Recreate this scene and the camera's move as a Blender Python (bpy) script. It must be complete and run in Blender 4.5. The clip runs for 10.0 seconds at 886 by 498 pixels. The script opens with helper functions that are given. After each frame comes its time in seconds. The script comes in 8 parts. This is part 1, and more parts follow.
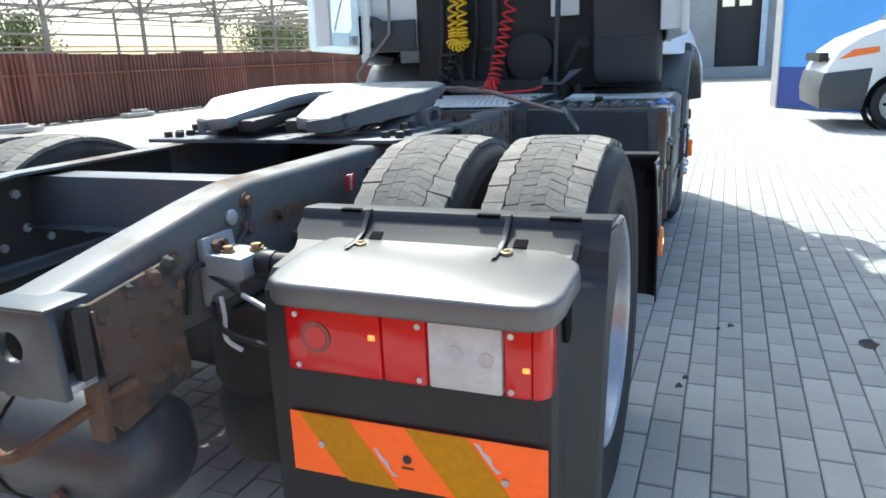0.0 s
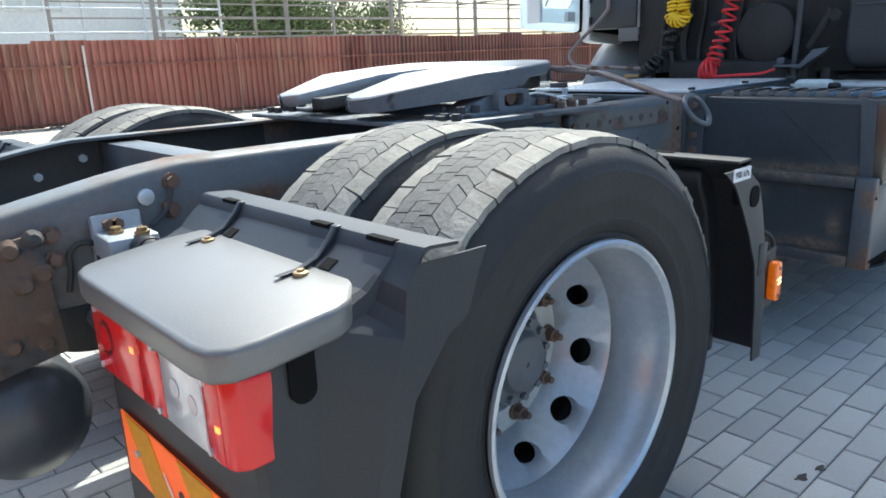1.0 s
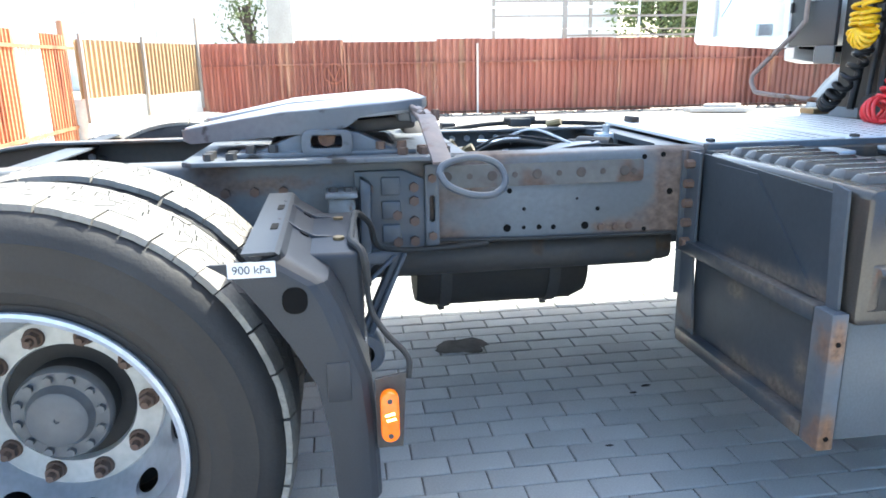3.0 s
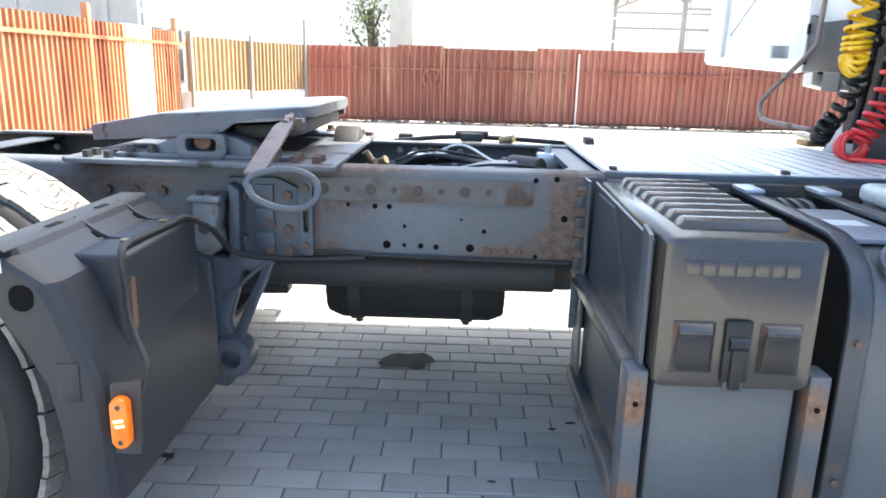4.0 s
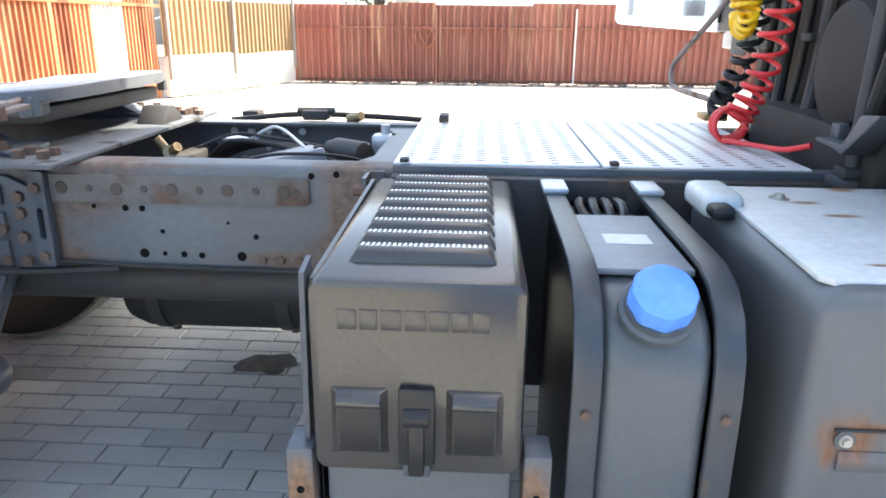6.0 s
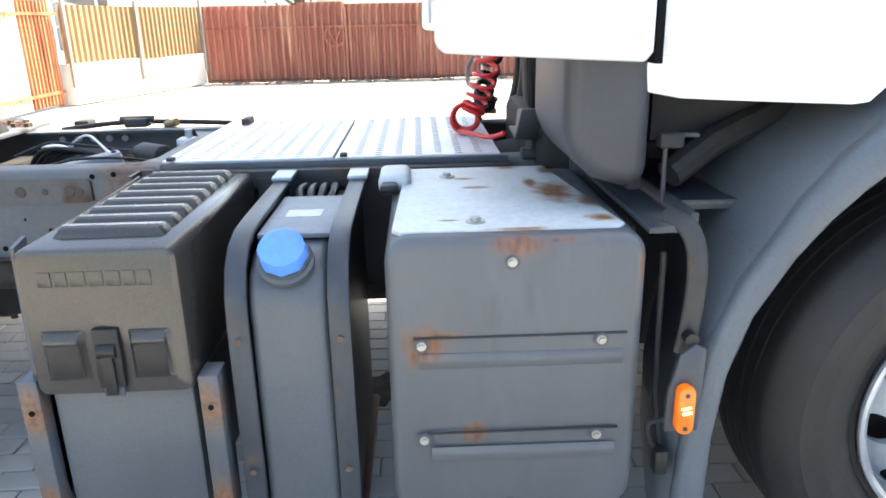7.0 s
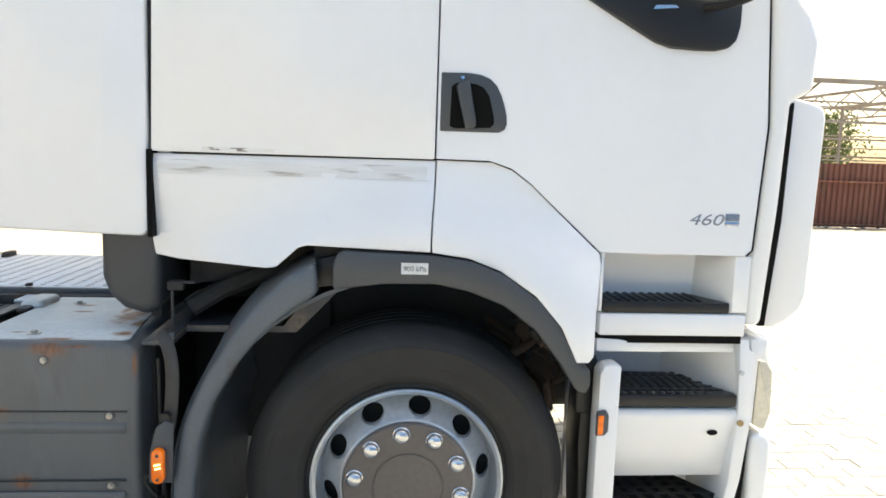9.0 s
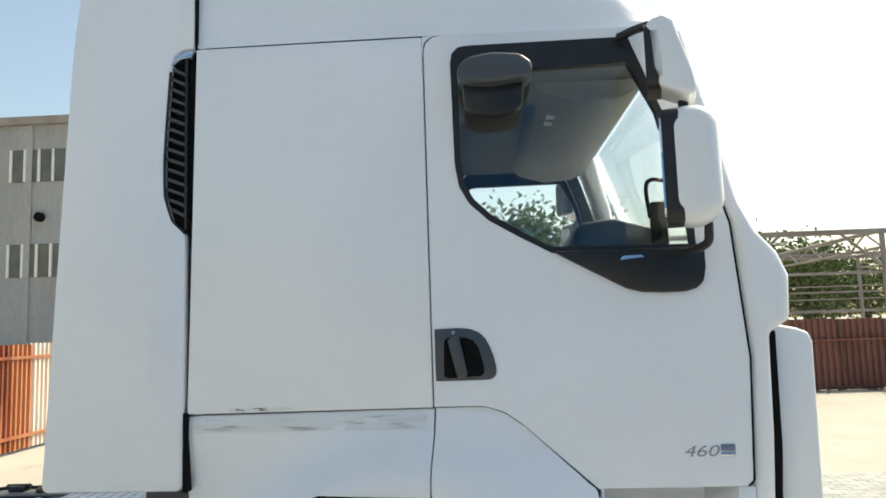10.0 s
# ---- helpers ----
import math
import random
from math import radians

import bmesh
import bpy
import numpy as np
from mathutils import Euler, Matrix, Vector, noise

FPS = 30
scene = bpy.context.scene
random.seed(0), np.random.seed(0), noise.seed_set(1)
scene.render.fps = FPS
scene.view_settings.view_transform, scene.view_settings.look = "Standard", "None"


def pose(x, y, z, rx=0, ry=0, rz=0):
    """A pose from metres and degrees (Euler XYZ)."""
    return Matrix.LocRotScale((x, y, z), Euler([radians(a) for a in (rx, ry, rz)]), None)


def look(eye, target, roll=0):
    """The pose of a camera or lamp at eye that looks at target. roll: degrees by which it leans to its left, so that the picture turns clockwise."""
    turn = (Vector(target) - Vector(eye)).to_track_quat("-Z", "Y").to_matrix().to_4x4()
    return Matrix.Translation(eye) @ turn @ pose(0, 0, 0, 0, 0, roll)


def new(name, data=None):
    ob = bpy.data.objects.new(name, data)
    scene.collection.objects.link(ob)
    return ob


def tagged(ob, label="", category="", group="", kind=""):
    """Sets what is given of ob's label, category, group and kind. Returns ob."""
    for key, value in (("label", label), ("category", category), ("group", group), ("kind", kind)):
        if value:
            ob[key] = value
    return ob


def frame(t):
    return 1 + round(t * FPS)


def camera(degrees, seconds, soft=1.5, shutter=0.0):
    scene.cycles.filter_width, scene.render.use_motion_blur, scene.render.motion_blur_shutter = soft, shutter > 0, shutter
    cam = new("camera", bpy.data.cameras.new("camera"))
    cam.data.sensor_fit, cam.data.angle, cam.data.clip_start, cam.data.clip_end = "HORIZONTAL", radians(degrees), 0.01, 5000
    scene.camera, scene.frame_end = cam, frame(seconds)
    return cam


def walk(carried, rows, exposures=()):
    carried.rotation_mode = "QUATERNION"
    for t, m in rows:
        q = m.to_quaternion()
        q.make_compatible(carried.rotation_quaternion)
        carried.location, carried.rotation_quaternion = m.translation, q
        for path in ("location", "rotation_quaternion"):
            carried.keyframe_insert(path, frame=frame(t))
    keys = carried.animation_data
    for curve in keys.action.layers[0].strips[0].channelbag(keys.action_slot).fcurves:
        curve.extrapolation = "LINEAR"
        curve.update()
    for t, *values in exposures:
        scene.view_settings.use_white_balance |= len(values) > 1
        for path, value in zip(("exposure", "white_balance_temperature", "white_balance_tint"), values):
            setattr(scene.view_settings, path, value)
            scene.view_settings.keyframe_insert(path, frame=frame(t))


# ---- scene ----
cam = camera(63.5, 10.0, soft=1.7)
PATH = [
    (0, (1.448, -1.803, 1.217), (0.732, -0.008, 0.701), -2.3),
    (0.5, (1.724, -1.45, 1.168), (0.619, 0.137, 0.66), -2.4),
    (1, (1.966, -1.088, 1.165), (0.541, 0.212, 0.637), -2.3),
    (1.3, (2.096, -0.892, 1.167), (0.529, 0.240, 0.654), -2.4),
    (1.5, (2.175, -0.716, 1.181), (0.534, 0.301, 0.658), -2.0),
    (2, (2.348, -0.285, 1.193), (0.572, 0.494, 0.703), -2.8),
    (2.5, (2.486, 0.149, 1.231), (0.627, 0.686, 0.724), -1.9),
    (2.7, (2.507, 0.347, 1.23), (0.623, 0.781, 0.718), -1.6),
    (4, (2.486, 1.32, 1.249), (0.548, 1.281, 0.756), 1.5),
    (4.2, (2.441, 1.444, 1.249), (0.503, 1.432, 0.752), 2.4),
    (4.5, (2.336, 1.549, 1.263), (0.41, 1.537, 0.726), 3.6),
    (4.7, (2.230, 1.580, 1.275), (0.303, 1.535, 0.732), 3.9),
    (5, (2.081, 1.598, 1.282), (0.159, 1.477, 0.742), 3.4),
    (5.2, (2.004, 1.616, 1.271), (0.082, 1.461, 0.74), 0.7),
    (6.3, (2.199, 2.105, 1.305), (0.301, 2.031, 0.679), 1.1),
    (6.5, (2.29, 2.21, 1.32), (0.388, 2.177, 0.701), 1.8),
    (6.8, (2.406, 2.357, 1.348), (0.505, 2.387, 0.729), 1.4),
    (7, (2.47, 2.468, 1.352), (0.569, 2.525, 0.734), -1.2),
    (7.2, (2.520, 2.631, 1.358), (0.623, 2.666, 0.726), -0.7),
    (7.5, (2.653, 2.789, 1.361), (0.738, 2.851, 0.788), 2.3),
    (8, (2.893, 3.096, 1.397), (0.952, 3.185, 0.925), 2.5),
    (8.5, (3.105, 3.35, 1.472), (1.155, 3.545, 1.07), 2.2),
    (9, (3.286, 3.594, 1.53), (1.311, 3.774, 1.27), 1.9),
    (9.5, (3.442, 3.762, 1.65), (1.445, 3.832, 1.583), -0.9),
    (10, (3.526, 3.926, 1.778), (1.54, 3.831, 1.998), -1.9),
]
EXPOSURES = [(0, 1.13, 6150, 1), (1, 1.34, 6250, 1), (1.5, 1.82, 6300, 2), (2, 2.22, 6320, 3), (2.7, 2.55, 6380, 3), (4.5, 2.37, 6980, 8), (5.1, 2.43, 7080, 8), (7.5, 2.44, 7500, 8), (8.5, 2.04, 7950, 9), (9.0, 1.49, 8350, 6), (9.3, 1.20, 8250, 4), (10, 0.72, 7600, 1)]
walk(cam, [(t, look(eye, target, roll)) for t, eye, target, roll in PATH], EXPOSURES)

# ---- light ----
SUN_TO = Vector((-0.40, 0.63, 1.0)).normalized()
world = bpy.data.worlds.new("sky")
scene.world = world
world.use_nodes = True
sky = world.node_tree.nodes.new("ShaderNodeTexSky")
sky.sky_type = "NISHITA"
sky.sun_disc = False
sky.sun_elevation = math.asin(SUN_TO.z)
sky.sun_rotation = math.atan2(SUN_TO.x, SUN_TO.y)
sky.dust_density = 3.0
sky.air_density = 1.0
background = world.node_tree.nodes["Background"]
background.inputs["Strength"].default_value = 0.15
world.node_tree.links.new(sky.outputs["Color"], background.inputs["Color"])
sun = new("sun", bpy.data.lights.new("sun", "SUN"))
sun.data.energy, sun.data.angle, sun.data.color = 3.5, radians(0.55), (1.0, 0.95, 0.87)
sun.matrix_world = look(SUN_TO * 60, (0, 0, 0))

# ---- tools ----
def part(name, bm, material, parent=None, label="", smooth=35):
    """One mesh object out of a bmesh."""
    mesh = bpy.data.meshes.new(name)
    bmesh.ops.recalc_face_normals(bm, faces=bm.faces)
    bm.to_mesh(mesh)
    bm.free()
    mesh.materials.append(material)
    if smooth:
        mesh.shade_smooth()
        mesh.set_sharp_from_angle(angle=radians(smooth))
    ob = new(name, mesh)
    ob.parent = parent
    return tagged(ob, label)


def raw(name, verts, faces, material, parent=None, label="", smooth=0):
    mesh = bpy.data.meshes.new(name)
    mesh.from_pydata(verts, [], faces)
    mesh.materials.append(material)
    if smooth:
        mesh.shade_smooth()
        mesh.set_sharp_from_angle(angle=radians(smooth))
    ob = new(name, mesh)
    ob.parent = parent
    return tagged(ob, label)


def thing(name, label, category, at=(0, 0, 0), group="", kind=""):
    ob = new(name)
    ob.location = at
    ob.empty_display_size = 0.1
    return tagged(ob, label, category, group, kind)


def bevelled(bm, width, segments=2, geom=None):
    edges = [e for e in (geom or bm.edges) if len(e.link_faces) == 2 and e.calc_face_angle(0) > 0.5]
    if width and edges:
        bmesh.ops.bevel(bm, geom=edges, offset=width, segments=segments, affect="EDGES", profile=0.5, clamp_overlap=True)
    return bm


def box(x0, x1, y0, y1, z0, z1, bevel=0.0, segments=2, bm=None, turn=None):
    own = bmesh.new()
    bmesh.ops.create_cube(own, size=1.0)
    for v in own.verts:
        v.co = Vector(((x0 + x1) / 2 + v.co.x * (x1 - x0), (y0 + y1) / 2 + v.co.y * (y1 - y0), (z0 + z1) / 2 + v.co.z * (z1 - z0)))
    bevelled(own, bevel, segments)
    if turn is not None:
        bmesh.ops.transform(own, matrix=turn, verts=own.verts)
    return join(bm, own)


def join(bm, own):
    """Adds own to bm, or returns own when there is no bm yet."""
    if bm is None:
        return own
    mesh = bpy.data.meshes.new("joining")
    own.to_mesh(mesh)
    own.free()
    bm.from_mesh(mesh)
    bpy.data.meshes.remove(mesh)
    return bm


AXES = {"x": (1, 2, 0), "y": (0, 2, 1), "z": (0, 1, 2)}


def lift(axis, u, v, a):
    co = [0, 0, 0]
    i, j, k = AXES[axis]
    co[i], co[j], co[k] = u, v, a
    return Vector(co)


def prism(points, axis, a0, a1, bevel=0.0, segments=2, holes=(), bm=None):
    """A plate: an outline in the plane across the axis, with holes, from a0 to a1. In yz for x, xz for y, xy for z."""
    own = bmesh.new()
    edges = []
    for loop in (points, *holes):
        vs = [own.verts.new(lift(axis, u, v, a0)) for u, v in loop]
        edges += [own.edges.new((vs[i - 1], vs[i])) for i in range(len(vs))]
    if holes:
        bmesh.ops.triangle_fill(own, use_beauty=True, use_dissolve=False, edges=edges)
    else:
        own.faces.new(own.verts)
    made = bmesh.ops.extrude_face_region(own, geom=list(own.faces))
    move = lift(axis, 0, 0, a1 - a0)
    bmesh.ops.translate(own, vec=move, verts=[g for g in made["geom"] if isinstance(g, bmesh.types.BMVert)])
    bmesh.ops.recalc_face_normals(own, faces=own.faces)
    bevelled(own, bevel, segments)
    return join(bm, own)


def ring_points(u, v, r, n=16, ru=None, start=0.0):
    return [(u + (ru or r) * math.cos(start + i * math.tau / n), v + r * math.sin(start + i * math.tau / n)) for i in range(n)]


def rounded(u0, u1, v0, v1, r, n=5):
    """A rectangle's outline with round corners."""
    out = []
    for cu, cv, a in ((u1 - r, v1 - r, 0), (u0 + r, v1 - r, 90), (u0 + r, v0 + r, 180), (u1 - r, v0 + r, 270)):
        out += [(cu + r * math.cos(radians(a + 90 * i / n)), cv + r * math.sin(radians(a + 90 * i / n))) for i in range(n + 1)]
    return out


def rod(p0, p1, r, n=16, r1=None, bevel=0.0, bm=None):
    p0, p1 = Vector(p0), Vector(p1)
    own = bmesh.new()
    d = p1 - p0
    bmesh.ops.create_cone(own, cap_ends=True, cap_tris=False, segments=n, radius1=r, radius2=r if r1 is None else r1, depth=d.length)
    bevelled(own, bevel, 2)
    bmesh.ops.transform(own, matrix=Matrix.Translation((p0 + p1) / 2) @ d.to_track_quat("Z", "Y").to_matrix().to_4x4(), verts=own.verts)
    return join(bm, own)


def lathe(profile, centre, axis="x", n=48, closed=False, bm=None):
    """profile: (radius, place along the axis) turned round the axis through centre."""
    own = bmesh.new()
    c = Vector(centre)
    rows = []
    for r, a in profile:
        row = []
        for i in range(n):
            t = math.tau * i / n
            row.append(own.verts.new(c + lift(axis, r * math.cos(t), r * math.sin(t), a)))
        rows.append(row)
    pairs = list(zip(rows, rows[1:])) + ([(rows[-1], rows[0])] if closed else [])
    for a, b in pairs:
        for i in range(n):
            own.faces.new((a[i - 1], a[i], b[i], b[i - 1]))
    if not closed:
        for row in (rows[0], rows[-1]):
            if (row[0].co - row[n // 2].co).length > 1e-4:
                own.faces.new(row)
    bmesh.ops.remove_doubles(own, verts=own.verts, dist=1e-5)
    return join(bm, own)


def smooth_path(points, steps=8):
    """A Catmull-Rom curve through points."""
    pts = [Vector(p) for p in points]
    pts = [pts[0] * 2 - pts[1]] + pts + [pts[-1] * 2 - pts[-2]]
    out = []
    for a, b, c, d in zip(pts, pts[1:], pts[2:], pts[3:]):
        for i in range(steps):
            t = i / steps
            out.append(0.5 * (2 * b + (c - a) * t + (2 * a - 5 * b + 4 * c - d) * t * t + (3 * b - a - 3 * c + d) * t ** 3))
    return out + [pts[-2]]


def tube(points, r, n=10, closed=False, flat=1.0, bm=None):
    """A tube along points."""
    own = bmesh.new()
    pts = [Vector(p) for p in points]
    rows, last = [], None
    count = len(pts)
    for i, p in enumerate(pts):
        a = pts[i - 1] if i or closed else p
        b = pts[(i + 1) % count] if i + 1 < count or closed else p
        d = (b - a).normalized()
        side = last - d * last.dot(d) if last else d.orthogonal()
        side.normalize()
        last = side
        up = d.cross(side)
        rows.append([own.verts.new(p + side * r * math.cos(math.tau * k / n) + up * r * flat * math.sin(math.tau * k / n)) for k in range(n)])
    for a, b in list(zip(rows, rows[1:])) + ([(rows[-1], rows[0])] if closed else []):
        for k in range(n):
            own.faces.new((a[k - 1], a[k], b[k], b[k - 1]))
    if not closed:
        own.faces.new(rows[0])
        own.faces.new(rows[-1])
    return join(bm, own)


def sheet(profile, axis, a0, a1, thick, bm=None):
    """A bent sheet: an open line across the axis, given a thickness, from a0 to a1."""
    pts = [Vector((*p, 0)) for p in profile]
    back = []
    for i, p in enumerate(pts):
        a, b = pts[max(i - 1, 0)], pts[min(i + 1, len(pts) - 1)]
        d = (b - a).normalized()
        back.append((p.x - d.y * thick, p.y + d.x * thick))
    return prism(list(profile) + back[::-1], axis, a0, a1, bm=bm)


def writing(words, size, m, material, parent, name="writing", label=""):
    curve = bpy.data.curves.new(name, "FONT")
    curve.body, curve.size, curve.align_x, curve.align_y, curve.extrude = words, size, "CENTER", "CENTER", 0.0004
    holder = bpy.data.objects.new(name, curve)
    scene.collection.objects.link(holder)
    mesh = bpy.data.meshes.new_from_object(holder.evaluated_get(bpy.context.evaluated_depsgraph_get()))
    bpy.data.objects.remove(holder)
    bpy.data.curves.remove(curve)
    mesh.transform(m)
    mesh.materials.clear()
    mesh.materials.append(material)
    ob = new(name, mesh)
    ob.parent = parent
    return tagged(ob, label)


# ---- materials ----
def surface(name, base, other=None, rough=0.5, metal=0.0, grain=60.0, patch=4.0, spread=0.5, bump=0.15, wear=None, wear_at=0.62, wear_soft=0.06,
            wear_scale=7.0, coat=0.0, stretch=(1, 1, 1), per_object=0.0, per_island=0.0, emission=0.0, wear_rough=0.9, grain_mix=0.35, specular=0.5, spots=(), spot=(0.26, 0.12, 0.055)):
    """A painted, cast or worn surface: two tones in patches, fine grain, and blotches of wear with an edge of their own."""
    m = bpy.data.materials.new(name)
    m.use_nodes = True
    t = m.node_tree
    n, link = t.nodes, t.links.new
    shader = n["Principled BSDF"]
    where = n.new("ShaderNodeTexCoord").outputs["Object"]
    stretched = n.new("ShaderNodeMapping")
    stretched.inputs["Scale"].default_value = stretch
    link(where, stretched.inputs["Vector"])

    def cloud(scale, detail):
        node = n.new("ShaderNodeTexNoise")
        node.inputs["Scale"].default_value, node.inputs["Detail"].default_value = scale, detail
        link(stretched.outputs["Vector"], node.inputs["Vector"])
        return node.outputs["Fac"]

    def ramp(fac, a, b, inv=False):
        node = n.new("ShaderNodeMapRange")
        node.inputs["From Min"].default_value, node.inputs["From Max"].default_value = a, b
        link(fac, node.inputs["Value"])
        return node.outputs["Result"]

    def blend(fac, a, b):
        node = n.new("ShaderNodeMix")
        node.data_type = "RGBA"
        for socket, value in (("Factor", fac), ("A", a), ("B", b)):
            s = [i for i in node.inputs if i.name == socket and (i.type == "RGBA" or socket == "Factor")][0]
            if isinstance(value, (tuple, list)):
                s.default_value = (*value, 1)
            elif isinstance(value, float):
                s.default_value = value
            else:
                link(value, s)
        return [o for o in node.outputs if o.type == "RGBA"][0]

    other = other or tuple(c * (1 - 0.35 * spread) for c in base)
    fine = cloud(grain, 4.0)
    colour = blend(ramp(cloud(patch, 5.0), 0.35, 0.65), tuple(base), tuple(other))
    colour = blend(ramp(fine, 0.3, 0.7), colour, blend(grain_mix, colour, tuple(c * 0.55 for c in base)))
    for amount, node_type, socket in ((per_object, "ShaderNodeObjectInfo", "Random"), (per_island, "ShaderNodeNewGeometry", "Random Per Island")):
        if amount:
            tone = n.new("ShaderNodeHueSaturation")
            node = n.new(node_type)
            span = n.new("ShaderNodeMapRange")
            span.inputs["To Min"].default_value, span.inputs["To Max"].default_value = 1 - amount, 1 + amount
            link(node.outputs[socket], span.inputs["Value"])
            link(span.outputs["Result"], tone.inputs["Value"])
            link(colour, tone.inputs["Color"])
            colour = tone.outputs["Color"]
    if spots:
        # rust stains, each with a place and a size of its own, ragged at the edge
        ragged = n.new("ShaderNodeMath")
        ragged.operation = "MULTIPLY_ADD"
        link(cloud(34.0, 5.0), ragged.inputs[0])
        ragged.inputs[1].default_value, ragged.inputs[2].default_value = 1.1, -0.55
        nearest = None
        for centre, radii in spots:
            away = n.new("ShaderNodeVectorMath")
            away.operation = "SUBTRACT"
            link(where, away.inputs[0])
            away.inputs[1].default_value = centre
            scaled = n.new("ShaderNodeVectorMath")
            scaled.operation = "DIVIDE"
            link(away.outputs["Vector"], scaled.inputs[0])
            scaled.inputs[1].default_value = radii
            size = n.new("ShaderNodeVectorMath")
            size.operation = "LENGTH"
            link(scaled.outputs["Vector"], size.inputs[0])
            if nearest is None:
                nearest = size.outputs["Value"]
            else:
                lower = n.new("ShaderNodeMath")
                lower.operation = "MINIMUM"
                link(nearest, lower.inputs[0])
                link(size.outputs["Value"], lower.inputs[1])
                nearest = lower.outputs["Value"]
        shaken = n.new("ShaderNodeMath")
        shaken.operation = "ADD"
        link(nearest, shaken.inputs[0])
        link(ragged.outputs["Value"], shaken.inputs[1])
        halo = n.new("ShaderNodeMath")
        halo.operation = "MULTIPLY"
        link(ramp(shaken.outputs["Value"], 1.45, 0.6), halo.inputs[0])
        halo.inputs[1].default_value = 0.5
        colour = blend(halo.outputs["Value"], colour, tuple(0.5 * a + 0.5 * b for a, b in zip(spot, base)))
        colour = blend(ramp(shaken.outputs["Value"], 1.0, 0.35), colour, blend(ramp(cloud(70.0, 3.0), 0.3, 0.7), tuple(spot), tuple(c * 0.45 for c in spot)))
    shader.inputs["Roughness"].default_value = rough
    if wear:
        mask = ramp(cloud(wear_scale, 6.0), wear_at, wear_at + wear_soft)
        worn = blend(ramp(cloud(grain * 0.6, 3.0), 0.3, 0.7), tuple(wear), tuple(c * 0.5 for c in wear))
        colour = blend(mask, colour, worn)
        r = n.new("ShaderNodeMapRange")
        r.inputs["To Min"].default_value, r.inputs["To Max"].default_value = rough, wear_rough
        link(mask, r.inputs["Value"])
        link(r.outputs["Result"], shader.inputs["Roughness"])
        if metal:
            r = n.new("ShaderNodeMapRange")
            r.inputs["To Min"].default_value, r.inputs["To Max"].default_value = metal, 0.0
            link(mask, r.inputs["Value"])
            link(r.outputs["Result"], shader.inputs["Metallic"])
    else:
        shader.inputs["Metallic"].default_value = metal
    if wear is None and metal:
        shader.inputs["Metallic"].default_value = metal
    link(colour, shader.inputs["Base Color"])
    shader.inputs["Coat Weight"].default_value = coat
    shader.inputs["Specular IOR Level"].default_value = specular
    if emission:
        link(colour, shader.inputs["Emission Color"])
        shader.inputs["Emission Strength"].default_value = emission
    if bump:
        node = n.new("ShaderNodeBump")
        node.inputs["Strength"].default_value = bump
        node.inputs["Distance"].default_value = 0.004
        link(fine, node.inputs["Height"])
        link(node.outputs["Normal"], shader.inputs["Normal"])
    return m


def clear(name, colour, rough=0.02, ior=1.45):
    m = bpy.data.materials.new(name)
    m.use_nodes = True
    shader = m.node_tree.nodes["Principled BSDF"]
    shader.inputs["Base Color"].default_value = (*colour, 1)
    shader.inputs["Roughness"].default_value = rough
    shader.inputs["IOR"].default_value = ior
    shader.inputs["Transmission Weight"].default_value = 1.0
    return m


def fibreglass(name, colour, through_share):
    """Thin white moulding that lets some daylight through."""
    m = surface(name, colour, tuple(c * 0.95 for c in colour), rough=0.4, grain=20.0, patch=1.5, bump=0.0, grain_mix=0.04)
    n, link = m.node_tree.nodes, m.node_tree.links.new
    mix, glow = n.new("ShaderNodeMixShader"), n.new("ShaderNodeBsdfTranslucent")
    glow.inputs["Color"].default_value = (0.86, 0.93, 0.97, 1)
    mix.inputs["Fac"].default_value = through_share
    link(n["Principled BSDF"].outputs["BSDF"], mix.inputs[1])
    link(glow.outputs["BSDF"], mix.inputs[2])
    link(mix.outputs["Shader"], n["Material Output"].inputs["Surface"])
    return m


chassis_paint = surface("chassis_paint", (0.080, 0.094, 0.110), (0.060, 0.069, 0.08), rough=0.42, wear=(0.20, 0.12, 0.075), wear_at=0.63, wear_scale=5.0, wear_soft=0.12)
rail_side = surface("rail_side", (0.128, 0.142, 0.152), (0.098, 0.106, 0.113), rough=0.5, wear=(0.185, 0.135, 0.108), wear_at=0.51, wear_soft=0.12, wear_scale=2.6, patch=3.0, stretch=(1, 1, 1.3),
                    spots=[((0.445, 1.60, 0.84), (0.03, 0.026, 0.18)), ((0.445, 1.46, 0.728), (0.03, 0.10, 0.022)), ((0.445, 0.93, 0.72), (0.03, 0.06, 0.03)), ((0.445, 0.90, 0.80), (0.03, 0.02, 0.10)), ((0.445, 1.10, 0.958), (0.06, 0.20, 0.006)), ((0.445, -0.30, 0.86), (0.03, 0.16, 0.03)), ((0.445, -0.60, 0.84), (0.03, 0.05, 0.05)), ((0.445, 0.35, 0.90), (0.03, 0.25, 0.03))], spot=(0.165, 0.105, 0.075))
post_paint = surface("post_paint", (0.090, 0.105, 0.120), (0.07, 0.08, 0.092), rough=0.45, patch=5.0,
                     spots=[((1.185, y, z), (0.06, 0.035, h)) for y in (1.68, 2.035) for z, h in ((0.38, 0.075), (0.615, 0.06))], spot=(0.23, 0.12, 0.062))
dark_steel = surface("dark_steel", (0.035, 0.037, 0.04), (0.05, 0.045, 0.04), rough=0.6, wear=(0.10, 0.07, 0.05), wear_at=0.62, wear_scale=6.0)
# black of grimy parts, and of faces that stand in for deep shade
grimy_shade_black = surface("grimy_shade_black", (0.014, 0.015, 0.017), (0.03, 0.028, 0.025), rough=0.7, patch=3.0)
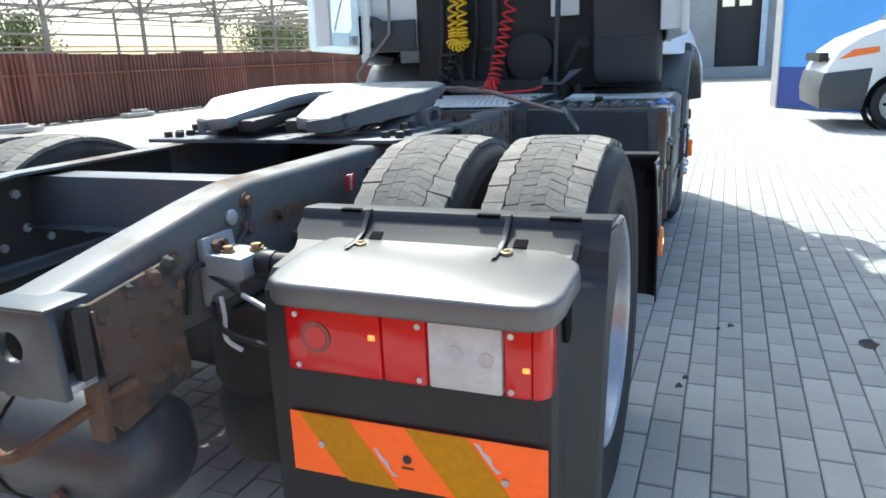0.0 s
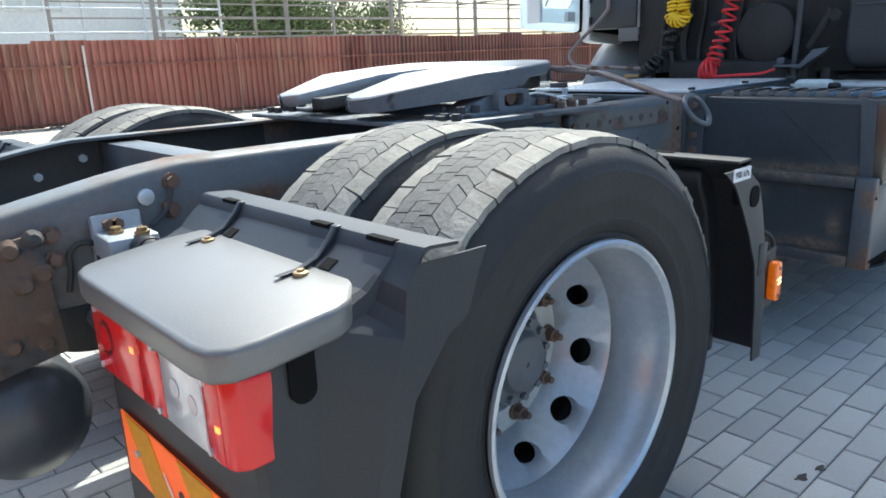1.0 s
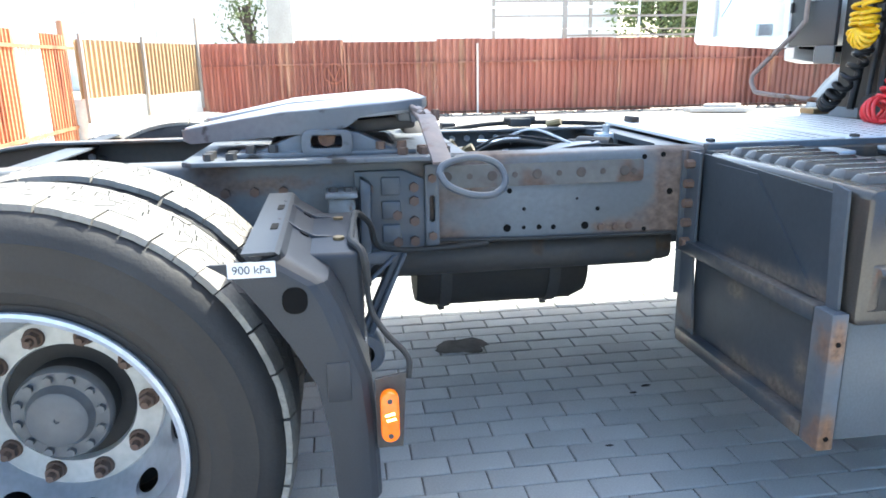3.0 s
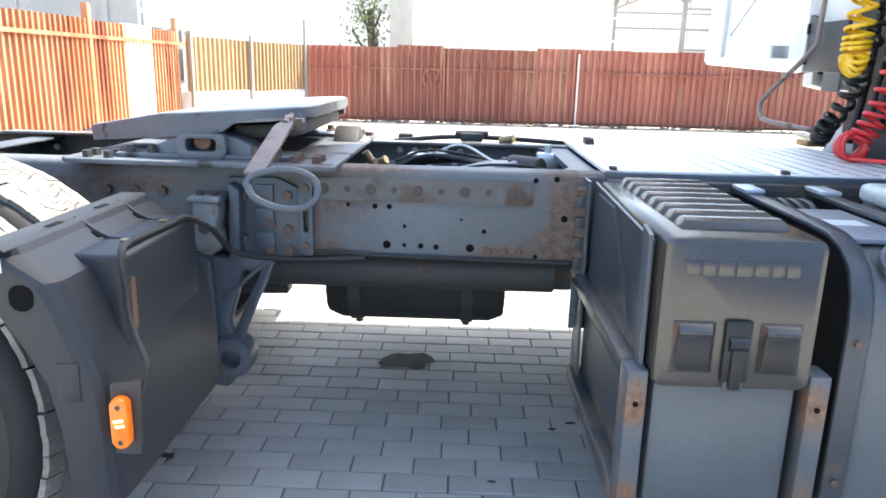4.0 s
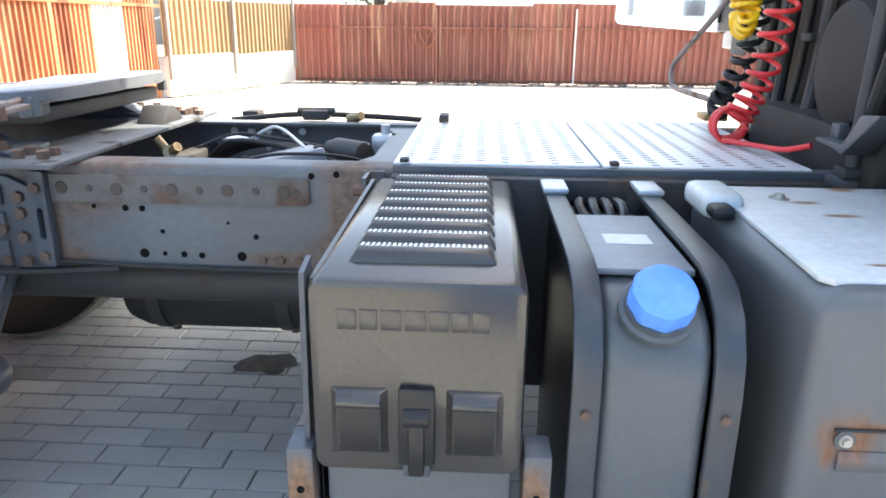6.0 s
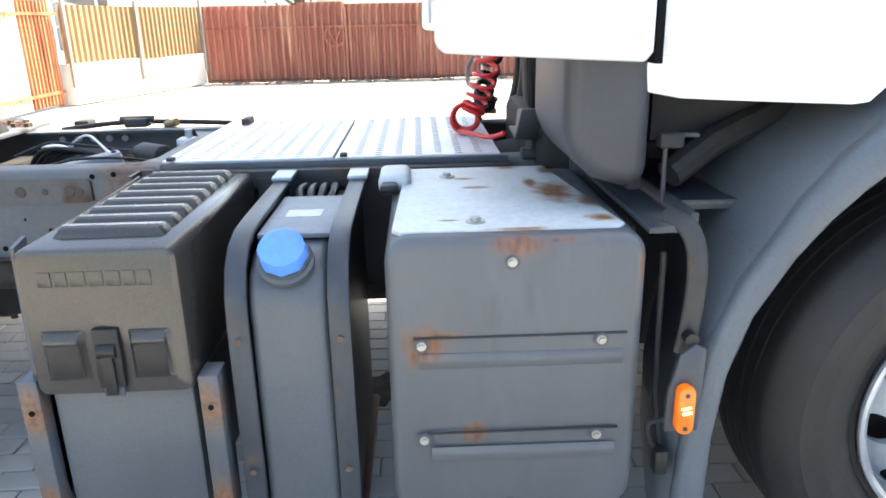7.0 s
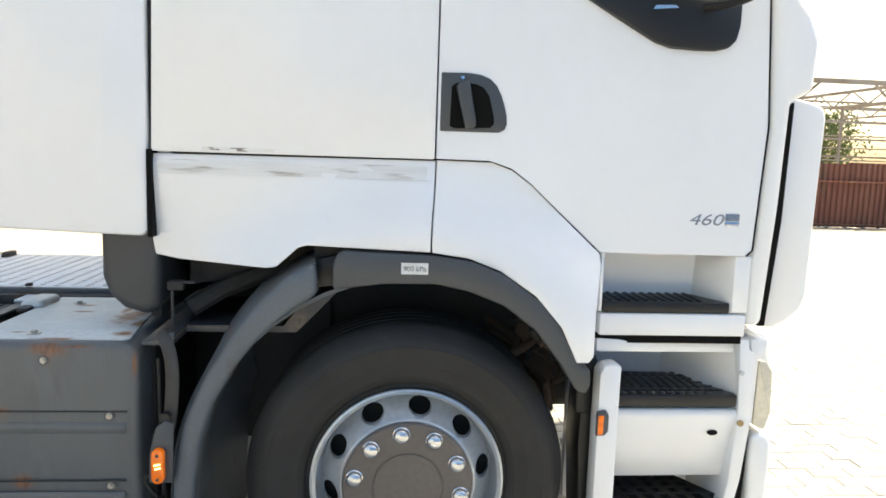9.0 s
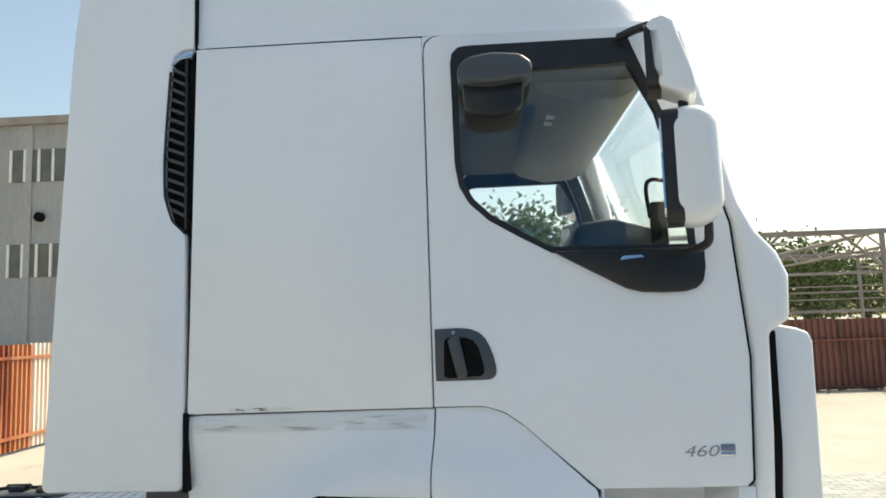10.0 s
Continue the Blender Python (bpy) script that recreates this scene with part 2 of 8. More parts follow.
guard_plastic = surface("guard_plastic", (0.030, 0.034, 0.040), (0.023, 0.026, 0.031), rough=0.45, specular=0.35, grain=260.0, patch=2.5, bump=0.06)
cap_plastic = surface("cap_plastic", (0.140, 0.140, 0.138), (0.12, 0.12, 0.118), specular=0.8, rough=0.36, grain=260.0, patch=5.0, bump=0.05)
box_plastic = surface("box_plastic", (0.080, 0.075, 0.069), (0.088, 0.081, 0.073), rough=0.21, metal=0.4, grain=180.0, patch=4.0, bump=0.02)
tank_black = surface("tank_black", (0.060, 0.066, 0.076), (0.042, 0.046, 0.052), rough=0.33, patch=5.0, bump=0.1, wear=(0.14, 0.085, 0.06), wear_at=0.66, wear_scale=9.0)
post_rust = surface("post_rust", (0.19, 0.135, 0.105), (0.14, 0.12, 0.11), rough=0.8, grain=90.0, patch=10.0, bump=0.4, wear=(0.24, 0.12, 0.07), wear_at=0.58, wear_soft=0.12, wear_scale=11.0)
box_paint = surface("box_paint", (0.044, 0.053, 0.063), (0.034, 0.041, 0.049), rough=0.42, patch=4.0, bump=0.08, wear=(0.088, 0.093, 0.098), wear_at=0.64, wear_soft=0.15, wear_scale=9.0, wear_rough=0.7,
                    spots=[((0.88, 1.68, 0.688), (0.24, 0.06, 0.036)), ((1.09, 1.68, 0.70), (0.07, 0.06, 0.032)), ((0.80, 1.68, 0.405), (0.10, 0.06, 0.034)), ((0.99, 1.68, 0.415), (0.12, 0.06, 0.032)), ((0.52, 1.66, 0.375), (0.07, 0.06, 0.045)), ((1.10, 1.66, 0.375), (0.06, 0.06, 0.04)), ((0.75, 1.69, 0.60), (0.05, 0.06, 0.03)), ((1.05, 1.69, 0.50), (0.03, 0.06, 0.05)), ((0.90, 3.34, 0.99), (0.30, 0.05, 0.05)), ((1.12, 2.95, 0.96), (0.06, 0.02, 0.02)), ((1.14, 3.02, 0.968), (0.3, 0.2, 0.004))], spot=(0.165, 0.132, 0.105))
tank_plastic = surface("tank_plastic", (0.098, 0.113, 0.124), (0.077, 0.088, 0.096), rough=0.38, grain=150.0, patch=3.0)
cover_plastic = surface("cover_plastic", (0.112, 0.121, 0.128), (0.094, 0.101, 0.105), rough=0.42, grain=60.0, patch=4.0, stretch=(1, 1, 0.3), bump=0.05, grain_mix=0.12, wear=(0.165, 0.172, 0.178), wear_at=0.58, wear_soft=0.3, wear_scale=9.0, wear_rough=0.55,
                        spots=[((1.19, 2.468, 0.736), (0.05, 0.048, 0.042)), ((1.19, 2.50, 0.752), (0.05, 0.045, 0.012)), ((1.19, 2.735, 0.945), (0.05, 0.05, 0.006)), ((1.19, 2.445, 0.71), (0.05, 0.012, 0.03)), ((1.19, 2.562, 0.531), (0.05, 0.036, 0.026)), ((1.19, 2.652, 0.938), (0.05, 0.060, 0.022)), ((1.19, 2.644, 0.918), (0.05, 0.016, 0.030)), ((1.19, 2.89, 0.90), (0.05, 0.006, 0.04))], spot=(0.225, 0.105, 0.055))
rusty = surface("rusty", (0.19, 0.10, 0.058), (0.10, 0.06, 0.042), rough=0.9, grain=90.0, patch=14.0, bump=0.7, grain_mix=0.6)
rusty_bolt = surface("rusty_bolt", (0.155, 0.095, 0.068), (0.10, 0.068, 0.054), rough=0.85, bump=0.5)
badge_metal = surface("badge_metal", (0.50, 0.51, 0.52), rough=0.25, metal=0.6, bump=0.0)
brown_plate = surface("brown_plate", (0.105, 0.078, 0.062), (0.12, 0.073, 0.050), rough=0.85, grain=70.0, patch=12.0, bump=0.7, wear=(0.07, 0.07, 0.07), wear_at=0.6, wear_scale=9.0)
galvanised = surface("galvanised", (0.62, 0.65, 0.68), (0.5, 0.53, 0.56), rough=0.42, metal=0.55, patch=8.0, bump=0.1)
deck_metal = surface("deck_metal", (0.93, 0.93, 0.93), (0.88, 0.88, 0.88), rough=0.42, metal=0.22, specular=0.5, patch=5.0, bump=0.05)
worn_top = surface("worn_top", (0.66, 0.69, 0.68), (0.56, 0.59, 0.575), rough=0.5, metal=0.15, wear=(0.36, 0.27, 0.19), wear_at=0.68, wear_soft=0.12, wear_scale=7.0, patch=7.0,
                   spots=[((0.86, 2.775, 0.96), (0.12, 0.055, 0.05)), ((0.95, 2.84, 0.96), (0.07, 0.035, 0.05)), ((0.76, 2.735, 0.96), (0.06, 0.02, 0.05)), ((1.09, 2.83, 0.96), (0.028, 0.034, 0.05)), ((1.085, 2.52, 0.96), (0.008, 0.03, 0.05)), ((0.70, 2.57, 0.96), (0.016, 0.04, 0.05)), ((0.57, 2.70, 0.96), (0.03, 0.04, 0.05)), ((1.152, 2.66, 0.96), (0.006, 0.07, 0.05)), ((0.80, 2.60, 0.96), (0.014, 0.04, 0.05)), ((0.62, 2.80, 0.96), (0.05, 0.03, 0.05))], spot=(0.36, 0.17, 0.07))
wheel_silver = surface("wheel_silver", (0.50, 0.54, 0.58), (0.42, 0.46, 0.50), rough=0.30, metal=0.55, patch=6.0, bump=0.05)
wheel_face = surface("wheel_face", (0.50, 0.51, 0.50), (0.42, 0.41, 0.38), rough=0.5, metal=0.2, patch=9.0)
wheel_cover = surface("wheel_cover", (0.145, 0.128, 0.118), (0.12, 0.107, 0.10), rough=0.5, metal=0.2, patch=3.0)
nut_chrome = surface("nut_chrome", (0.72, 0.74, 0.76), rough=0.25, metal=0.9, bump=0.0)
sidewall = surface("sidewall", (0.011, 0.0113, 0.012), (0.018, 0.0179, 0.0178), rough=0.66, grain=120.0, patch=6.0, bump=0.25, wear=(0.048, 0.046, 0.043), wear_at=0.62, wear_soft=0.14, wear_scale=9.0)
tread_rubber = surface("tread_rubber", (0.168, 0.163, 0.153), (0.126, 0.122, 0.115), rough=0.85, grain=110.0, patch=9.0, bump=0.5, per_island=0.10, grain_mix=0.55, wear=(0.24, 0.23, 0.212), wear_at=0.60, wear_soft=0.16, wear_scale=16.0)
shoulder_rubber = surface("shoulder_rubber", (0.27, 0.257, 0.228), (0.19, 0.182, 0.164), rough=0.88, grain=110.0, patch=11.0, bump=0.5, per_island=0.14, grain_mix=0.5, wear=(0.34, 0.323, 0.285), wear_at=0.58, wear_soft=0.14, wear_scale=20.0)
fifth_metal = surface("fifth_metal", (0.37, 0.38, 0.39), (0.24, 0.25, 0.26), rough=0.42, metal=0.4, patch=7.0, stretch=(1, 0.4, 1), bump=0.2)
fifth_side = surface("fifth_side", (0.125, 0.140, 0.156), (0.09, 0.10, 0.112), rough=0.5, wear=(0.06, 0.055, 0.05), wear_at=0.6, wear_scale=9.0)
strap_dark = surface("strap_dark", (0.050, 0.058, 0.068), (0.040, 0.046, 0.054), rough=0.4, patch=6.0, wear=(0.13, 0.085, 0.06), wear_at=0.67, wear_soft=0.08, wear_scale=8.0)
bar_paint = surface("bar_paint", (0.20, 0.155, 0.137), (0.14, 0.118, 0.11), rough=0.6, patch=12.0, wear=(0.17, 0.10, 0.07), wear_at=0.58, wear_soft=0.1, wear_scale=14.0)
strap_paint = surface("strap_paint", (0.30, 0.235, 0.21), (0.24, 0.2, 0.19), rough=0.6, wear=(0.2, 0.11, 0.07), wear_at=0.6, wear_scale=14.0)
cab_white = surface("cab_white", (0.80, 0.81, 0.82), (0.77, 0.78, 0.79), rough=0.3, grain=20.0, patch=1.5, bump=0.0, coat=0.35, grain_mix=0.03)
cab_scuffed = surface("cab_scuffed", (0.78, 0.79, 0.79), (0.66, 0.655, 0.635), rough=0.38, grain=60.0, patch=12.0, bump=0.0, coat=0.2, wear=(0.52, 0.49, 0.45), wear_at=0.54, wear_soft=0.12, wear_scale=20.0, stretch=(1, 0.25, 2.2), grain_mix=0.12)
cab_scratched = surface("cab_scratched", (0.78, 0.79, 0.79), (0.70, 0.69, 0.67), rough=0.4, grain=60.0, patch=10.0, bump=0.0, coat=0.2, wear=(0.24, 0.21, 0.19), wear_at=0.53, wear_soft=0.04, wear_scale=30.0, stretch=(1, 0.6, 2.0), grain_mix=0.12)
black_plastic = surface("black_plastic", (0.012, 0.0125, 0.013), (0.017, 0.017, 0.018), rough=0.4, grain=200.0, specular=0.4)
trim_grey = surface("trim_grey", (0.062, 0.070, 0.079), (0.053, 0.059, 0.066), rough=0.45, grain=180.0, patch=2.5)
arch_grey = surface("arch_grey", (0.110, 0.133, 0.153), (0.090, 0.107, 0.122), rough=0.45, grain=150.0, patch=3.0, wear=(0.13, 0.12, 0.115), wear_at=0.66, wear_scale=5.0)
intake_black = surface("intake_black", (0.048, 0.053, 0.060), (0.040, 0.044, 0.049), rough=0.5, grain=180.0, patch=2.5)
seam_black = surface("seam_black", (0.006, 0.006, 0.006), rough=0.9, bump=0.0, specular=0.15)
lens_red = surface("lens_red", (0.58, 0.006, 0.010), (0.50, 0.005, 0.008), rough=0.18, grain=30.0, patch=5.0, bump=0.0, coat=0.15, grain_mix=0.1, emission=0.05)
lens_deep = surface("lens_deep", (0.58, 0.006, 0.009), (0.50, 0.005, 0.008), rough=0.18, grain=30.0, patch=5.0, bump=0.0, coat=0.15, grain_mix=0.1, emission=0.05)
lens_dark = surface("lens_dark", (0.25, 0.01, 0.012), rough=0.15, bump=0.0, coat=0.5)
lens_white = surface("lens_white", (0.66, 0.68, 0.68), (0.56, 0.58, 0.58), rough=0.15, bump=0.0, coat=0.5, patch=9.0)
lens_amber = surface("lens_amber", (0.80, 0.17, 0.006), (0.75, 0.13, 0.006), rough=0.2, bump=0.0, coat=0.3, patch=30.0, emission=0.10)
bulb_glow = surface("bulb_glow", (1.0, 0.22, 0.04), rough=0.3, bump=0.0, emission=1.3)
# slight emission lifts the plate's brightness; it is no lamp
plate_orange_glow = surface("plate_orange_glow", (1.0, 0.17, 0.03), (0.97, 0.15, 0.03), rough=0.5, bump=0.0, emission=0.14, specular=0.2)
plate_yellow = surface("plate_yellow", (0.72, 0.34, 0.008), (0.66, 0.31, 0.008), rough=0.5, bump=0.0, specular=0.2)
cap_blue = surface("cap_blue", (0.13, 0.36, 0.92), (0.11, 0.32, 0.85), rough=0.4, bump=0.05)
coil_yellow = surface("coil_yellow", (0.90, 0.56, 0.01), (0.84, 0.50, 0.01), rough=0.35, bump=0.0)
coil_red = surface("coil_red", (0.75, 0.035, 0.04), (0.65, 0.03, 0.035), rough=0.35, bump=0.0)
label_white = surface("label_white", (0.75, 0.75, 0.75), (0.65, 0.66, 0.66), rough=0.5, bump=0.0)
print_dark = surface("print_dark", (0.05, 0.05, 0.055), rough=0.6, bump=0.0)
brass = surface("brass", (0.40, 0.30, 0.16), (0.31, 0.22, 0.12), rough=0.4, metal=0.7, bump=0.1)
liner_grey = surface("liner_grey", (0.17, 0.168, 0.16), (0.15, 0.148, 0.142), rough=0.85, grain=200.0)
glass = clear("glass", (0.93, 0.97, 0.96))
mirror_glass = surface("mirror_glass", (0.85, 0.86, 0.87), rough=0.02, metal=1.0, bump=0.0)
paver = surface("paver", (0.425, 0.432, 0.408), (0.36, 0.362, 0.345), rough=0.9, grain=150.0, patch=2.2, bump=0.5, per_object=0.11, wear=(0.285, 0.285, 0.27), wear_at=0.62, wear_soft=0.18, wear_scale=1.7)
paver_far = surface("paver_far", (0.425, 0.432, 0.408), (0.36, 0.362, 0.345), rough=0.9, grain=150.0, patch=2.2, bump=0.5, per_island=0.11, wear=(0.285, 0.285, 0.27), wear_at=0.62, wear_soft=0.18, wear_scale=1.7)
joint_sand = surface("joint_sand", (0.16, 0.15, 0.135), (0.10, 0.095, 0.085), rough=0.95, grain=80.0, patch=2.0, bump=0.5)
yard = surface("yard", (0.46, 0.43, 0.37), (0.36, 0.335, 0.29), rough=0.95, grain=25.0, patch=0.35, bump=0.4, wear=(0.27, 0.25, 0.21), wear_at=0.6, wear_soft=0.2, wear_scale=0.9)
oil = surface("oil", (0.05, 0.047, 0.043), (0.085, 0.08, 0.073), rough=0.92, patch=14.0, bump=0.3, specular=0.15)
fence_red = surface("fence_red", (0.285, 0.092, 0.064), (0.37, 0.155, 0.108), rough=0.75, grain=16.0, patch=1.6, stretch=(1, 1, 0.12), per_object=0.34, grain_mix=0.5, wear=(0.44, 0.23, 0.15), wear_at=0.58, wear_soft=0.10, wear_scale=3.4)
fence_brown = surface("fence_brown", (0.185, 0.070, 0.052), (0.235, 0.105, 0.075), rough=0.75, grain=14.0, patch=1.2, stretch=(1, 1, 0.18), per_object=0.25, wear=(0.21, 0.11, 0.08), wear_at=0.58, wear_soft=0.12, wear_scale=2.2)
fence_orange = surface("fence_orange", (0.40, 0.135, 0.055), (0.45, 0.22, 0.12), rough=0.75, grain=14.0, patch=1.6, stretch=(1, 1, 0.18), per_object=0.15, wear=(0.30, 0.085, 0.04), wear_at=0.5, wear_soft=0.15, wear_scale=2.5)
fence_tan = surface("fence_tan", (0.38, 0.25, 0.135), (0.32, 0.205, 0.11), rough=0.8, grain=14.0, patch=1.6, stretch=(1, 1, 0.18), per_object=0.15)
fence_pale = surface("fence_pale", (0.75, 0.68, 0.62), (0.65, 0.52, 0.44), rough=0.75, grain=14.0, patch=1.6, stretch=(1, 1, 0.18))
whitewash = surface("whitewash", (0.72, 0.72, 0.68), (0.6, 0.6, 0.55), rough=0.9, grain=20.0, patch=1.5, bump=0.3)
concrete = surface("concrete", (0.45, 0.43, 0.40), (0.36, 0.345, 0.32), rough=0.9, grain=12.0, patch=0.8, bump=0.3)
wall_white = surface("wall_white", (0.82, 0.80, 0.76), (0.74, 0.72, 0.68), rough=0.9, grain=6.0, patch=0.5, bump=0.1, wear=(0.6, 0.55, 0.48), wear_at=0.6, wear_soft=0.2, wear_scale=0.4)
wall_grey = surface("wall_grey", (0.40, 0.40, 0.40), (0.32, 0.32, 0.315), rough=0.9, grain=5.0, patch=0.35, stretch=(1, 1, 0.35), bump=0.1, wear=(0.5, 0.46, 0.36), wear_at=0.58, wear_soft=0.15, wear_scale=0.4)
window_dark = surface("window_dark", (0.10, 0.10, 0.085), (0.15, 0.15, 0.12), rough=0.3, patch=1.0, bump=0.0)
steel_frame = surface("steel_frame", (0.34, 0.31, 0.28), (0.26, 0.21, 0.17), rough=0.8, patch=1.0, bump=0.1)
blue_light = surface("blue_light", (0.10, 0.36, 0.80), (0.09, 0.33, 0.75), rough=0.6, grain=10.0, patch=0.8, bump=0.05, grain_mix=0.08)
blue_dark = surface("blue_dark", (0.03, 0.065, 0.32), (0.027, 0.06, 0.28), rough=0.6, grain=10.0, patch=0.8, bump=0.05, grain_mix=0.08)
door_brown = surface("door_brown", (0.05, 0.042, 0.038), (0.04, 0.035, 0.032), rough=0.7, patch=1.0)
pane_lit = surface("pane_lit", (0.75, 0.72, 0.55), (0.6, 0.58, 0.45), rough=0.3, patch=2.0, bump=0.0, emission=0.5)
van_white = surface("van_white", (0.78, 0.79, 0.79), (0.75, 0.76, 0.76), rough=0.35, grain=20.0, patch=1.0, bump=0.0, coat=0.4, grain_mix=0.03)
leaf = surface("leaf", (0.12, 0.165, 0.06), (0.16, 0.20, 0.085), rough=0.7, grain=3.0, patch=0.7, bump=0.0, per_island=0.35)
bark = surface("bark", (0.09, 0.07, 0.05), (0.06, 0.05, 0.04), rough=0.95, grain=20.0, patch=3.0, bump=0.6)

# ---- ground ----
def flat(name, x0, x1, y0, y1, z, material, label):
    ob = raw(name, [(x0, y0, z), (x1, y0, z), (x1, y1, z), (x0, y1, z)], [(0, 1, 2, 3)], material)
    return tagged(ob, label, "ground", kind="structure")


flat("ground", -2500, 2500, -2500, 2500, -0.02, yard, "pale dusty concrete yard, bright in the sun")
PAVED = (-5.05, 5.65, -5.0, 13.0)
pavement = flat("pavement", *PAVED, -0.007, joint_sand, "grey concrete block paving laid in running bond")


def stain(x, y, rx, ry, seed, z=0.0022):
    rng = random.Random(seed)
    pts = []
    for i in range(28):
        a = math.tau * i / 28
        k = 0.75 + 0.45 * noise.noise(Vector((math.cos(a) * 1.3 + seed, math.sin(a) * 1.3, seed))) + rng.uniform(-0.05, 0.05)
        pts.append((x + rx * k * math.cos(a), y + ry * k * math.sin(a)))
    ob = raw("oil_stain", [(u, v, z) for u, v in pts], [tuple(range(28))], oil)
    tagged(ob, "dark dried oil stain on the paving", "stain", kind="structure")


stain(-0.41, 1.127, 0.12, 0.15, 3, 0.0042)
stain(0.02, 2.29, 0.17, 0.14, 8, 0.0042)
stain(-0.10, 2.20, 0.09, 0.05, 11, 0.0028)
stain(2.05, 1.40, 0.05, 0.06, 5)
for sx, sy, sr in ((1.52, 1.47, 0.025), (1.47, 1.42, 0.018), (1.36, 0.86, 0.02), (1.34, 0.78, 0.022), (0.42, 0.4, 0.03), (0.1, 1.75, 0.018), (0.15, 1.68, 0.014), (0.5, 1.45, 0.012)):
    stain(sx, sy, sr * 0.8, sr * 1.3, sx * 7 + sy)


# ---- fences ----
def corrugated(parent, p0, p1, z0, z1, material, width=1.0, pitch=0.15, depth=0.05, seed=1, uneven=0.02, lean=0.0, odd=None):
    """A row of corrugated sheets as parts of a fence, each a closed trapezoid wave."""
    rng = random.Random(seed)
    p0, p1 = Vector((*p0, 0)), Vector((*p1, 0))
    d = (p1 - p0)
    length = d.length
    d.normalize()
    side = Vector((d.y, -d.x, 0))
    count = max(1, round(length / width))
    w = length / count
    for i in range(count):
        waves = max(2, round(w / pitch))
        line = []
        for k in range(waves):
            for f, h in ((0.0, 0.0), (0.35, 0.0), (0.5, 1.0), (0.85, 1.0)):
                line.append((i * w + (k + f) * w / waves, h * depth))
        line.append((i * w + w, 0.0))
        top = z1 + rng.uniform(-uneven, uneven)
        slip = rng.uniform(0, 0.012)
        verts, faces = [], []
        for z in (z0 + rng.uniform(-0.01, 0.02), top):
            for back in (0.0, -0.003):
                for a, h in line:
                    p = p0 + d * a + side * (h + back + slip + lean * z)
                    verts.append((p.x, p.y, z))
        m = len(line)
        for k in range(m - 1):
            faces += [(k, k + 1, 2 * m + k + 1, 2 * m + k), (m + k + 1, m + k, 3 * m + k, 3 * m + k + 1), (2 * m + k, 2 * m + k + 1, 3 * m + k + 1, 3 * m + k), (m + k, m + k + 1, k + 1, k)]
        raw("sheet", verts, faces, odd[i] if odd and i in odd else material, parent)


red_fence = thing("fence", "rust-red corrugated sheet metal fence on posts along the yard", "fence", (-14.4, 10, 0), kind="structure")
red_fence.location = (0, 0, 0)
corrugated(red_fence, (-14.4, -2.3), (-14.6, 38.0), 0.0, 1.68, fence_red, seed=4, uneven=0.035, width=1.06, odd={i: fence_brown for i in range(13, 60)})
for y in (0.9, 3.95, 7.4, 10.8, 14.3, 17.9, 21.5, 26.0, 31.0):
    part("post", box(-14.37, -14.33, y - 0.02, y + 0.02, 0, 1.6), fence_pale if y == 3.95 else fence_red, red_fence)
part("rail", box(-14.56, -14.34, -2.2, 38, 1.17, 1.205, turn=None), fence_red, red_fence)
part("rail", box(-14.56, -14.345, -2.2, 38, 0.05, 0.08), rusty, red_fence)

mark = lathe([(0.20, 0.0), (0.235, 0.0), (0.235, 0.004), (0.20, 0.004)], (-14.334, 0.64, 0.98), "x", 28, closed=True)
ring_faint = surface("ring_faint", (0.31, 0.115, 0.070), (0.28, 0.095, 0.06), rough=0.8, patch=9.0)
mark_ob = part("painted_ring", mark, ring_faint, red_fence, "faded painted ring")
for s in (-1, 1):
    part("painted_bar", rod((-14.332, 0.64 + s * 0.13, 1.10), (-14.332, 0.64, 0.82), 0.018, 6), ring_faint, mark_ob)
orange_fence = thing("fence", "orange rusty corrugated gate fence with one pale sheet", "fence", kind="structure")
corrugated(orange_fence, (5.0, -3.75), (-10.3, -3.72), 0.03, 1.74, fence_orange, seed=9, pitch=0.12, width=0.98, odd={14: fence_pale, 9: fence_tan})
for x in (-10.35, -7.35, -3.9, -0.5, 2.8):
    part("post", box(x - 0.045, x + 0.045, -3.74, -3.65, 0, 1.95, 0.006), fence_orange, orange_fence)
for z in (0.22, 1.5):
    part("rail", box(-10.7, 5, -3.69, -3.645, z, z + 0.05), fence_orange, orange_fence)

tan_fence = thing("fence", "tan sheet fence standing on a low whitewashed wall", "fence", kind="structure")
corrugated(tan_fence, (-10.4, -3.55), (-14.4, -2.33), 0.66, 1.66, fence_tan, seed=12, pitch=0.14, width=1.3)
m = Matrix.Translation((-10.4, -3.5, 0)) @ Matrix.Rotation(math.atan2(1.2, -4.0), 4, "Z")
part("base_wall", box(0, 1.9, -0.02, 0.2, 0, 0.70, 0.02, turn=m), whitewash, tan_fence, "whitewashed low base wall")
part("base_wall", box(1.92, 4.12, -0.04, 0.17, 0, 0.64, 0.02, turn=m), whitewash, tan_fence)
for a in (0.02, 1.9, 4.1):
    part("post", box(a - 0.03, a + 0.03, -0.08, -0.03, 0.3, 1.75 + (a > 4) * 0.45, turn=m), steel_frame, tan_fence)

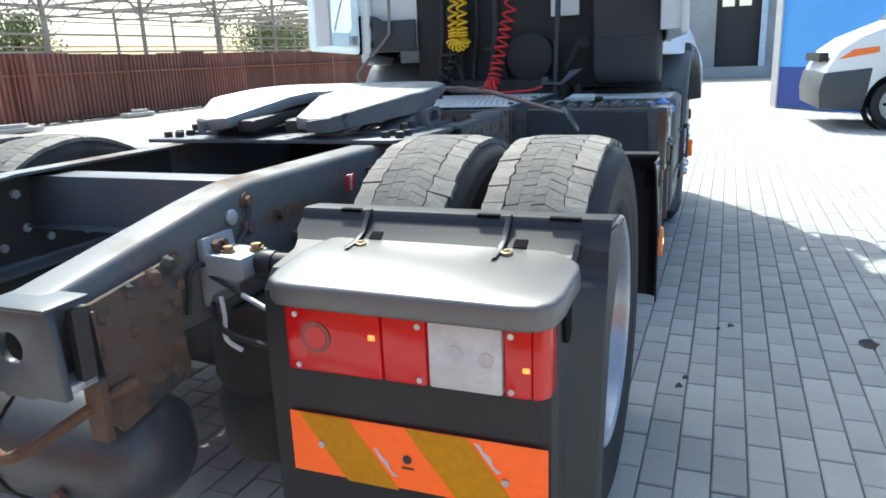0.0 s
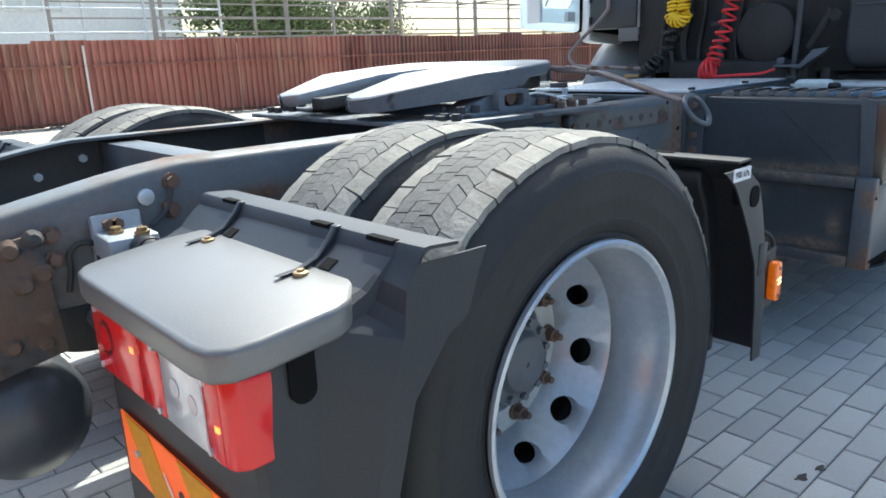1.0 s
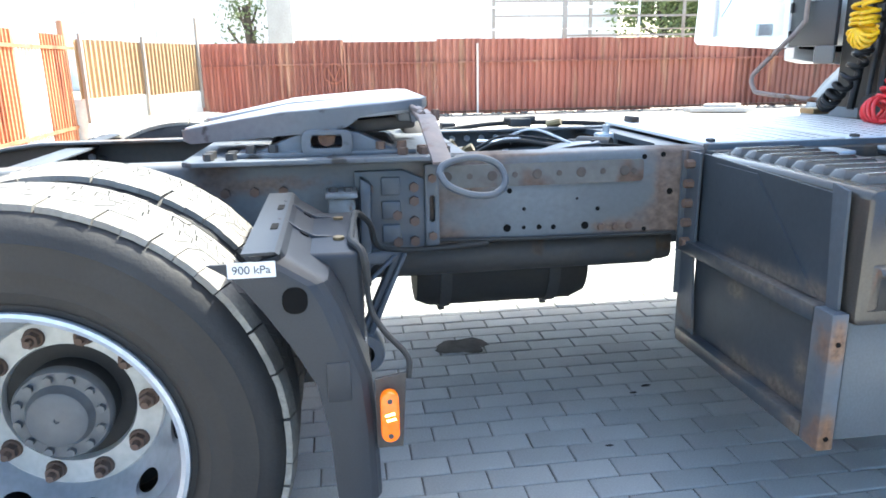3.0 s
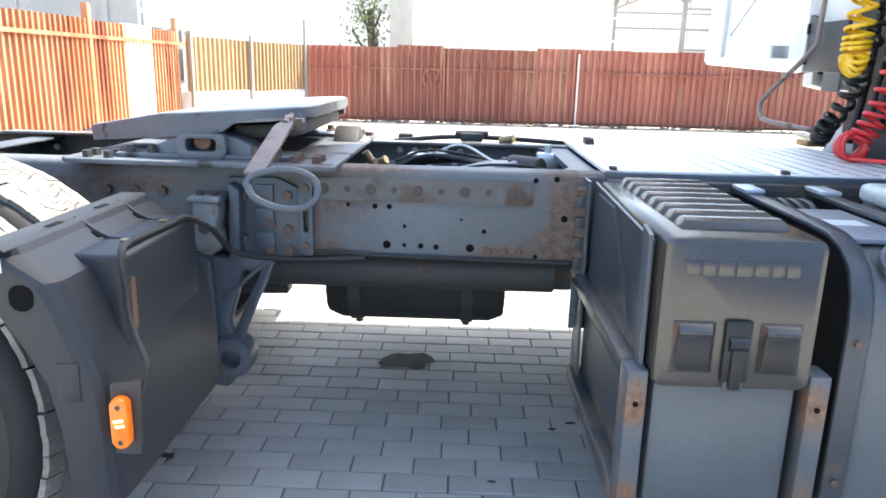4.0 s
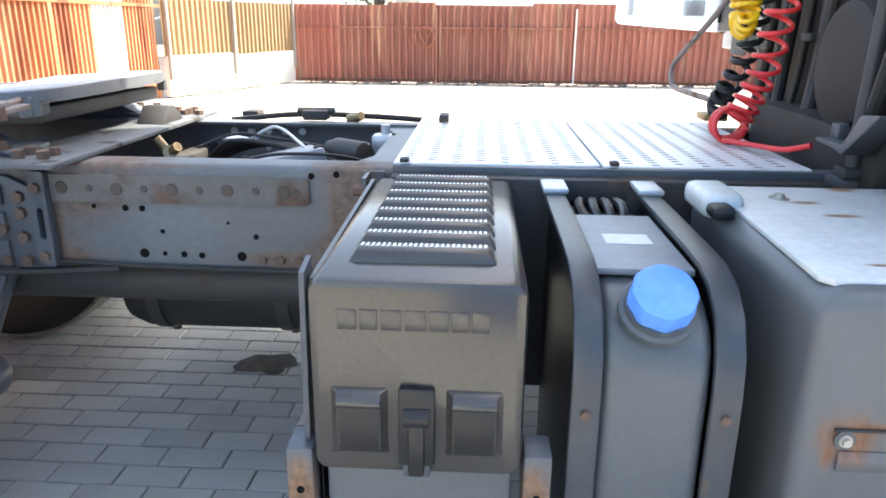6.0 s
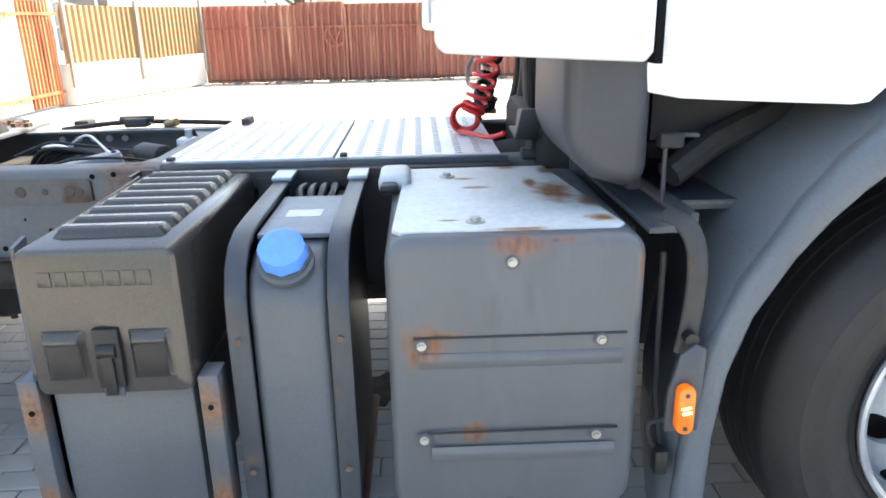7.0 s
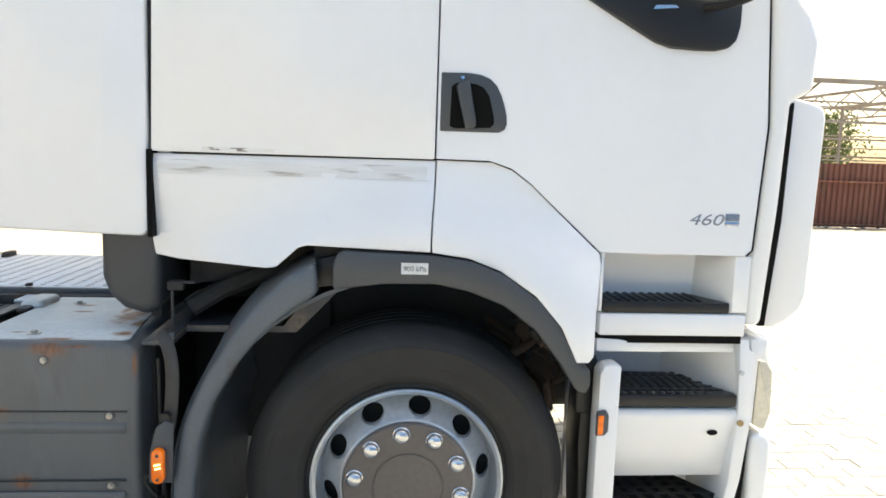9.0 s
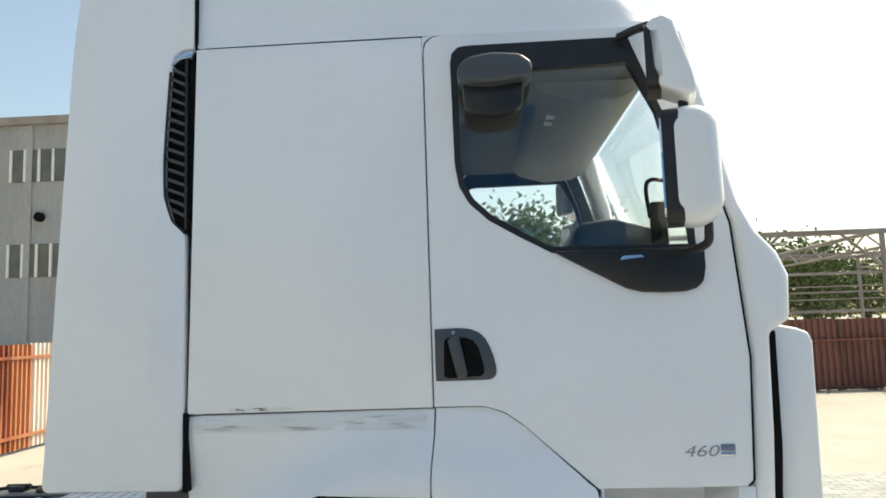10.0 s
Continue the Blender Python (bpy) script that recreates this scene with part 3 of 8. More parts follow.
rng = random.Random(21)
litter = bmesh.new()
for i in range(420):
    y = rng.uniform(-2.2, 30)
    x = -14.3 + abs(rng.gauss(0, 0.22))
    s = rng.uniform(0.015, 0.06)
    m = pose(x, y, s * 0.2, rng.uniform(-20, 20), rng.uniform(-20, 20), rng.uniform(0, 180)) @ Matrix.Diagonal((s * 2, s, s * 0.5, 1))
    litter = box(-0.5, 0.5, -0.5, 0.5, -0.3, 0.5, bm=litter, turn=m)
tagged(part("dry_litter", litter, joint_sand), "strip of dry leaves and rubble along the fence foot", "litter", kind="stuff")
for i, (x, y, l) in enumerate(((-12.9, 9.3, 2.2), (-13.4, 13.6, 1.5), (-13.1, 17.2, 2.6))):
    b = prism([(-l / 3, -0.15), (l / 5, -0.19), (l / 3, -0.02), (l / 4, 0.16), (-l / 6, 0.2), (-l / 2.6, 0.08)], "z", 0, 0.11, 0.025)
    b = prism([(-l / 5, -0.10), (l / 8, -0.13), (l / 5, 0.05), (-l / 9, 0.13)], "z", 0.10, 0.19, 0.02, bm=b)
    bmesh.ops.transform(b, matrix=pose(x, y, 0, 0, 0, 75 + i * 9), verts=b.verts)
    tagged(part("rubble_slab", b, concrete), "broken grey concrete slabs lying before the fence", "rubble", group="rubble by the fence")


# ---- distance ----
def windows(parent, axis_x, y0, y1, z0, z1, n, frame_mat, pane_mat, out):
    w = part("window", box(axis_x + out * 0.02, axis_x + out * 0.06, y0, y1, z0, z1), pane_mat, parent, "old dim multi-pane window")
    for i in range(n + 1):
        y = y0 + (y1 - y0) * i / n
        part("mullion", box(axis_x + out * 0.05, axis_x + out * 0.16, y - 0.08, y + 0.08, z0, z1), frame_mat, w)


grey_hall = thing("factory_building", "tall grey concrete factory with bands of old windows", "building")
part("wall", box(-62, -40, -70, -17, 0, 15.6), wall_grey, grey_hall)
part("roof", box(-62.5, -39.6, -70.5, -16.6, 15.6, 16.1), steel_frame, grey_hall, "brown roof edge")
for z0, z1 in ((11.9, 14.0), (5.8, 7.9)):
    for k in range(9):
        windows(grey_hall, -40, -25.7 - 5.2 * k + 0.1, -21.9 - 5.2 * k, z0, z1, 4, wall_white, window_dark, 1)
part("vent_pipe", rod((-40.1, -23.6, 9.6), (-39.7, -23.6, 9.6), 0.3, 20), seam_black, grey_hall)
for y in (-19.2, -24.4, -29.6, -34.8):
    part("pilaster", box(-40.0, -39.85, y - 0.2, y + 0.2, 0, 15.6), wall_grey, grey_hall)

white_hall = thing("warehouse", "long pale rendered warehouse behind the yard fence", "building")
part("wall", box(-60, -40, -14.5, 17.5, 0, 6.0), wall_white, white_hall)
part("roof", box(-60.5, -39.6, -15, 18, 6.0, 6.3), wall_grey, white_hall)
for y in (-9, -4.0, 1.5, 7.5, 12.3):
    part("pilaster", box(-40, -39.8, y - 0.25, y + 0.25, 0, 6), wall_white, white_hall)
# panes take the pale wall wash colour to imitate glare, not paint
for k in range(4):
    windows(white_hall, -40, -12.5 + 7 * k, -9.8 + 7 * k, 4.0, 5.3, 3, wall_white, whitewash, 1)

frame_shed = thing("steel_frame", "open rusty steel frame of an unfinished shed", "steel frame")
for x in (-20.5, -31.0):
    for k in range(11):
        y = 8.0 + 4.6 * k
        part("column", box(x - 0.06, x + 0.06, y - 0.06, y + 0.06, 0, 4.5), steel_frame, frame_shed)
    for z in (1.9, 2.5, 3.1, 3.75, 4.4):
        part("beam", box(x - 0.05, x + 0.05, 8, 54, z, z + (0.06 if z < 4 else 0.17)), steel_frame, frame_shed)
for k in range(11):
    y = 8.0 + 4.6 * k
    b = rod((-20.5, y, 4.5), (-31.0, y, 4.5), 0.07, 6)
    b = rod((-20.5, y, 3.95), (-31, y, 3.95), 0.05, 6, bm=b)
    for j in range(5):
        b = rod((-20.5 - 2.1 * j, y, 3.95), (-21.5 - 2.1 * j, y, 4.5), 0.035, 6, bm=b)
        b = rod((-22.6 - 2.1 * j, y, 3.95), (-21.5 - 2.1 * j, y, 4.5), 0.035, 6, bm=b)
    for w in (-1, 1):
        b = rod((-20.5, y + w * 1.3, 4.42), (-20.5, y, 3.3), 0.05, 6, bm=b)
    part("truss", b, steel_frame, frame_shed)

gate_post = part("concrete_post", box(-36.5, -35.5, -2.45, -1.25, 0, 7.5, 0.02), concrete)
tagged(gate_post, "weathered square concrete post behind the fence", "post")
scaffold = thing("scaffold", "light steel scaffold bay in front of the pale warehouse", "scaffold")
for y in (1.4, 3.6, 9.5, 12.4):
    part("standard", rod((-25, y, 0), (-25, y, 6), 0.05, 8), galvanised, scaffold)
for z in (2.3, 3.1, 4.4):
    part("ledger", rod((-25, 1.4, z), (-25, 12.4, z), 0.035, 8), galvanised, scaffold)


def tree(x, y, h, spread, seed, leaves=1500):
    rng = random.Random(seed)
    t = thing("tree", "leafy broad green tree behind the fence", "tree", (x, y, 0), group="trees behind the fence")
    bm = tube(smooth_path([(0, 0, 0), (0.1, 0.05, h * 0.25), (0, 0.1, h * 0.5), (0.1, 0, h * 0.8)], 4), 0.05 * h ** 0.8, 8)
    tips = []
    for i in range(9):
        a, z = i * 2.4, h * (0.3 + 0.05 * i)
        r = spread * rng.uniform(0.5, 0.95)
        p = Vector((r * math.cos(a), r * math.sin(a), z + h * rng.uniform(0.1, 0.25)))
        bm = tube(smooth_path([(0, 0, z), p * 0.5 + Vector((0, 0, z * 0.5 - 0.05 * h)), p], 3), 0.02 * h ** 0.7, 6, bm=bm)
        tips.append(p)
    tips += [Vector((0, 0, h * 0.9)), Vector((spread * 0.3, -spread * 0.2, h * 0.8))]
    part("trunk", bm, bark, t)
    verts, faces = [], []
    for i in range(leaves):
        c = rng.choice(tips)
        p = c + Vector((rng.gauss(0, 0.30 * spread), rng.gauss(0, 0.30 * spread), rng.gauss(0, 0.11 * h)))
        s = rng.uniform(0.07, 0.17) * max(0.8, h / 5.5)
        u = Vector((rng.gauss(0, 1), rng.gauss(0, 1), rng.gauss(0, 1))).normalized()
        v = u.orthogonal().normalized()
        k = len(verts)
        verts += [tuple(p - u * s), tuple(p + v * s * 0.55), tuple(p + u * s), tuple(p - v * s * 0.55)]
        faces.append((k, k + 1, k + 2, k + 3))
    raw("crown", verts, faces, leaf, t)


for i, (x, y, h, s) in enumerate(((-36, -3.5, 5.0, 1.0), (-36.5, 18.6, 5.9, 2.2), (-37, 21.8, 5.6, 2.3), (-37.5, 25.2, 4.6, 2.1), (-36, 28.6, 4.4, 2.0), (-40, 23.5, 5.4, 2.2),
                                  (-38, 55.5, 5.4, 3.0), (-39, 61, 5.0, 2.6), (-60, 118, 9.0, 6.0), (-63, 3.4, 11.2, 3.4), (-64, 8.6, 12.0, 3.8), (-63, 13.8, 11.4, 3.4))):
    tree(x, y, h, s, 40 + i, 3400 if i else 420)

# blue building beside the yard
blue = thing("blue_building", "workshop wall painted light blue over dark blue", "building")
m = Matrix.Translation((2.27, 14.46, 0)) @ Matrix.Rotation(math.atan2(-0.80, 0.60), 4, "Z")
part("wall", box(0, 16, 0.03, 0.35, 0, 5.2, turn=m), blue_light, blue)
part("wall_base", box(0.16, 16, 0.022, 0.05, 0.02, 0.78, turn=m), blue_dark, blue, "dark blue painted wall base")
part("corner_trim", box(-0.02, 0.15, -0.01, 0.36, 0, 5.2, turn=m), wall_white, blue, "white corner trim")
part("side_wall", box(-0.01, 0.3, 0.36, 14, 0, 5.2, turn=m), blue_light, blue)
back = thing("workshop", "workshop end wall with a dark open doorway", "building")
part("wall", box(-6, 0.85, 30.2, 30.6, 0, 6), concrete, back)
part("wall", box(2.65, 9, 30.2, 30.6, 0, 6), concrete, back)
part("lintel", box(0.85, 2.65, 30.2, 30.6, 4.2, 6), concrete, back)
part("door", box(0.85, 2.65, 30.45, 30.55, 0.1, 4.2), door_brown, back, "dark brown steel sliding door")
for x in (1.05, 1.68):
    part("pane", box(x, x + 0.45, 30.40, 30.45, 2.75, 3.3), pane_lit, back, "lit pale window pane")
part("threshold", box(0.4, 2.9, 29.9, 30.2, 0, 0.42), concrete, back)
part("door_post", box(2.5, 2.72, 30.0, 30.2, 0, 4.4), galvanised, back)


# ---- parked van ----
def van(at, heading, scale):
    v = thing("van", "white panel van with a dark grey bumper, parked by the wall", "van")
    side = [(-0.93, 0.40), (-0.98, 0.62), (-0.93, 0.86), (-0.80, 1.10), (-0.55, 1.28), (-0.2, 1.42), (0.05, 1.52), (0.62, 2.18), (0.85, 2.28), (4.1, 2.32), (4.15, 0.35), (3.6, 0.33)]
    side += [(3.55 - 0.42 + 0.42 * math.cos(a), 0.34 + 0.42 * math.sin(a)) for a in np.linspace(0.1, math.pi - 0.1, 9)]
    side += [(0.45, 0.33)] + [(0.42 * math.cos(a), 0.36 + 0.42 * math.sin(a)) for a in np.linspace(0.1, math.pi - 0.1, 9)] + [(-0.5, 0.33)]
    part("body", prism(side, "y", 0.0, 1.9, 0.03), van_white, v)
    part("bumper", prism([(-0.99, 0.30), (-1.02, 0.55), (-0.97, 0.80), (-0.36, 0.86), (-0.40, 0.52), (-0.45, 0.28)], "y", -0.012, 1.91, 0.02), trim_grey, v, "dark grey plastic bumper")
    part("indicator", prism([(-0.80, 0.98), (-0.30, 1.06), (-0.31, 1.14), (-0.62, 1.11)], "y", -0.012, 0.3, 0.01), lens_amber, v, "orange front indicator lamp")
    part("wheel_housing", box(-0.43, 0.43, 0.06, 1.84, 0.3, 0.80), seam_black, v)
    part("grille", box(-1.0, -0.88, 0.3, 1.6, 0.95, 1.07), black_plastic, v)
    part("arch_liner", lathe([(0.425, 0.0), (0.425, 0.3), (0.40, 0.3), (0.40, 0.0)], (0, -0.004, 0.36), "y", 32, closed=True), seam_black, v)
    for x in (0.0, 3.13):
        w = part("wheel", lathe([(0.0, 0.03), (0.10, 0.02), (0.12, 0.05), (0.2, 0.06), (0.225, 0.02), (0.24, 0.02), (0.24, 0.16), (0.0, 0.16)], (x, -0.03, 0.35), "y", 32), wheel_face, v, "steel wheel")
        part("tyre", lathe([(0.235, 0.03), (0.26, 0.0), (0.32, 0.0), (0.35, 0.03), (0.35, 0.19), (0.235, 0.19)], (x, -0.03, 0.35), "y", 40, closed=True), sidewall, w)
        for k in range(6):
            a = k * math.tau / 6
            part("wheel_hole", rod((x + 0.165 * math.cos(a), 0.022, 0.35 + 0.165 * math.sin(a)), (x + 0.165 * math.cos(a), 0.05, 0.35 + 0.165 * math.sin(a)), 0.025, 10), seam_black, w)
    part("side_window", prism([(0.15, 1.50), (0.68, 2.1), (1.25, 2.12), (1.25, 1.5)], "y", -0.006, 0.02), window_dark, v)
    part("screen", prism([(0.02, 1.52), (0.60, 2.18), (0.62, 2.16), (0.06, 1.5)], "y", 0.1, 1.8), window_dark, v)
    v.matrix_world = Matrix.Translation((*at, 0)) @ Matrix.Rotation(radians(heading), 4, "Z") @ Matrix.Scale(scale, 4)


van((3.66, 9.85), 3, 1.0)

scaffold_b = thing("scaffold", "pale lattice scaffold bay beside the warehouse", "scaffold")
for y in (-12.9, -11.0, -9.1):
    part("standard", rod((-30, y, 0), (-30, y, 7), 0.06, 8), galvanised, scaffold_b)
for k in range(6):
    part("brace", rod((-30, -12.9, 1.2 + k), (-30, -9.1, 2.4 + k), 0.035, 8), galvanised, scaffold_b)
    part("brace", rod((-30, -9.1, 1.2 + k), (-30, -12.9, 2.4 + k), 0.035, 8), galvanised, scaffold_b)

# ---- the truck ----
XC = 0.03                     # its middle line
FRONT_Y, HUB_Z = 3.70, 0.508  # front axle, height of both hubs
truck = thing("tractor_truck", "white two-axle tractor truck with grey chassis, without a trailer", "truck")


def mirrored(bm):
    """The same mesh on the truck's other side."""
    bmesh.ops.transform(bm, matrix=Matrix.Translation((2 * XC, 0, 0)) @ Matrix.Scale(-1, 4, (1, 0, 0)), verts=bm.verts)
    bmesh.ops.reverse_faces(bm, faces=bm.faces)
    return bm


def both(name, make, material, parent=None, label="", smooth=35):
    parent = parent or truck
    return part(name, make(), material, parent, label, smooth), part(name, mirrored(make()), material, parent, label, smooth)


# -- wheels
def disc_with_holes(n, r0, a0, r1, a1, rh, hole, centre, deep=0.02, k=20, bm=None, phase=0.0, tall=None):
    """A cone ring from (r0, a0) to (r1, a1) with n round holes through it, round the x axis; tall is a hole's half height along the radius."""
    tall = tall or hole
    own = bmesh.new()
    c = Vector(centre)

    def place(ang, r, back=0.0):
        f = (r - r0) / (r1 - r0)
        return c + Vector((a0 + (a1 - a0) * f - back, r * math.cos(ang), r * math.sin(ang)))

    half = math.pi / n
    angles = sorted([math.tau * (i + 0.5) / k for i in range(k)] + [math.atan2(v, u) % math.tau for u in (half * rh, -half * rh) for v in (r1 - rh, r0 - rh)])
    for s in range(n):
        mid = s * 2 * half + phase
        inner, outer, rear = [], [], []
        for t in angles:
            du, dv = math.cos(t), math.sin(t)
            limit = min((half * rh / abs(du)) if abs(du) > 1e-6 else 9, ((r1 - rh) if dv > 0 else (rh - r0)) / abs(dv) if abs(dv) > 1e-6 else 9)
            inner.append(own.verts.new(place(mid + du * hole / rh, rh + dv * tall)))
            rear.append(own.verts.new(place(mid + du * hole * 0.95 / rh, rh + dv * tall * 0.95, deep)))
            outer.append(own.verts.new(place(mid + du * limit / rh, rh + dv * limit)))
        for i in range(len(angles)):
            own.faces.new((inner[i - 1], inner[i], outer[i], outer[i - 1]))
            own.faces.new((rear[i - 1], rear[i], inner[i], inner[i - 1]))
    bmesh.ops.remove_doubles(own, verts=own.verts, dist=1e-4)
    return join(bm, own)


def tread(centre, x0, x1, r0, r1, count, seed):
    """Worn drive tread round the x axis: two shoulder rows of plain blocks and four middle rows of sipes laid in a chevron."""
    w = x1 - x0
    rng = random.Random(seed)
    step = math.tau / count
    jag = [rng.uniform(-0.0022, 0.0022) + (0.0024 if k % 4 < 2 else -0.0024) for k in range(count * 4)]
    made = []
    for rows, share in ((((0.0, 0.208, 0.02, 0.10), (0.792, 1.0, 0.62, 0.80)), 1), (((0.219, 0.355, 0.30, 0.20), (0.3575, 0.485, 0.62, 0.52), (0.4875, 0.60, 0.20, 0.12), (0.6025, 0.781, 0.12, 0.58)), 2)):
        verts, faces = [], []
        for f0, f1, s0, s1 in rows:
            for i in range(count * share):
                gap = 0.022 if share == 1 else (0.016 if i % 2 else 0.034)
                wob = rng.uniform(-0.05, 0.05)
                sunk = rng.uniform(0.0, 0.0012)
                edge = rng.uniform(-0.004, 0.003)
                base = len(verts)
                for r in (r0, r1 - sunk):
                    for f, sh in ((f0, s0), (f1, s1)):
                        rr = r - (0.009 if f in (0.0, 1.0) and r > r0 else 0.0)
                        for e in (gap, 0.5, 1 - gap):
                            a = ((i + e) / share + sh + wob / share) * step
                            if f in (0.208, 0.219, 0.781, 0.792):
                                shift = jag[int(a / step * 4) % (count * 4)]
                            elif f in (0.0, 1.0):
                                shift = edge if e == 0.5 else edge - 0.002 * (1 - 2 * f)
                            else:
                                shift = 0.0
                            verts.append((centre[0] + x0 + f * w + shift, centre[1] + rr * math.cos(a), centre[2] + rr * math.sin(a)))
                b = base
                faces += [(b + 6, b + 7, b + 10, b + 9), (b + 7, b + 8, b + 11, b + 10), (b, b + 1, b + 7, b + 6), (b + 1, b + 2, b + 8, b + 7), (b + 3, b + 9, b + 10, b + 4), (b + 4, b + 10, b + 11, b + 5), (b, b + 6, b + 9, b + 3), (b + 2, b + 5, b + 11, b + 8)]
        made.append((verts, faces))
    return made


def tyre(centre, out, wheel, rear=True, seed=1):
    """A truck tyre whose outer face lies at x = out from the centre line of the axle end."""
    c = (0, centre[1], centre[2])
    p = [(0.293, out - 0.035), (0.302, out - 0.012), (0.315, out - 0.012), (0.322, out - 0.004), (0.340, out + 0.0012), (0.343, out + 0.0027), (0.346, out + 0.0022), (0.36, out + 0.006), (0.382, out + 0.009), (0.385, out + 0.0102), (0.388, out + 0.0098), (0.405, out + 0.012), (0.432, out + 0.0105), (0.435, out + 0.0117), (0.438, out + 0.0098), (0.450, out + 0.007), (0.462, out + 0.002), (0.475, out - 0.010),
         (0.488, out - 0.026), (0.491, out - 0.05), (0.491, out - 0.225), (0.486, out - 0.25), (0.455, out - 0.272), (0.38, out - 0.282), (0.30, out - 0.262), (0.28, out - 0.23)]
    if not rear:
        grooved = []
        for k in range(5):
            x = out - 0.045 - 0.046 * k
            grooved += [(0.505, x), (0.505, x - 0.037), (0.490, x - 0.039), (0.490, x - 0.044)]
        p = p[:18] + [(0.498, out - 0.026)] + grooved[:-2] + [(0.498, out - 0.25)] + p[22:]
    t = part("tyre", lathe(p, c, "x", 96, closed=True), sidewall, wheel, "worn black rubber tyre")
    if rear:
        shoulders, middle = tread(c, out - 0.252, out - 0.020, 0.485, 0.507, 62, seed)
        first = len(middle[0])
        ob = raw("tread", middle[0] + shoulders[0], middle[1] + [tuple(first + i for i in f) for f in shoulders[1]], tread_rubber, wheel, "dusty worn drive tread with a chevron of sipes")
        tagged(ob, kind="stuff")
        ob.data.materials.append(shoulder_rubber)
        for k, face in enumerate(ob.data.polygons):
            face.material_index = int(k >= len(middle[1]))
    return t


def rear_wheel(flip=False):
    c = (0, 0.0, HUB_Z)
    rim = lathe([(0.298, 1.192), (0.304, 1.200), (0.303, 1.208), (0.296, 1.210), (0.286, 1.203), (0.281, 1.185), (0.279, 1.158), (0.272, 1.148), (0.270, 1.112), (0.2655, 1.100), (0.2645, 1.062), (0.270, 1.056), (0.276, 1.062), (0.279, 1.15), (0.288, 1.19)], c, "x", 72, closed=True)
    disc_with_holes(10, 0.200, 0.937, 0.268, 1.062, 0.2385, 0.0345, c, bm=rim, phase=math.pi / 10 + 0.1, tall=0.0165)
    wheel = part("wheel", rim, wheel_silver, truck, "silver steel rim of the rear dual wheel")
    ring = lathe([(0.2025, 0.940), (0.197, 0.946), (0.142, 0.946), (0.138, 0.936), (0.138, 0.90), (0.19, 0.90), (0.201, 0.92)], c, "x", 64, closed=True)
    part("mounting_ring", ring, wheel_face, wheel, "dull grey mounting face")
    part("well", lathe([(0.139, 0.925), (0.139, 0.80), (0.0, 0.80)], c, "x", 40), grimy_shade_black, wheel)
    part("back_wall", lathe([(0.27, 0.90), (0.27, 0.88), (0.12, 0.88), (0.12, 0.90)], c, "x", 40, closed=True), grimy_shade_black, wheel)
    for k in range(10):
        a = radians(72 + 36 * k)
        y, z = 0.1675 * math.cos(a), HUB_Z + 0.1675 * math.sin(a)
        nut = rod((0.944, y, z), (0.953, y, z), 0.0235, 16, 0.021)
        nut = rod((0.950, y, z), (0.972, y, z), 0.0175, 6, bm=nut)
        n = part("wheel_nut", nut, rusty_bolt, wheel, "rusty wheel nut")
        part("stud", rod((0.97, y, z), (0.990, y, z), 0.010, 10, 0.008), rusty_bolt, n)
    # side of the hub coloured black, painting in the shade of its recess
    part("hub_barrel", lathe([(0.102, 0.80), (0.102, 0.975)], c, "x", 40), grimy_shade_black, wheel)
    hub = lathe([(0.100, 0.972), (0.104, 0.976), (0.104, 0.995), (0.099, 1.003), (0.072, 1.006), (0.066, 1.014), (0.062, 1.026), (0.056, 1.030), (0.006, 1.031), (0.004, 1.027), (0, 1.027)], c, "x", 40)
    hub_grey = surface("hub_grey", (0.125, 0.132, 0.140), (0.090, 0.095, 0.10), rough=0.5, patch=8.0, wear=(0.15, 0.11, 0.085), wear_at=0.66, wear_scale=12.0)
    hub_ob = part("hub", hub, hub_grey, wheel, "grey painted axle hub")
    for k in range(12):
        a = radians(30 * k + 8)
        y, z = 0.086 * math.cos(a), HUB_Z + 0.086 * math.sin(a)
        part("hub_bolt", rod((1.0, y, z), (1.016, y, z), 0.0095, 6), hub_grey, hub_ob)
    tyre(c, 1.205, wheel, seed=5)
    tyre(c, 0.885, wheel, seed=6)
    part("inner_rim", lathe([(0.29, 0.86), (0.27, 0.84), (0.27, 0.62), (0.29, 0.60), (0.28, 0.60), (0.26, 0.63), (0.26, 0.85)], c, "x", 48, closed=True), dark_steel, wheel)
    return wheel


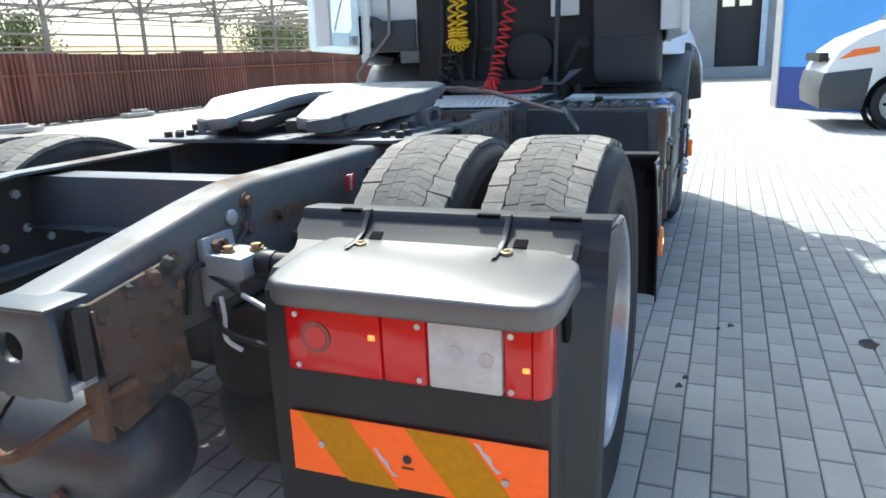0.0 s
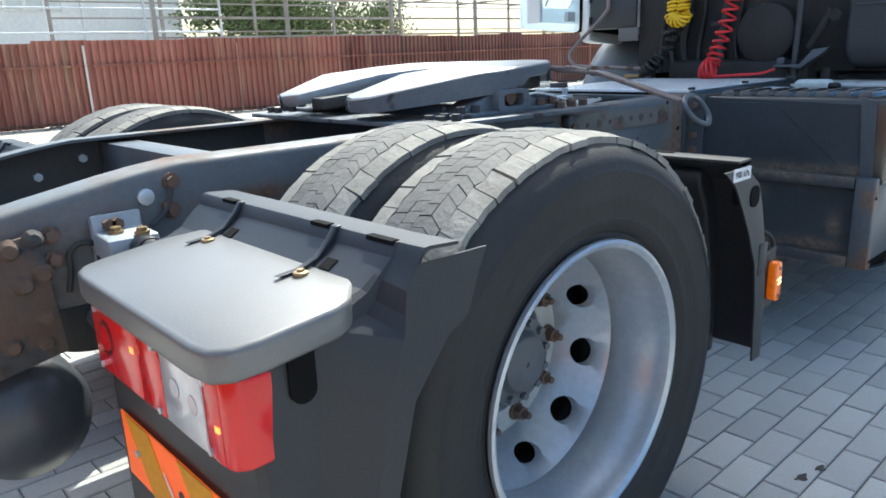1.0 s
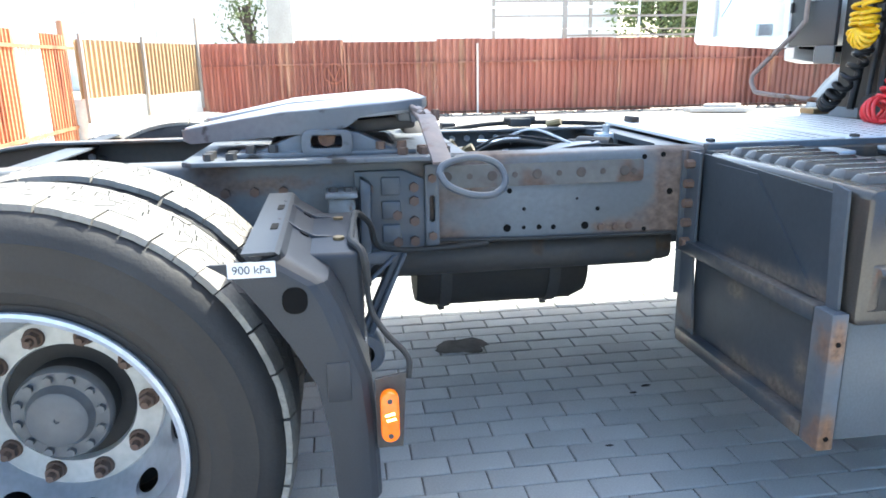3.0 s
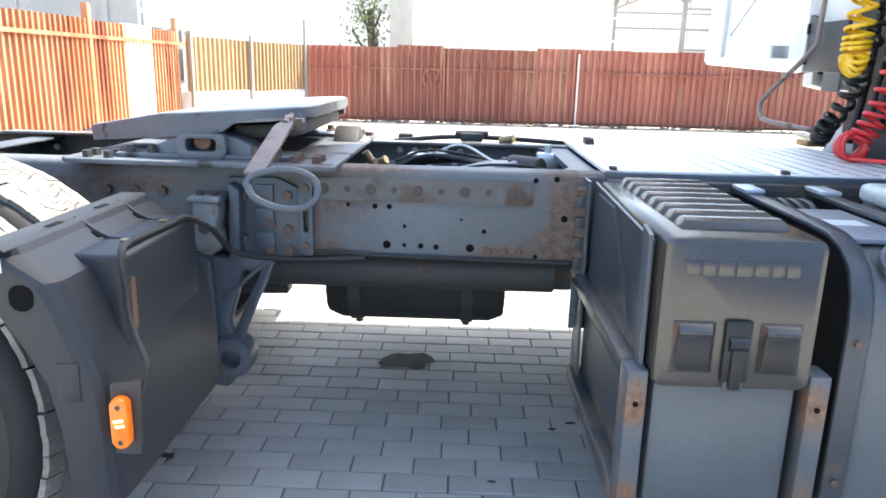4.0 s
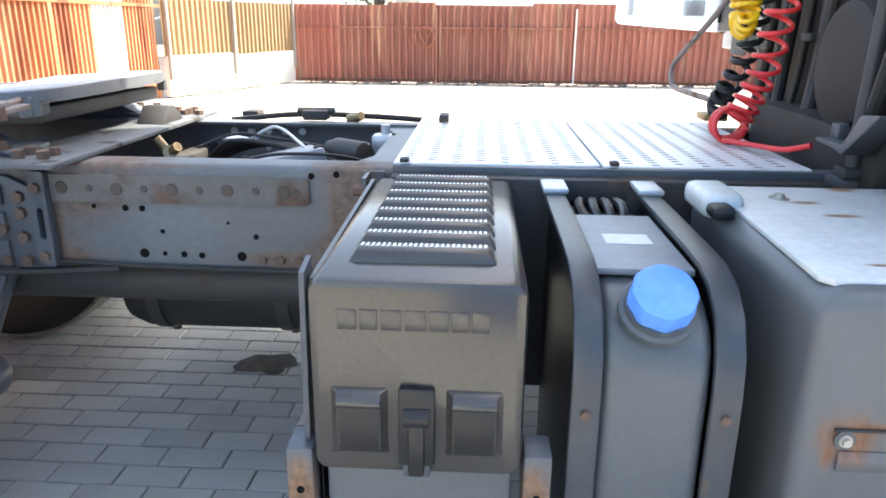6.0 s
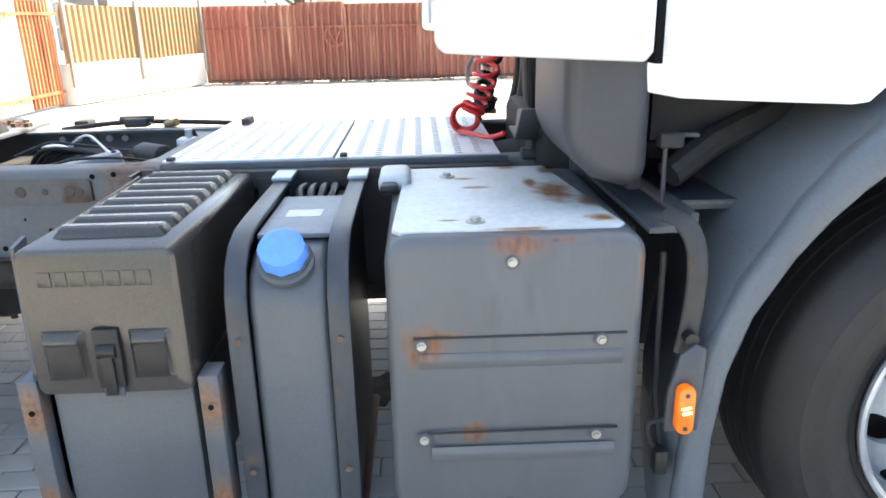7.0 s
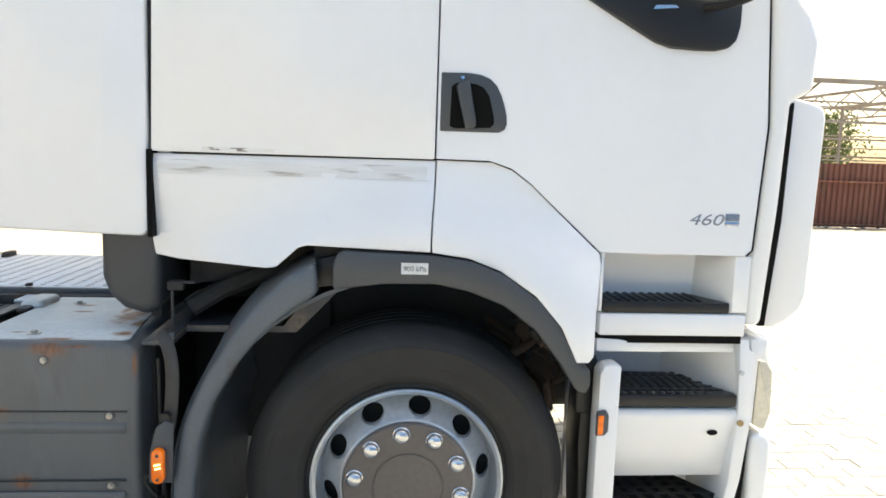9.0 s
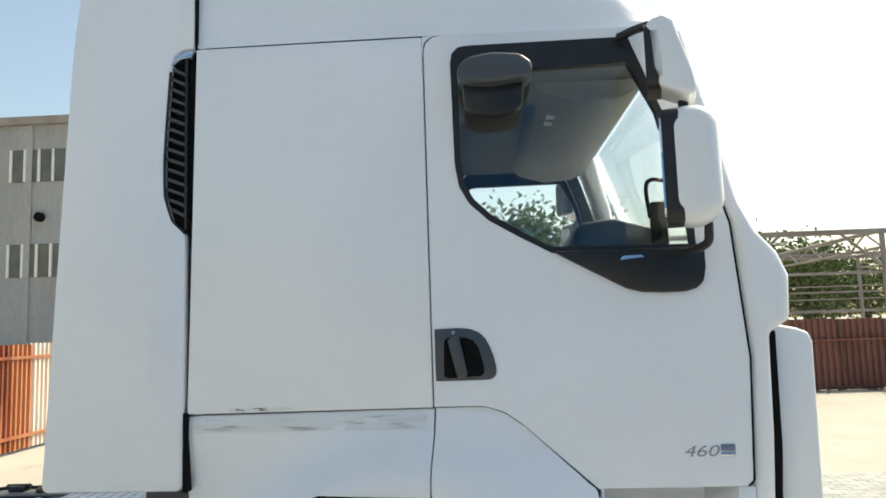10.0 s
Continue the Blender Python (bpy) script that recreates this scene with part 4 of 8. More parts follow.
def front_wheel():
    c = (0, FRONT_Y, HUB_Z)
    rim = lathe([(0.298, 1.142), (0.304, 1.150), (0.303, 1.158), (0.296, 1.161), (0.286, 1.154), (0.280, 1.135), (0.276, 1.10), (0.270, 1.085), (0.268, 1.06), (0.276, 1.06), (0.29, 1.14)], c, "x", 72, closed=True)
    disc_with_holes(10, 0.212, 1.168, 0.272, 1.090, 0.2425, 0.0375, c, bm=rim, phase=0.17, tall=0.0245)
    wheel = part("wheel", rim, wheel_silver, truck, "silver steel front rim with round hand holes")
    part("wheel_disc", lathe([(0.213, 1.168), (0.208, 1.172), (0.203, 1.170)], c, "x", 64), wheel_silver, wheel)
    cover = lathe([(0.2045, 1.163), (0.203, 1.176), (0.198, 1.181), (0.112, 1.182), (0.110, 1.1795), (0.106, 1.1795), (0.104, 1.183), (0.0, 1.186)], c, "x", 64)
    cov = part("wheel_cover", cover, wheel_cover, wheel, "flat brownish grey hub cover")
    part("back_wall", lathe([(0.275, 1.05), (0.275, 1.03), (0.0, 1.03), (0.0, 1.05)], c, "x", 40), grimy_shade_black, wheel)
    for k in range(10):
        a = radians(98 + 36 * k)
        y, z = FRONT_Y + 0.1675 * math.cos(a), HUB_Z + 0.1675 * math.sin(a)
        cap = lathe([(0.028, 1.180), (0.0275, 1.185), (0.0245, 1.188), (0.0235, 1.197), (0.019, 1.203), (0.010, 1.206), (0.0, 1.207)], (0, y, z), "x", 18)
        part("nut_cap", cap, nut_chrome, wheel, "chrome wheel nut cap")
    tyre(c, 1.150, wheel, rear=False)
    return wheel


def mirror_part(ob, parent):
    """A copy of a part and its sub-parts on the other side."""
    m = Matrix.Translation((2 * XC, 0, 0)) @ Matrix.Scale(-1, 4, (1, 0, 0))
    made = {}
    for o in (ob, *ob.children_recursive):
        c = o.copy()
        c.data = o.data.copy()
        c.data.transform(m)
        c.data.flip_normals()
        scene.collection.objects.link(c)
        c.parent = made.get(o.parent, parent)
        made[o] = c


mirror_part(rear_wheel(), truck)
mirror_part(front_wheel(), truck)
part("rear_axle", lathe([(0.10, -0.80), (0.10, -0.35), (0.22, -0.2), (0.24, 0.0), (0.22, 0.2), (0.10, 0.35), (0.10, 0.86)], (0, 0, HUB_Z), "x", 24), dark_steel, truck)
part("front_axle", box(-0.8, 0.95, FRONT_Y - 0.05, FRONT_Y + 0.05, 0.38, 0.50, 0.02), dark_steel, truck)

# -- frame
RAIL = 0.445
TOP, LOW = 0.963, 0.695


def rail():
    """A C-shaped channel with rounded corners, lofted along the truck."""
    own = bmesh.new()
    rows = []
    for y, top, low in ((-1.06, 0.865, 0.705), (-1.0, 0.872, 0.702), (-0.80, 0.9085, 0.697), (-0.62, 0.9415, 0.692), (-0.54, 0.954, 0.690), (-0.46, TOP, 0.692), (-0.35, TOP, LOW), (0.8, TOP, LOW), (2.6, TOP, LOW), (4.7, TOP, LOW)):
        line = [(0.085, top - 0.008), (0.085, top), (0.018, top), (0.009, top - 0.0025), (0.0025, top - 0.009), (0.0, top - 0.018), (0.0, low + 0.018), (0.0025, low + 0.009), (0.009, low + 0.0025), (0.018, low), (0.085, low), (0.085, low + 0.008), (0.018, low + 0.008), (0.008, low + 0.018), (0.008, top - 0.018), (0.018, top - 0.008)]
        rows.append([own.verts.new((RAIL - u, y, z)) for u, z in line])
    for p, q in zip(rows, rows[1:]):
        for i in range(len(p)):
            own.faces.new((p[i - 1], p[i], q[i], q[i - 1]))
    own.faces.new(rows[0])
    own.faces.new(rows[-1])
    return own


right_rail, left_rail = both("frame_rail", rail, rail_side, label="grey chassis rail with rust-brown patches")

strip = prism(rounded(0.88, 1.535, 0.868, 0.935, 0.012), "x", RAIL + 0.001, RAIL + 0.010)
part("reinforcement", strip, surface("rusty_strip", (0.150, 0.143, 0.132), (0.118, 0.112, 0.104), rough=0.8, patch=9.0, wear=(0.13, 0.082, 0.06), wear_at=0.60, wear_soft=0.1, wear_scale=5.0), right_rail, "riveted reinforcement strip, rusty at one end")
rivet_brown = surface("rivet_brown", (0.095, 0.076, 0.064), (0.07, 0.055, 0.045), rough=0.85, bump=0.4)
heads = []
for y, z in [(0.93 + 0.068 * k, 0.902) for k in range(9)] + [(1.505, 0.9)]:
    heads.append((y, z, 0.017 if len(heads) % 2 == 0 else 0.010))
for y, z, r in heads:
    part("rivet", rod((RAIL + 0.008, y, z), (RAIL + 0.0125, y, z), r, 16, r * 0.8), rivet_brown, right_rail)
for y, z, r in ((1.113, 0.738, 0.012), (1.165, 0.738, 0.006), (1.213, 0.737, 0.008), (1.258, 0.735, 0.008), (1.358, 0.735, 0.012), (1.165, 0.795, 0.006), (1.397, 0.786, 0.007), (1.0, 0.855, 0.006), (1.078, 0.852, 0.008), (1.12, 0.852, 0.008),
                (1.33, 0.82, 0.004), (1.54, 0.94, 0.008), (1.60, 0.945, 0.008), (1.628, 0.83, 0.010), (1.55, 0.715, 0.007)):
    part("hole", rod((RAIL - 0.004, y, z), (RAIL + 0.0012, y, z), r, 14), seam_black, right_rail)
for y in (1.41, 1.455, 1.5):
    part("rivet", rod((RAIL, y, 0.728), (RAIL + 0.008, y, 0.728), 0.012, 12, 0.009), rusty_bolt, right_rail)
for y, z in ((-0.12, 0.83), (-0.30, 0.80), (-0.36, 0.87), (-0.45, 0.80), (-0.50, 0.87), (-0.57, 0.76), (0.12, 0.83), (0.12, 0.90), (0.3, 0.88), (0.38, 0.88), (0.46, 0.88)):
    part("frame_bolt", rod((RAIL, y, z), (RAIL + 0.016, y, z), 0.014, 6), rusty_bolt, right_rail)
for y, z in ((-0.1, 0.82), (-0.25, 0.83), (-0.2, 0.75), (-0.4, 0.80), (-0.48, 0.76), (-0.33, 0.76), (1.05, 0.87), (1.13, 0.87), (1.2, 0.87), (1.3, 0.87), (1.15, 0.82), (1.24, 0.82)):
    part("frame_bolt", rod((2 * XC - RAIL + 0.008, y, z), (2 * XC - RAIL + 0.020, y, z), 0.013, 6), galvanised, left_rail)

liner = part("rail_liner", prism([(-0.99, 0.715), (-0.99, 0.852), (-0.61, 0.925), (-0.46, 0.946), (0.20, 0.946), (0.20, 0.712)], "x", 2 * XC - RAIL + 0.0085, 2 * XC - RAIL + 0.0125), dark_steel, left_rail, "grimy inner liner plate of the rail")
for y, z in ((-0.86, 0.80), (-0.70, 0.80), (-0.55, 0.86), (-0.42, 0.90), (-0.60, 0.74), (-0.30, 0.90), (-0.72, 0.75), (-0.93, 0.76)):
    part("liner_bolt", rod((2 * XC - RAIL + 0.012, y, z), (2 * XC - RAIL + 0.026, y, z), 0.013, 6), galvanised if z > 0.78 else rivet_brown, liner)

# bolts, a strap and a brake pipe on the outer side of the near rail
for y, z in ((-0.486, 0.922), (-0.492, 0.861), (-0.735, 0.852), (-0.736, 0.804)):
    b = rod((RAIL, y, z), (RAIL + 0.006, y, z), 0.019, 14)
    part("strap_bolt", rod((RAIL + 0.005, y, z), (RAIL + 0.018, y, z), 0.013, 6, bm=b), rusty_bolt, right_rail)
part("rail_plug", rod((RAIL, -0.544, 0.897), (RAIL + 0.010, -0.544, 0.897), 0.018, 16, bevel=0.003), galvanised, right_rail, "zinc plug in the rail")
part("rail_strap", tube(smooth_path([(RAIL + 0.012, -0.487, 0.922), (RAIL + 0.014, -0.497, 0.89), (RAIL + 0.014, -0.512, 0.862), (RAIL + 0.013, -0.545, 0.835)], 6), 0.006, 8, flat=0.5), dark_steel, right_rail, "thin dark strap")
part("brake_pipe", tube(smooth_path([(RAIL + 0.012, -0.722, 0.735), (RAIL + 0.014, -0.713, 0.776), (RAIL + 0.015, -0.710, 0.812), (RAIL + 0.016, -0.689, 0.828), (RAIL + 0.016, -0.655, 0.822), (RAIL + 0.014, -0.60, 0.805)], 6), 0.006, 8), grimy_shade_black, right_rail, "thin black brake pipe")

# cross members
L = 2 * XC - RAIL
b = prism([(-0.40, 0.80), (-0.357, 0.80), (-0.357, 0.935), (-0.27, 0.935), (-0.27, 0.943), (-0.365, 0.943), (-0.365, 0.808), (-0.40, 0.808)], "x", L + 0.01, RAIL - 0.01, 0.002)
part("cross_member", b, chassis_paint, truck, "grey channel cross member")
part("cross_member", prism([(L + 0.01, 0.712), (RAIL + 0.06, 0.712), (RAIL + 0.05, 0.862), (L + 0.01, 0.862)], "y", -1.065, -1.05, 0.003, holes=[ring_points(RAIL - 0.045, 0.795, 0.027, 18), ring_points(L + 0.08, 0.795, 0.027, 18)]), chassis_paint, truck, "end plate with round holes")
part("end_box", box(RAIL - 0.01, RAIL + 0.05, -1.05, -0.99, 0.715, 0.73, 0.003), galvanised, truck)
part("end_flange", box(RAIL - 0.09, RAIL + 0.055, -1.075, -0.985, 0.862, 0.870, 0.003), chassis_paint, truck)
part("end_bracket", prism([(-1.02, 0.72), (-1.02, 0.85), (-0.985, 0.85), (-0.975, 0.72)], "x", RAIL + 0.035, RAIL + 0.05), dark_steel, truck)
part("cross_member", box(L + 0.01, RAIL - 0.01, 0.95, 1.02, 0.75, 0.88, 0.01), dark_steel, truck)
b = prism([(L + 0.01, 1.60), (L + 0.01, 1.735), (RAIL - 0.01, 1.735), (RAIL - 0.01, 1.60), (RAIL - 0.10, 1.62), (RAIL - 0.2, 1.66), (L + 0.2, 1.66), (L + 0.10, 1.62)], "z", 0.935, 0.955)
part("cross_member", b, chassis_paint, truck)

# rusty towing plate with its hook at the end of the right rail
hook_plate = part("towing_plate", prism([(-0.985, 0.835), (-0.76, 0.865), (-0.745, 0.62), (-0.93, 0.585), (-0.97, 0.64)], "x", RAIL + 0.012, RAIL + 0.024, 0.002), brown_plate, truck, "rusty brown steel plate with welded nuts")
part("plate_edge", box(RAIL + 0.01, RAIL + 0.05, -0.992, -0.975, 0.60, 0.835, 0.002), brown_plate, hook_plate)
rng = random.Random(31)
for y, z, r in ((-0.94, 0.815, 0.016), (-0.875, 0.832, 0.014), (-0.815, 0.84, 0.017), (-0.77, 0.855, 0.015), (-0.95, 0.75, 0.012), (-0.95, 0.70, 0.012), (-0.87, 0.765, 0.016), (-0.80, 0.77, 0.015), (-0.765, 0.785, 0.016), (-0.775, 0.70, 0.014), (-0.84, 0.655, 0.015), (-0.78, 0.645, 0.013), (-0.90, 0.62, 0.012)):
    h = rng.uniform(0.008, 0.018)
    b = lathe([(r * 1.35, 0.0), (r * 1.1, h * 0.45), (r * 0.8, h), (0.0, h * 1.05)], (RAIL + 0.022, y, z), "x", 9)
    for v in b.verts:
        v.co += noise.noise_vector(v.co * 40) * 0.003
    part("welded_nut", b, brown_plate, hook_plate)
part("hook_rod", tube(smooth_path([(0.37, -1.10, 0.755), (0.345, -1.10, 0.75), (0.33, -1.10, 0.70), (0.36, -1.10, 0.62), (0.40, -1.08, 0.615), (0.47, -0.97, 0.665), (0.475, -0.9, 0.67)], 6), 0.011, 10), rusty, hook_plate, "bent rusty iron rod")

# air tank across the rear end
def air_tank(x0, x1, y, z, r):
    return lathe([(0.0, x0 - 0.04), (r * 0.55, x0 - 0.03), (r * 0.9, x0 + 0.01), (r, x0 + 0.05), (r, x1 - 0.05), (r * 0.9, x1 - 0.01), (r * 0.55, x1 + 0.03), (0.0, x1 + 0.04)], (0, y, z), "x", 36)


tank = part("air_tank", air_tank(-0.3, 0.438, -0.83, 0.475, 0.13), tank_black, truck, "dark steel air tank across the rear end")
part("tank_plug", rod((0.31, -0.96, 0.44), (0.31, -0.975, 0.44), 0.014, 12), rusty, tank)
part("tank_strap", lathe([(0.132, 0.10), (0.136, 0.10), (0.136, 0.14), (0.132, 0.14)], (0, -0.83, 0.475), "x", 36, closed=True), dark_steel, tank)

# mudguard bracket, air bellows, hoses at the rear
brk = part("bracket", prism([(RAIL + 0.002, 0.73), (RAIL + 0.002, 0.875), (RAIL + 0.022, 0.88), (RAIL + 0.026, 0.845), (RAIL + 0.11, 0.842), (RAIL + 0.115, 0.80), (RAIL + 0.07, 0.775), (RAIL + 0.03, 0.76), (RAIL + 0.02, 0.73)], "y", -0.665, -0.565, 0.006), surface("cast_alloy", (0.34, 0.375, 0.40), (0.27, 0.30, 0.32), rough=0.5, metal=0.35, patch=11.0, bump=0.2), truck, "cast alloy mudguard bracket")
part("bracket_boss", rod((RAIL + 0.10, -0.60, 0.815), (RAIL + 0.15, -0.60, 0.815), 0.03, 18, bevel=0.005), black_plastic, brk)
for x, y in ((0.50, -0.63), (0.545, -0.595)):
    b = rod((x, y, 0.844), (x, y, 0.849), 0.015, 14)
    part("bracket_bolt", rod((x, y, 0.848), (x, y, 0.857), 0.011, 6, bm=b), brass, brk)
for x, z in ((0.475, 0.87), (0.52, 0.87)):
    part("bracket_bolt", rod((RAIL + 0.022, -0.80 + x * 0.35, z - 0.012), (RAIL + 0.04, -0.80 + x * 0.35, z - 0.012), 0.013, 6), rusty_bolt, brk)
part("guard_tube", rod((RAIL + 0.05, -0.60, 0.82), (1.15, -0.60, 0.82), 0.021, 16), dark_steel, truck)
for y in (-0.46, 0.36):
    def bellows(y=y):
        return lathe([(0.0, 0.32), (0.12, 0.32), (0.135, 0.36), (0.14, 0.46), (0.125, 0.49), (0.14, 0.52), (0.135, 0.62), (0.11, 0.66), (0.11, 0.69), (0.0, 0.69)], (RAIL + (0.02 if y < 0 else 0.10), y, 0), "z", 28)
    both("air_bellows", bellows, grimy_shade_black, label="black rubber air spring")
def carrier():
    return prism([(-0.46, 0.34), (-0.46, 0.28), (-0.15, 0.30), (0.15, 0.30), (0.62, 0.31), (0.62, 0.36), (0.2, 0.42), (-0.2, 0.42)], "x", RAIL - 0.03, RAIL + 0.06, 0.01)
both("axle_carrier", carrier, dark_steel)
part("hose", tube(smooth_path([(0.47, -0.66, 0.74), (0.5, -0.69, 0.71), (0.56, -0.72, 0.70), (0.64, -0.71, 0.68), (0.70, -0.70, 0.66)], 6), 0.006, 8), grimy_shade_black, truck)
part("hose", tube(smooth_path([(0.47, -0.66, 0.80), (0.51, -0.67, 0.79), (0.566, -0.68, 0.77)], 6), 0.005, 8), grimy_shade_black, truck)
part("pipe_end", tube(smooth_path([(0.562, -0.68, 0.772), (0.62, -0.682, 0.748), (0.672, -0.68, 0.722)], 6), 0.0055, 8), galvanised, truck, "short bright pipe end")
part("hose", tube(smooth_path([(0.50, -0.67, 0.76), (0.512, -0.68, 0.72), (0.505, -0.675, 0.67), (0.53, -0.66, 0.64)], 6), 0.005, 8), label_white, truck)
part("hose", tube(smooth_path([(L + 0.02, -0.6, 0.80), (L + 0.1, -0.68, 0.76), (L + 0.14, -0.85, 0.72), (L + 0.05, -1.0, 0.72)], 6), 0.009, 8), grimy_shade_black, truck)
part("hose", tube(smooth_path([(L + 0.02, -0.58, 0.79), (L + 0.13, -0.66, 0.75), (L + 0.17, -0.83, 0.70), (L + 0.1, -1.0, 0.70)], 6), 0.009, 8), grimy_shade_black, truck)
part("hose", tube(smooth_path([(L + 0.02, -0.30, 0.86), (L + 0.03, -0.26, 0.90), (L + 0.05, -0.22, 0.86), (L + 0.02, -0.2, 0.80)], 6), 0.008, 8), grimy_shade_black, truck)
for k in range(3):
    part("marker_tag", box(RAIL + 0.02, RAIL + 0.028, -0.055 + 0.016 * k, -0.045 + 0.016 * k, 0.865, 0.91, 0.002), coil_red if k % 2 == 0 else label_white, truck)

# -- mounting plate and fifth wheel
PX0, PX1 = -0.47, 0.53
plate = part("mounting_plate", prism([(PX0, 0.21), (PX1 - 0.03, 0.20), (PX1, 0.23), (PX1 + 0.03, 0.98), (PX0 - 0.03, 0.98)], "z", TOP + 0.002, TOP + 0.015, 0.002, holes=[rounded(-0.22, 0.28, 0.40, 0.80, 0.06)]), fifth_side, truck, "grey steel mounting plate on the rails")
for x in (0.49, 0.44, -0.38, -0.43):
    for y in (0.27, 0.33, 0.80, 0.86, 0.92):
        b = part("plate_bolt", rod((x, y, TOP + 0.014), (x, y, TOP + 0.034), 0.015, 6), rusty_bolt if y > 0.7 else dark_steel, plate)
TILT = pose(XC, 0.59, 1.043, 3.8, 0, 0)
outline = [(0.135, -0.40), (0.20, -0.425), (0.25, -0.40), (0.405, -0.12), (0.425, -0.05), (0.425, 0.16), (0.415, 0.20), (0.36, 0.275), (0.28, 0.30), (-0.28, 0.30), (-0.36, 0.275), (-0.415, 0.20), (-0.425, 0.16), (-0.425, -0.05),
           (-0.405, -0.12), (-0.25, -0.40), (-0.20, -0.425), (-0.135, -0.40), (-0.06, -0.12), (-0.05, 0.0), (-0.035, 0.035), (0.0, 0.05), (0.035, 0.035), (0.05, 0.0), (0.06, -0.12)]
def tail_drop(y):
    return 0.14 * max(0.0, -0.12 - y) ** 1.15


b = prism(outline, "z", 0.030, 0.068, 0.004, 2)
for v in b.verts:
    v.co.z -= tail_drop(v.co.y)
bmesh.ops.transform(b, matrix=TILT, verts=b.verts)
fifth = part("fifth_wheel", b, fifth_metal, truck, "worn steel coupling plate with a V-shaped slot")
def skirt():
    """The turned-down rim: deep along the side, cut away towards the front, with a lug at the corner."""
    own = bmesh.new()
    rows = []
    for x, y, low in ((0.205, -0.432, 0.030), (0.256, -0.404, 0.020), (0.33, -0.27, 0.008), (0.411, -0.122, 0.0), (0.431, -0.05, 0.0), (0.431, 0.02, 0.0), (0.431, 0.06, 0.010), (0.431, 0.10, 0.034), (0.431, 0.16, 0.040), (0.421, 0.202, 0.040), (0.392, 0.242, 0.038), (0.390, 0.246, 0.002), (0.363, 0.281, 0.002), (0.360, 0.284, 0.036), (0.28, 0.307, 0.036), (0.12, 0.307, 0.030), (0.0, 0.307, 0.034)):
        d = tail_drop(y)
        rows.append([own.verts.new((x - u, y - u * 0.3, z - d)) for u, z in ((0.0, 0.0635), (0.0, low), (0.012, low), (0.012, 0.0635))])
    for p, q in zip(rows, rows[1:]):
        for i in range(4):
            own.faces.new((p[i - 1], p[i], q[i], q[i - 1]))
    own.faces.new(rows[0])
    own.faces.new(rows[-1])
    bmesh.ops.transform(own, matrix=TILT, verts=own.verts)
    return own


part("skirt", skirt(), fifth_side, fifth)
part("skirt", mirrored(skirt()), fifth_side, fifth)
b = box(-0.34, 0.34, 0.06, 0.26, -0.02, 0.02, 0.01, turn=TILT)
b = box(0.06, 0.13, -0.36, 0.1, -0.02, 0.02, 0.01, bm=b, turn=TILT)
b = box(-0.13, -0.06, -0.36, 0.1, -0.02, 0.02, 0.01, bm=b, turn=TILT)
part("lock_housing", b, dark_steel, fifth)
def pedestal():
    p = prism([(0.37, TOP + 0.014), (0.43, 1.005), (0.50, 1.035), (0.535, 1.045), (0.645, 1.045), (0.68, 1.038), (0.75, 1.005), (0.81, TOP + 0.014)], "x", RAIL - 0.10, RAIL + 0.0, 0.008, holes=[rounded(0.54, 0.64, 0.995, 1.035, 0.012)])
    return p
for p in both("pedestal", pedestal, fifth_side, fifth, "grey cast pedestal of the coupling plate"):
    pass
def pedestal_loop():
    return prism(rounded(0.520, 0.660, TOP + 0.015, 1.050, 0.022, 4), "x", RAIL - 0.03, RAIL + 0.035, 0.006, 2, holes=[rounded(0.545, 0.632, 1.000, 1.036, 0.010, 3)])
both("pedestal_loop", pedestal_loop, fifth_side, fifth, "cast grey bearing loop")
def pin():
    return rod((RAIL - 0.11, 0.59, 1.028), (RAIL + 0.02, 0.59, 1.028), 0.024, 14)
both("pivot_pin", pin, rusty, fifth)
def foot():
    return box(RAIL - 0.12, RAIL + 0.03, 0.34, 0.84, TOP + 0.014, TOP + 0.028, 0.004)
both("pedestal_foot", foot, fifth_side, fifth)
for s in (0, 1):
    for y in (0.38, 0.44, 0.74, 0.80):
        b = rod((RAIL + 0.012, y, TOP + 0.026), (RAIL + 0.012, y, TOP + 0.05), 0.014, 6)
        part("pedestal_bolt", mirrored(b) if s else b, dark_steel if y < 0.5 else rusty_bolt, fifth)
part("rest_wedge", prism([(-0.26, TOP + 0.014), (-0.20, 1.03), (-0.16, 1.03), (-0.10, TOP + 0.014)], "y", 0.86, 0.95, 0.006), dark_steel, fifth)
# release handle
b = prism([(0.44, 1.088), (0.60, 1.080), (0.885, 1.000), (0.888, 1.008), (0.605, 1.091), (0.44, 1.099)], "y", 0.832, 0.878, 0.002)
handle = part("release_bar", b, bar_paint, fifth, "flat rust-brown release bar")
LOOP_AT = pose(0.898, 0.925, 0.974, 0, 58, 11)
ring = []
for u, v in ((-0.082, -0.012), (-0.07, -0.030), (-0.030, -0.044), (0.02, -0.046), (0.062, -0.028), (0.076, 0.004), (0.066, 0.034), (0.03, 0.050), (-0.02, 0.044), (-0.066, 0.020)):
    ring.append(LOOP_AT @ Vector((v, u, 0)))
part("pull_loop", tube(smooth_path(ring + ring[:1], 3)[:-1], 0.0085, 10, closed=True), chassis_paint, handle, "grey steel pull loop")
b = rod((0.38, 0.832, 1.106), (0.56, 0.850, 1.092), 0.009, 10)
b = box(-0.022, 0.022, -0.012, 0.012, -0.010, 0.010, 0.004, bm=b, turn=pose(0.50, 0.846, 1.098, 0, 6, 8))
part("release_link", b, bar_paint, handle, "worn steel link")
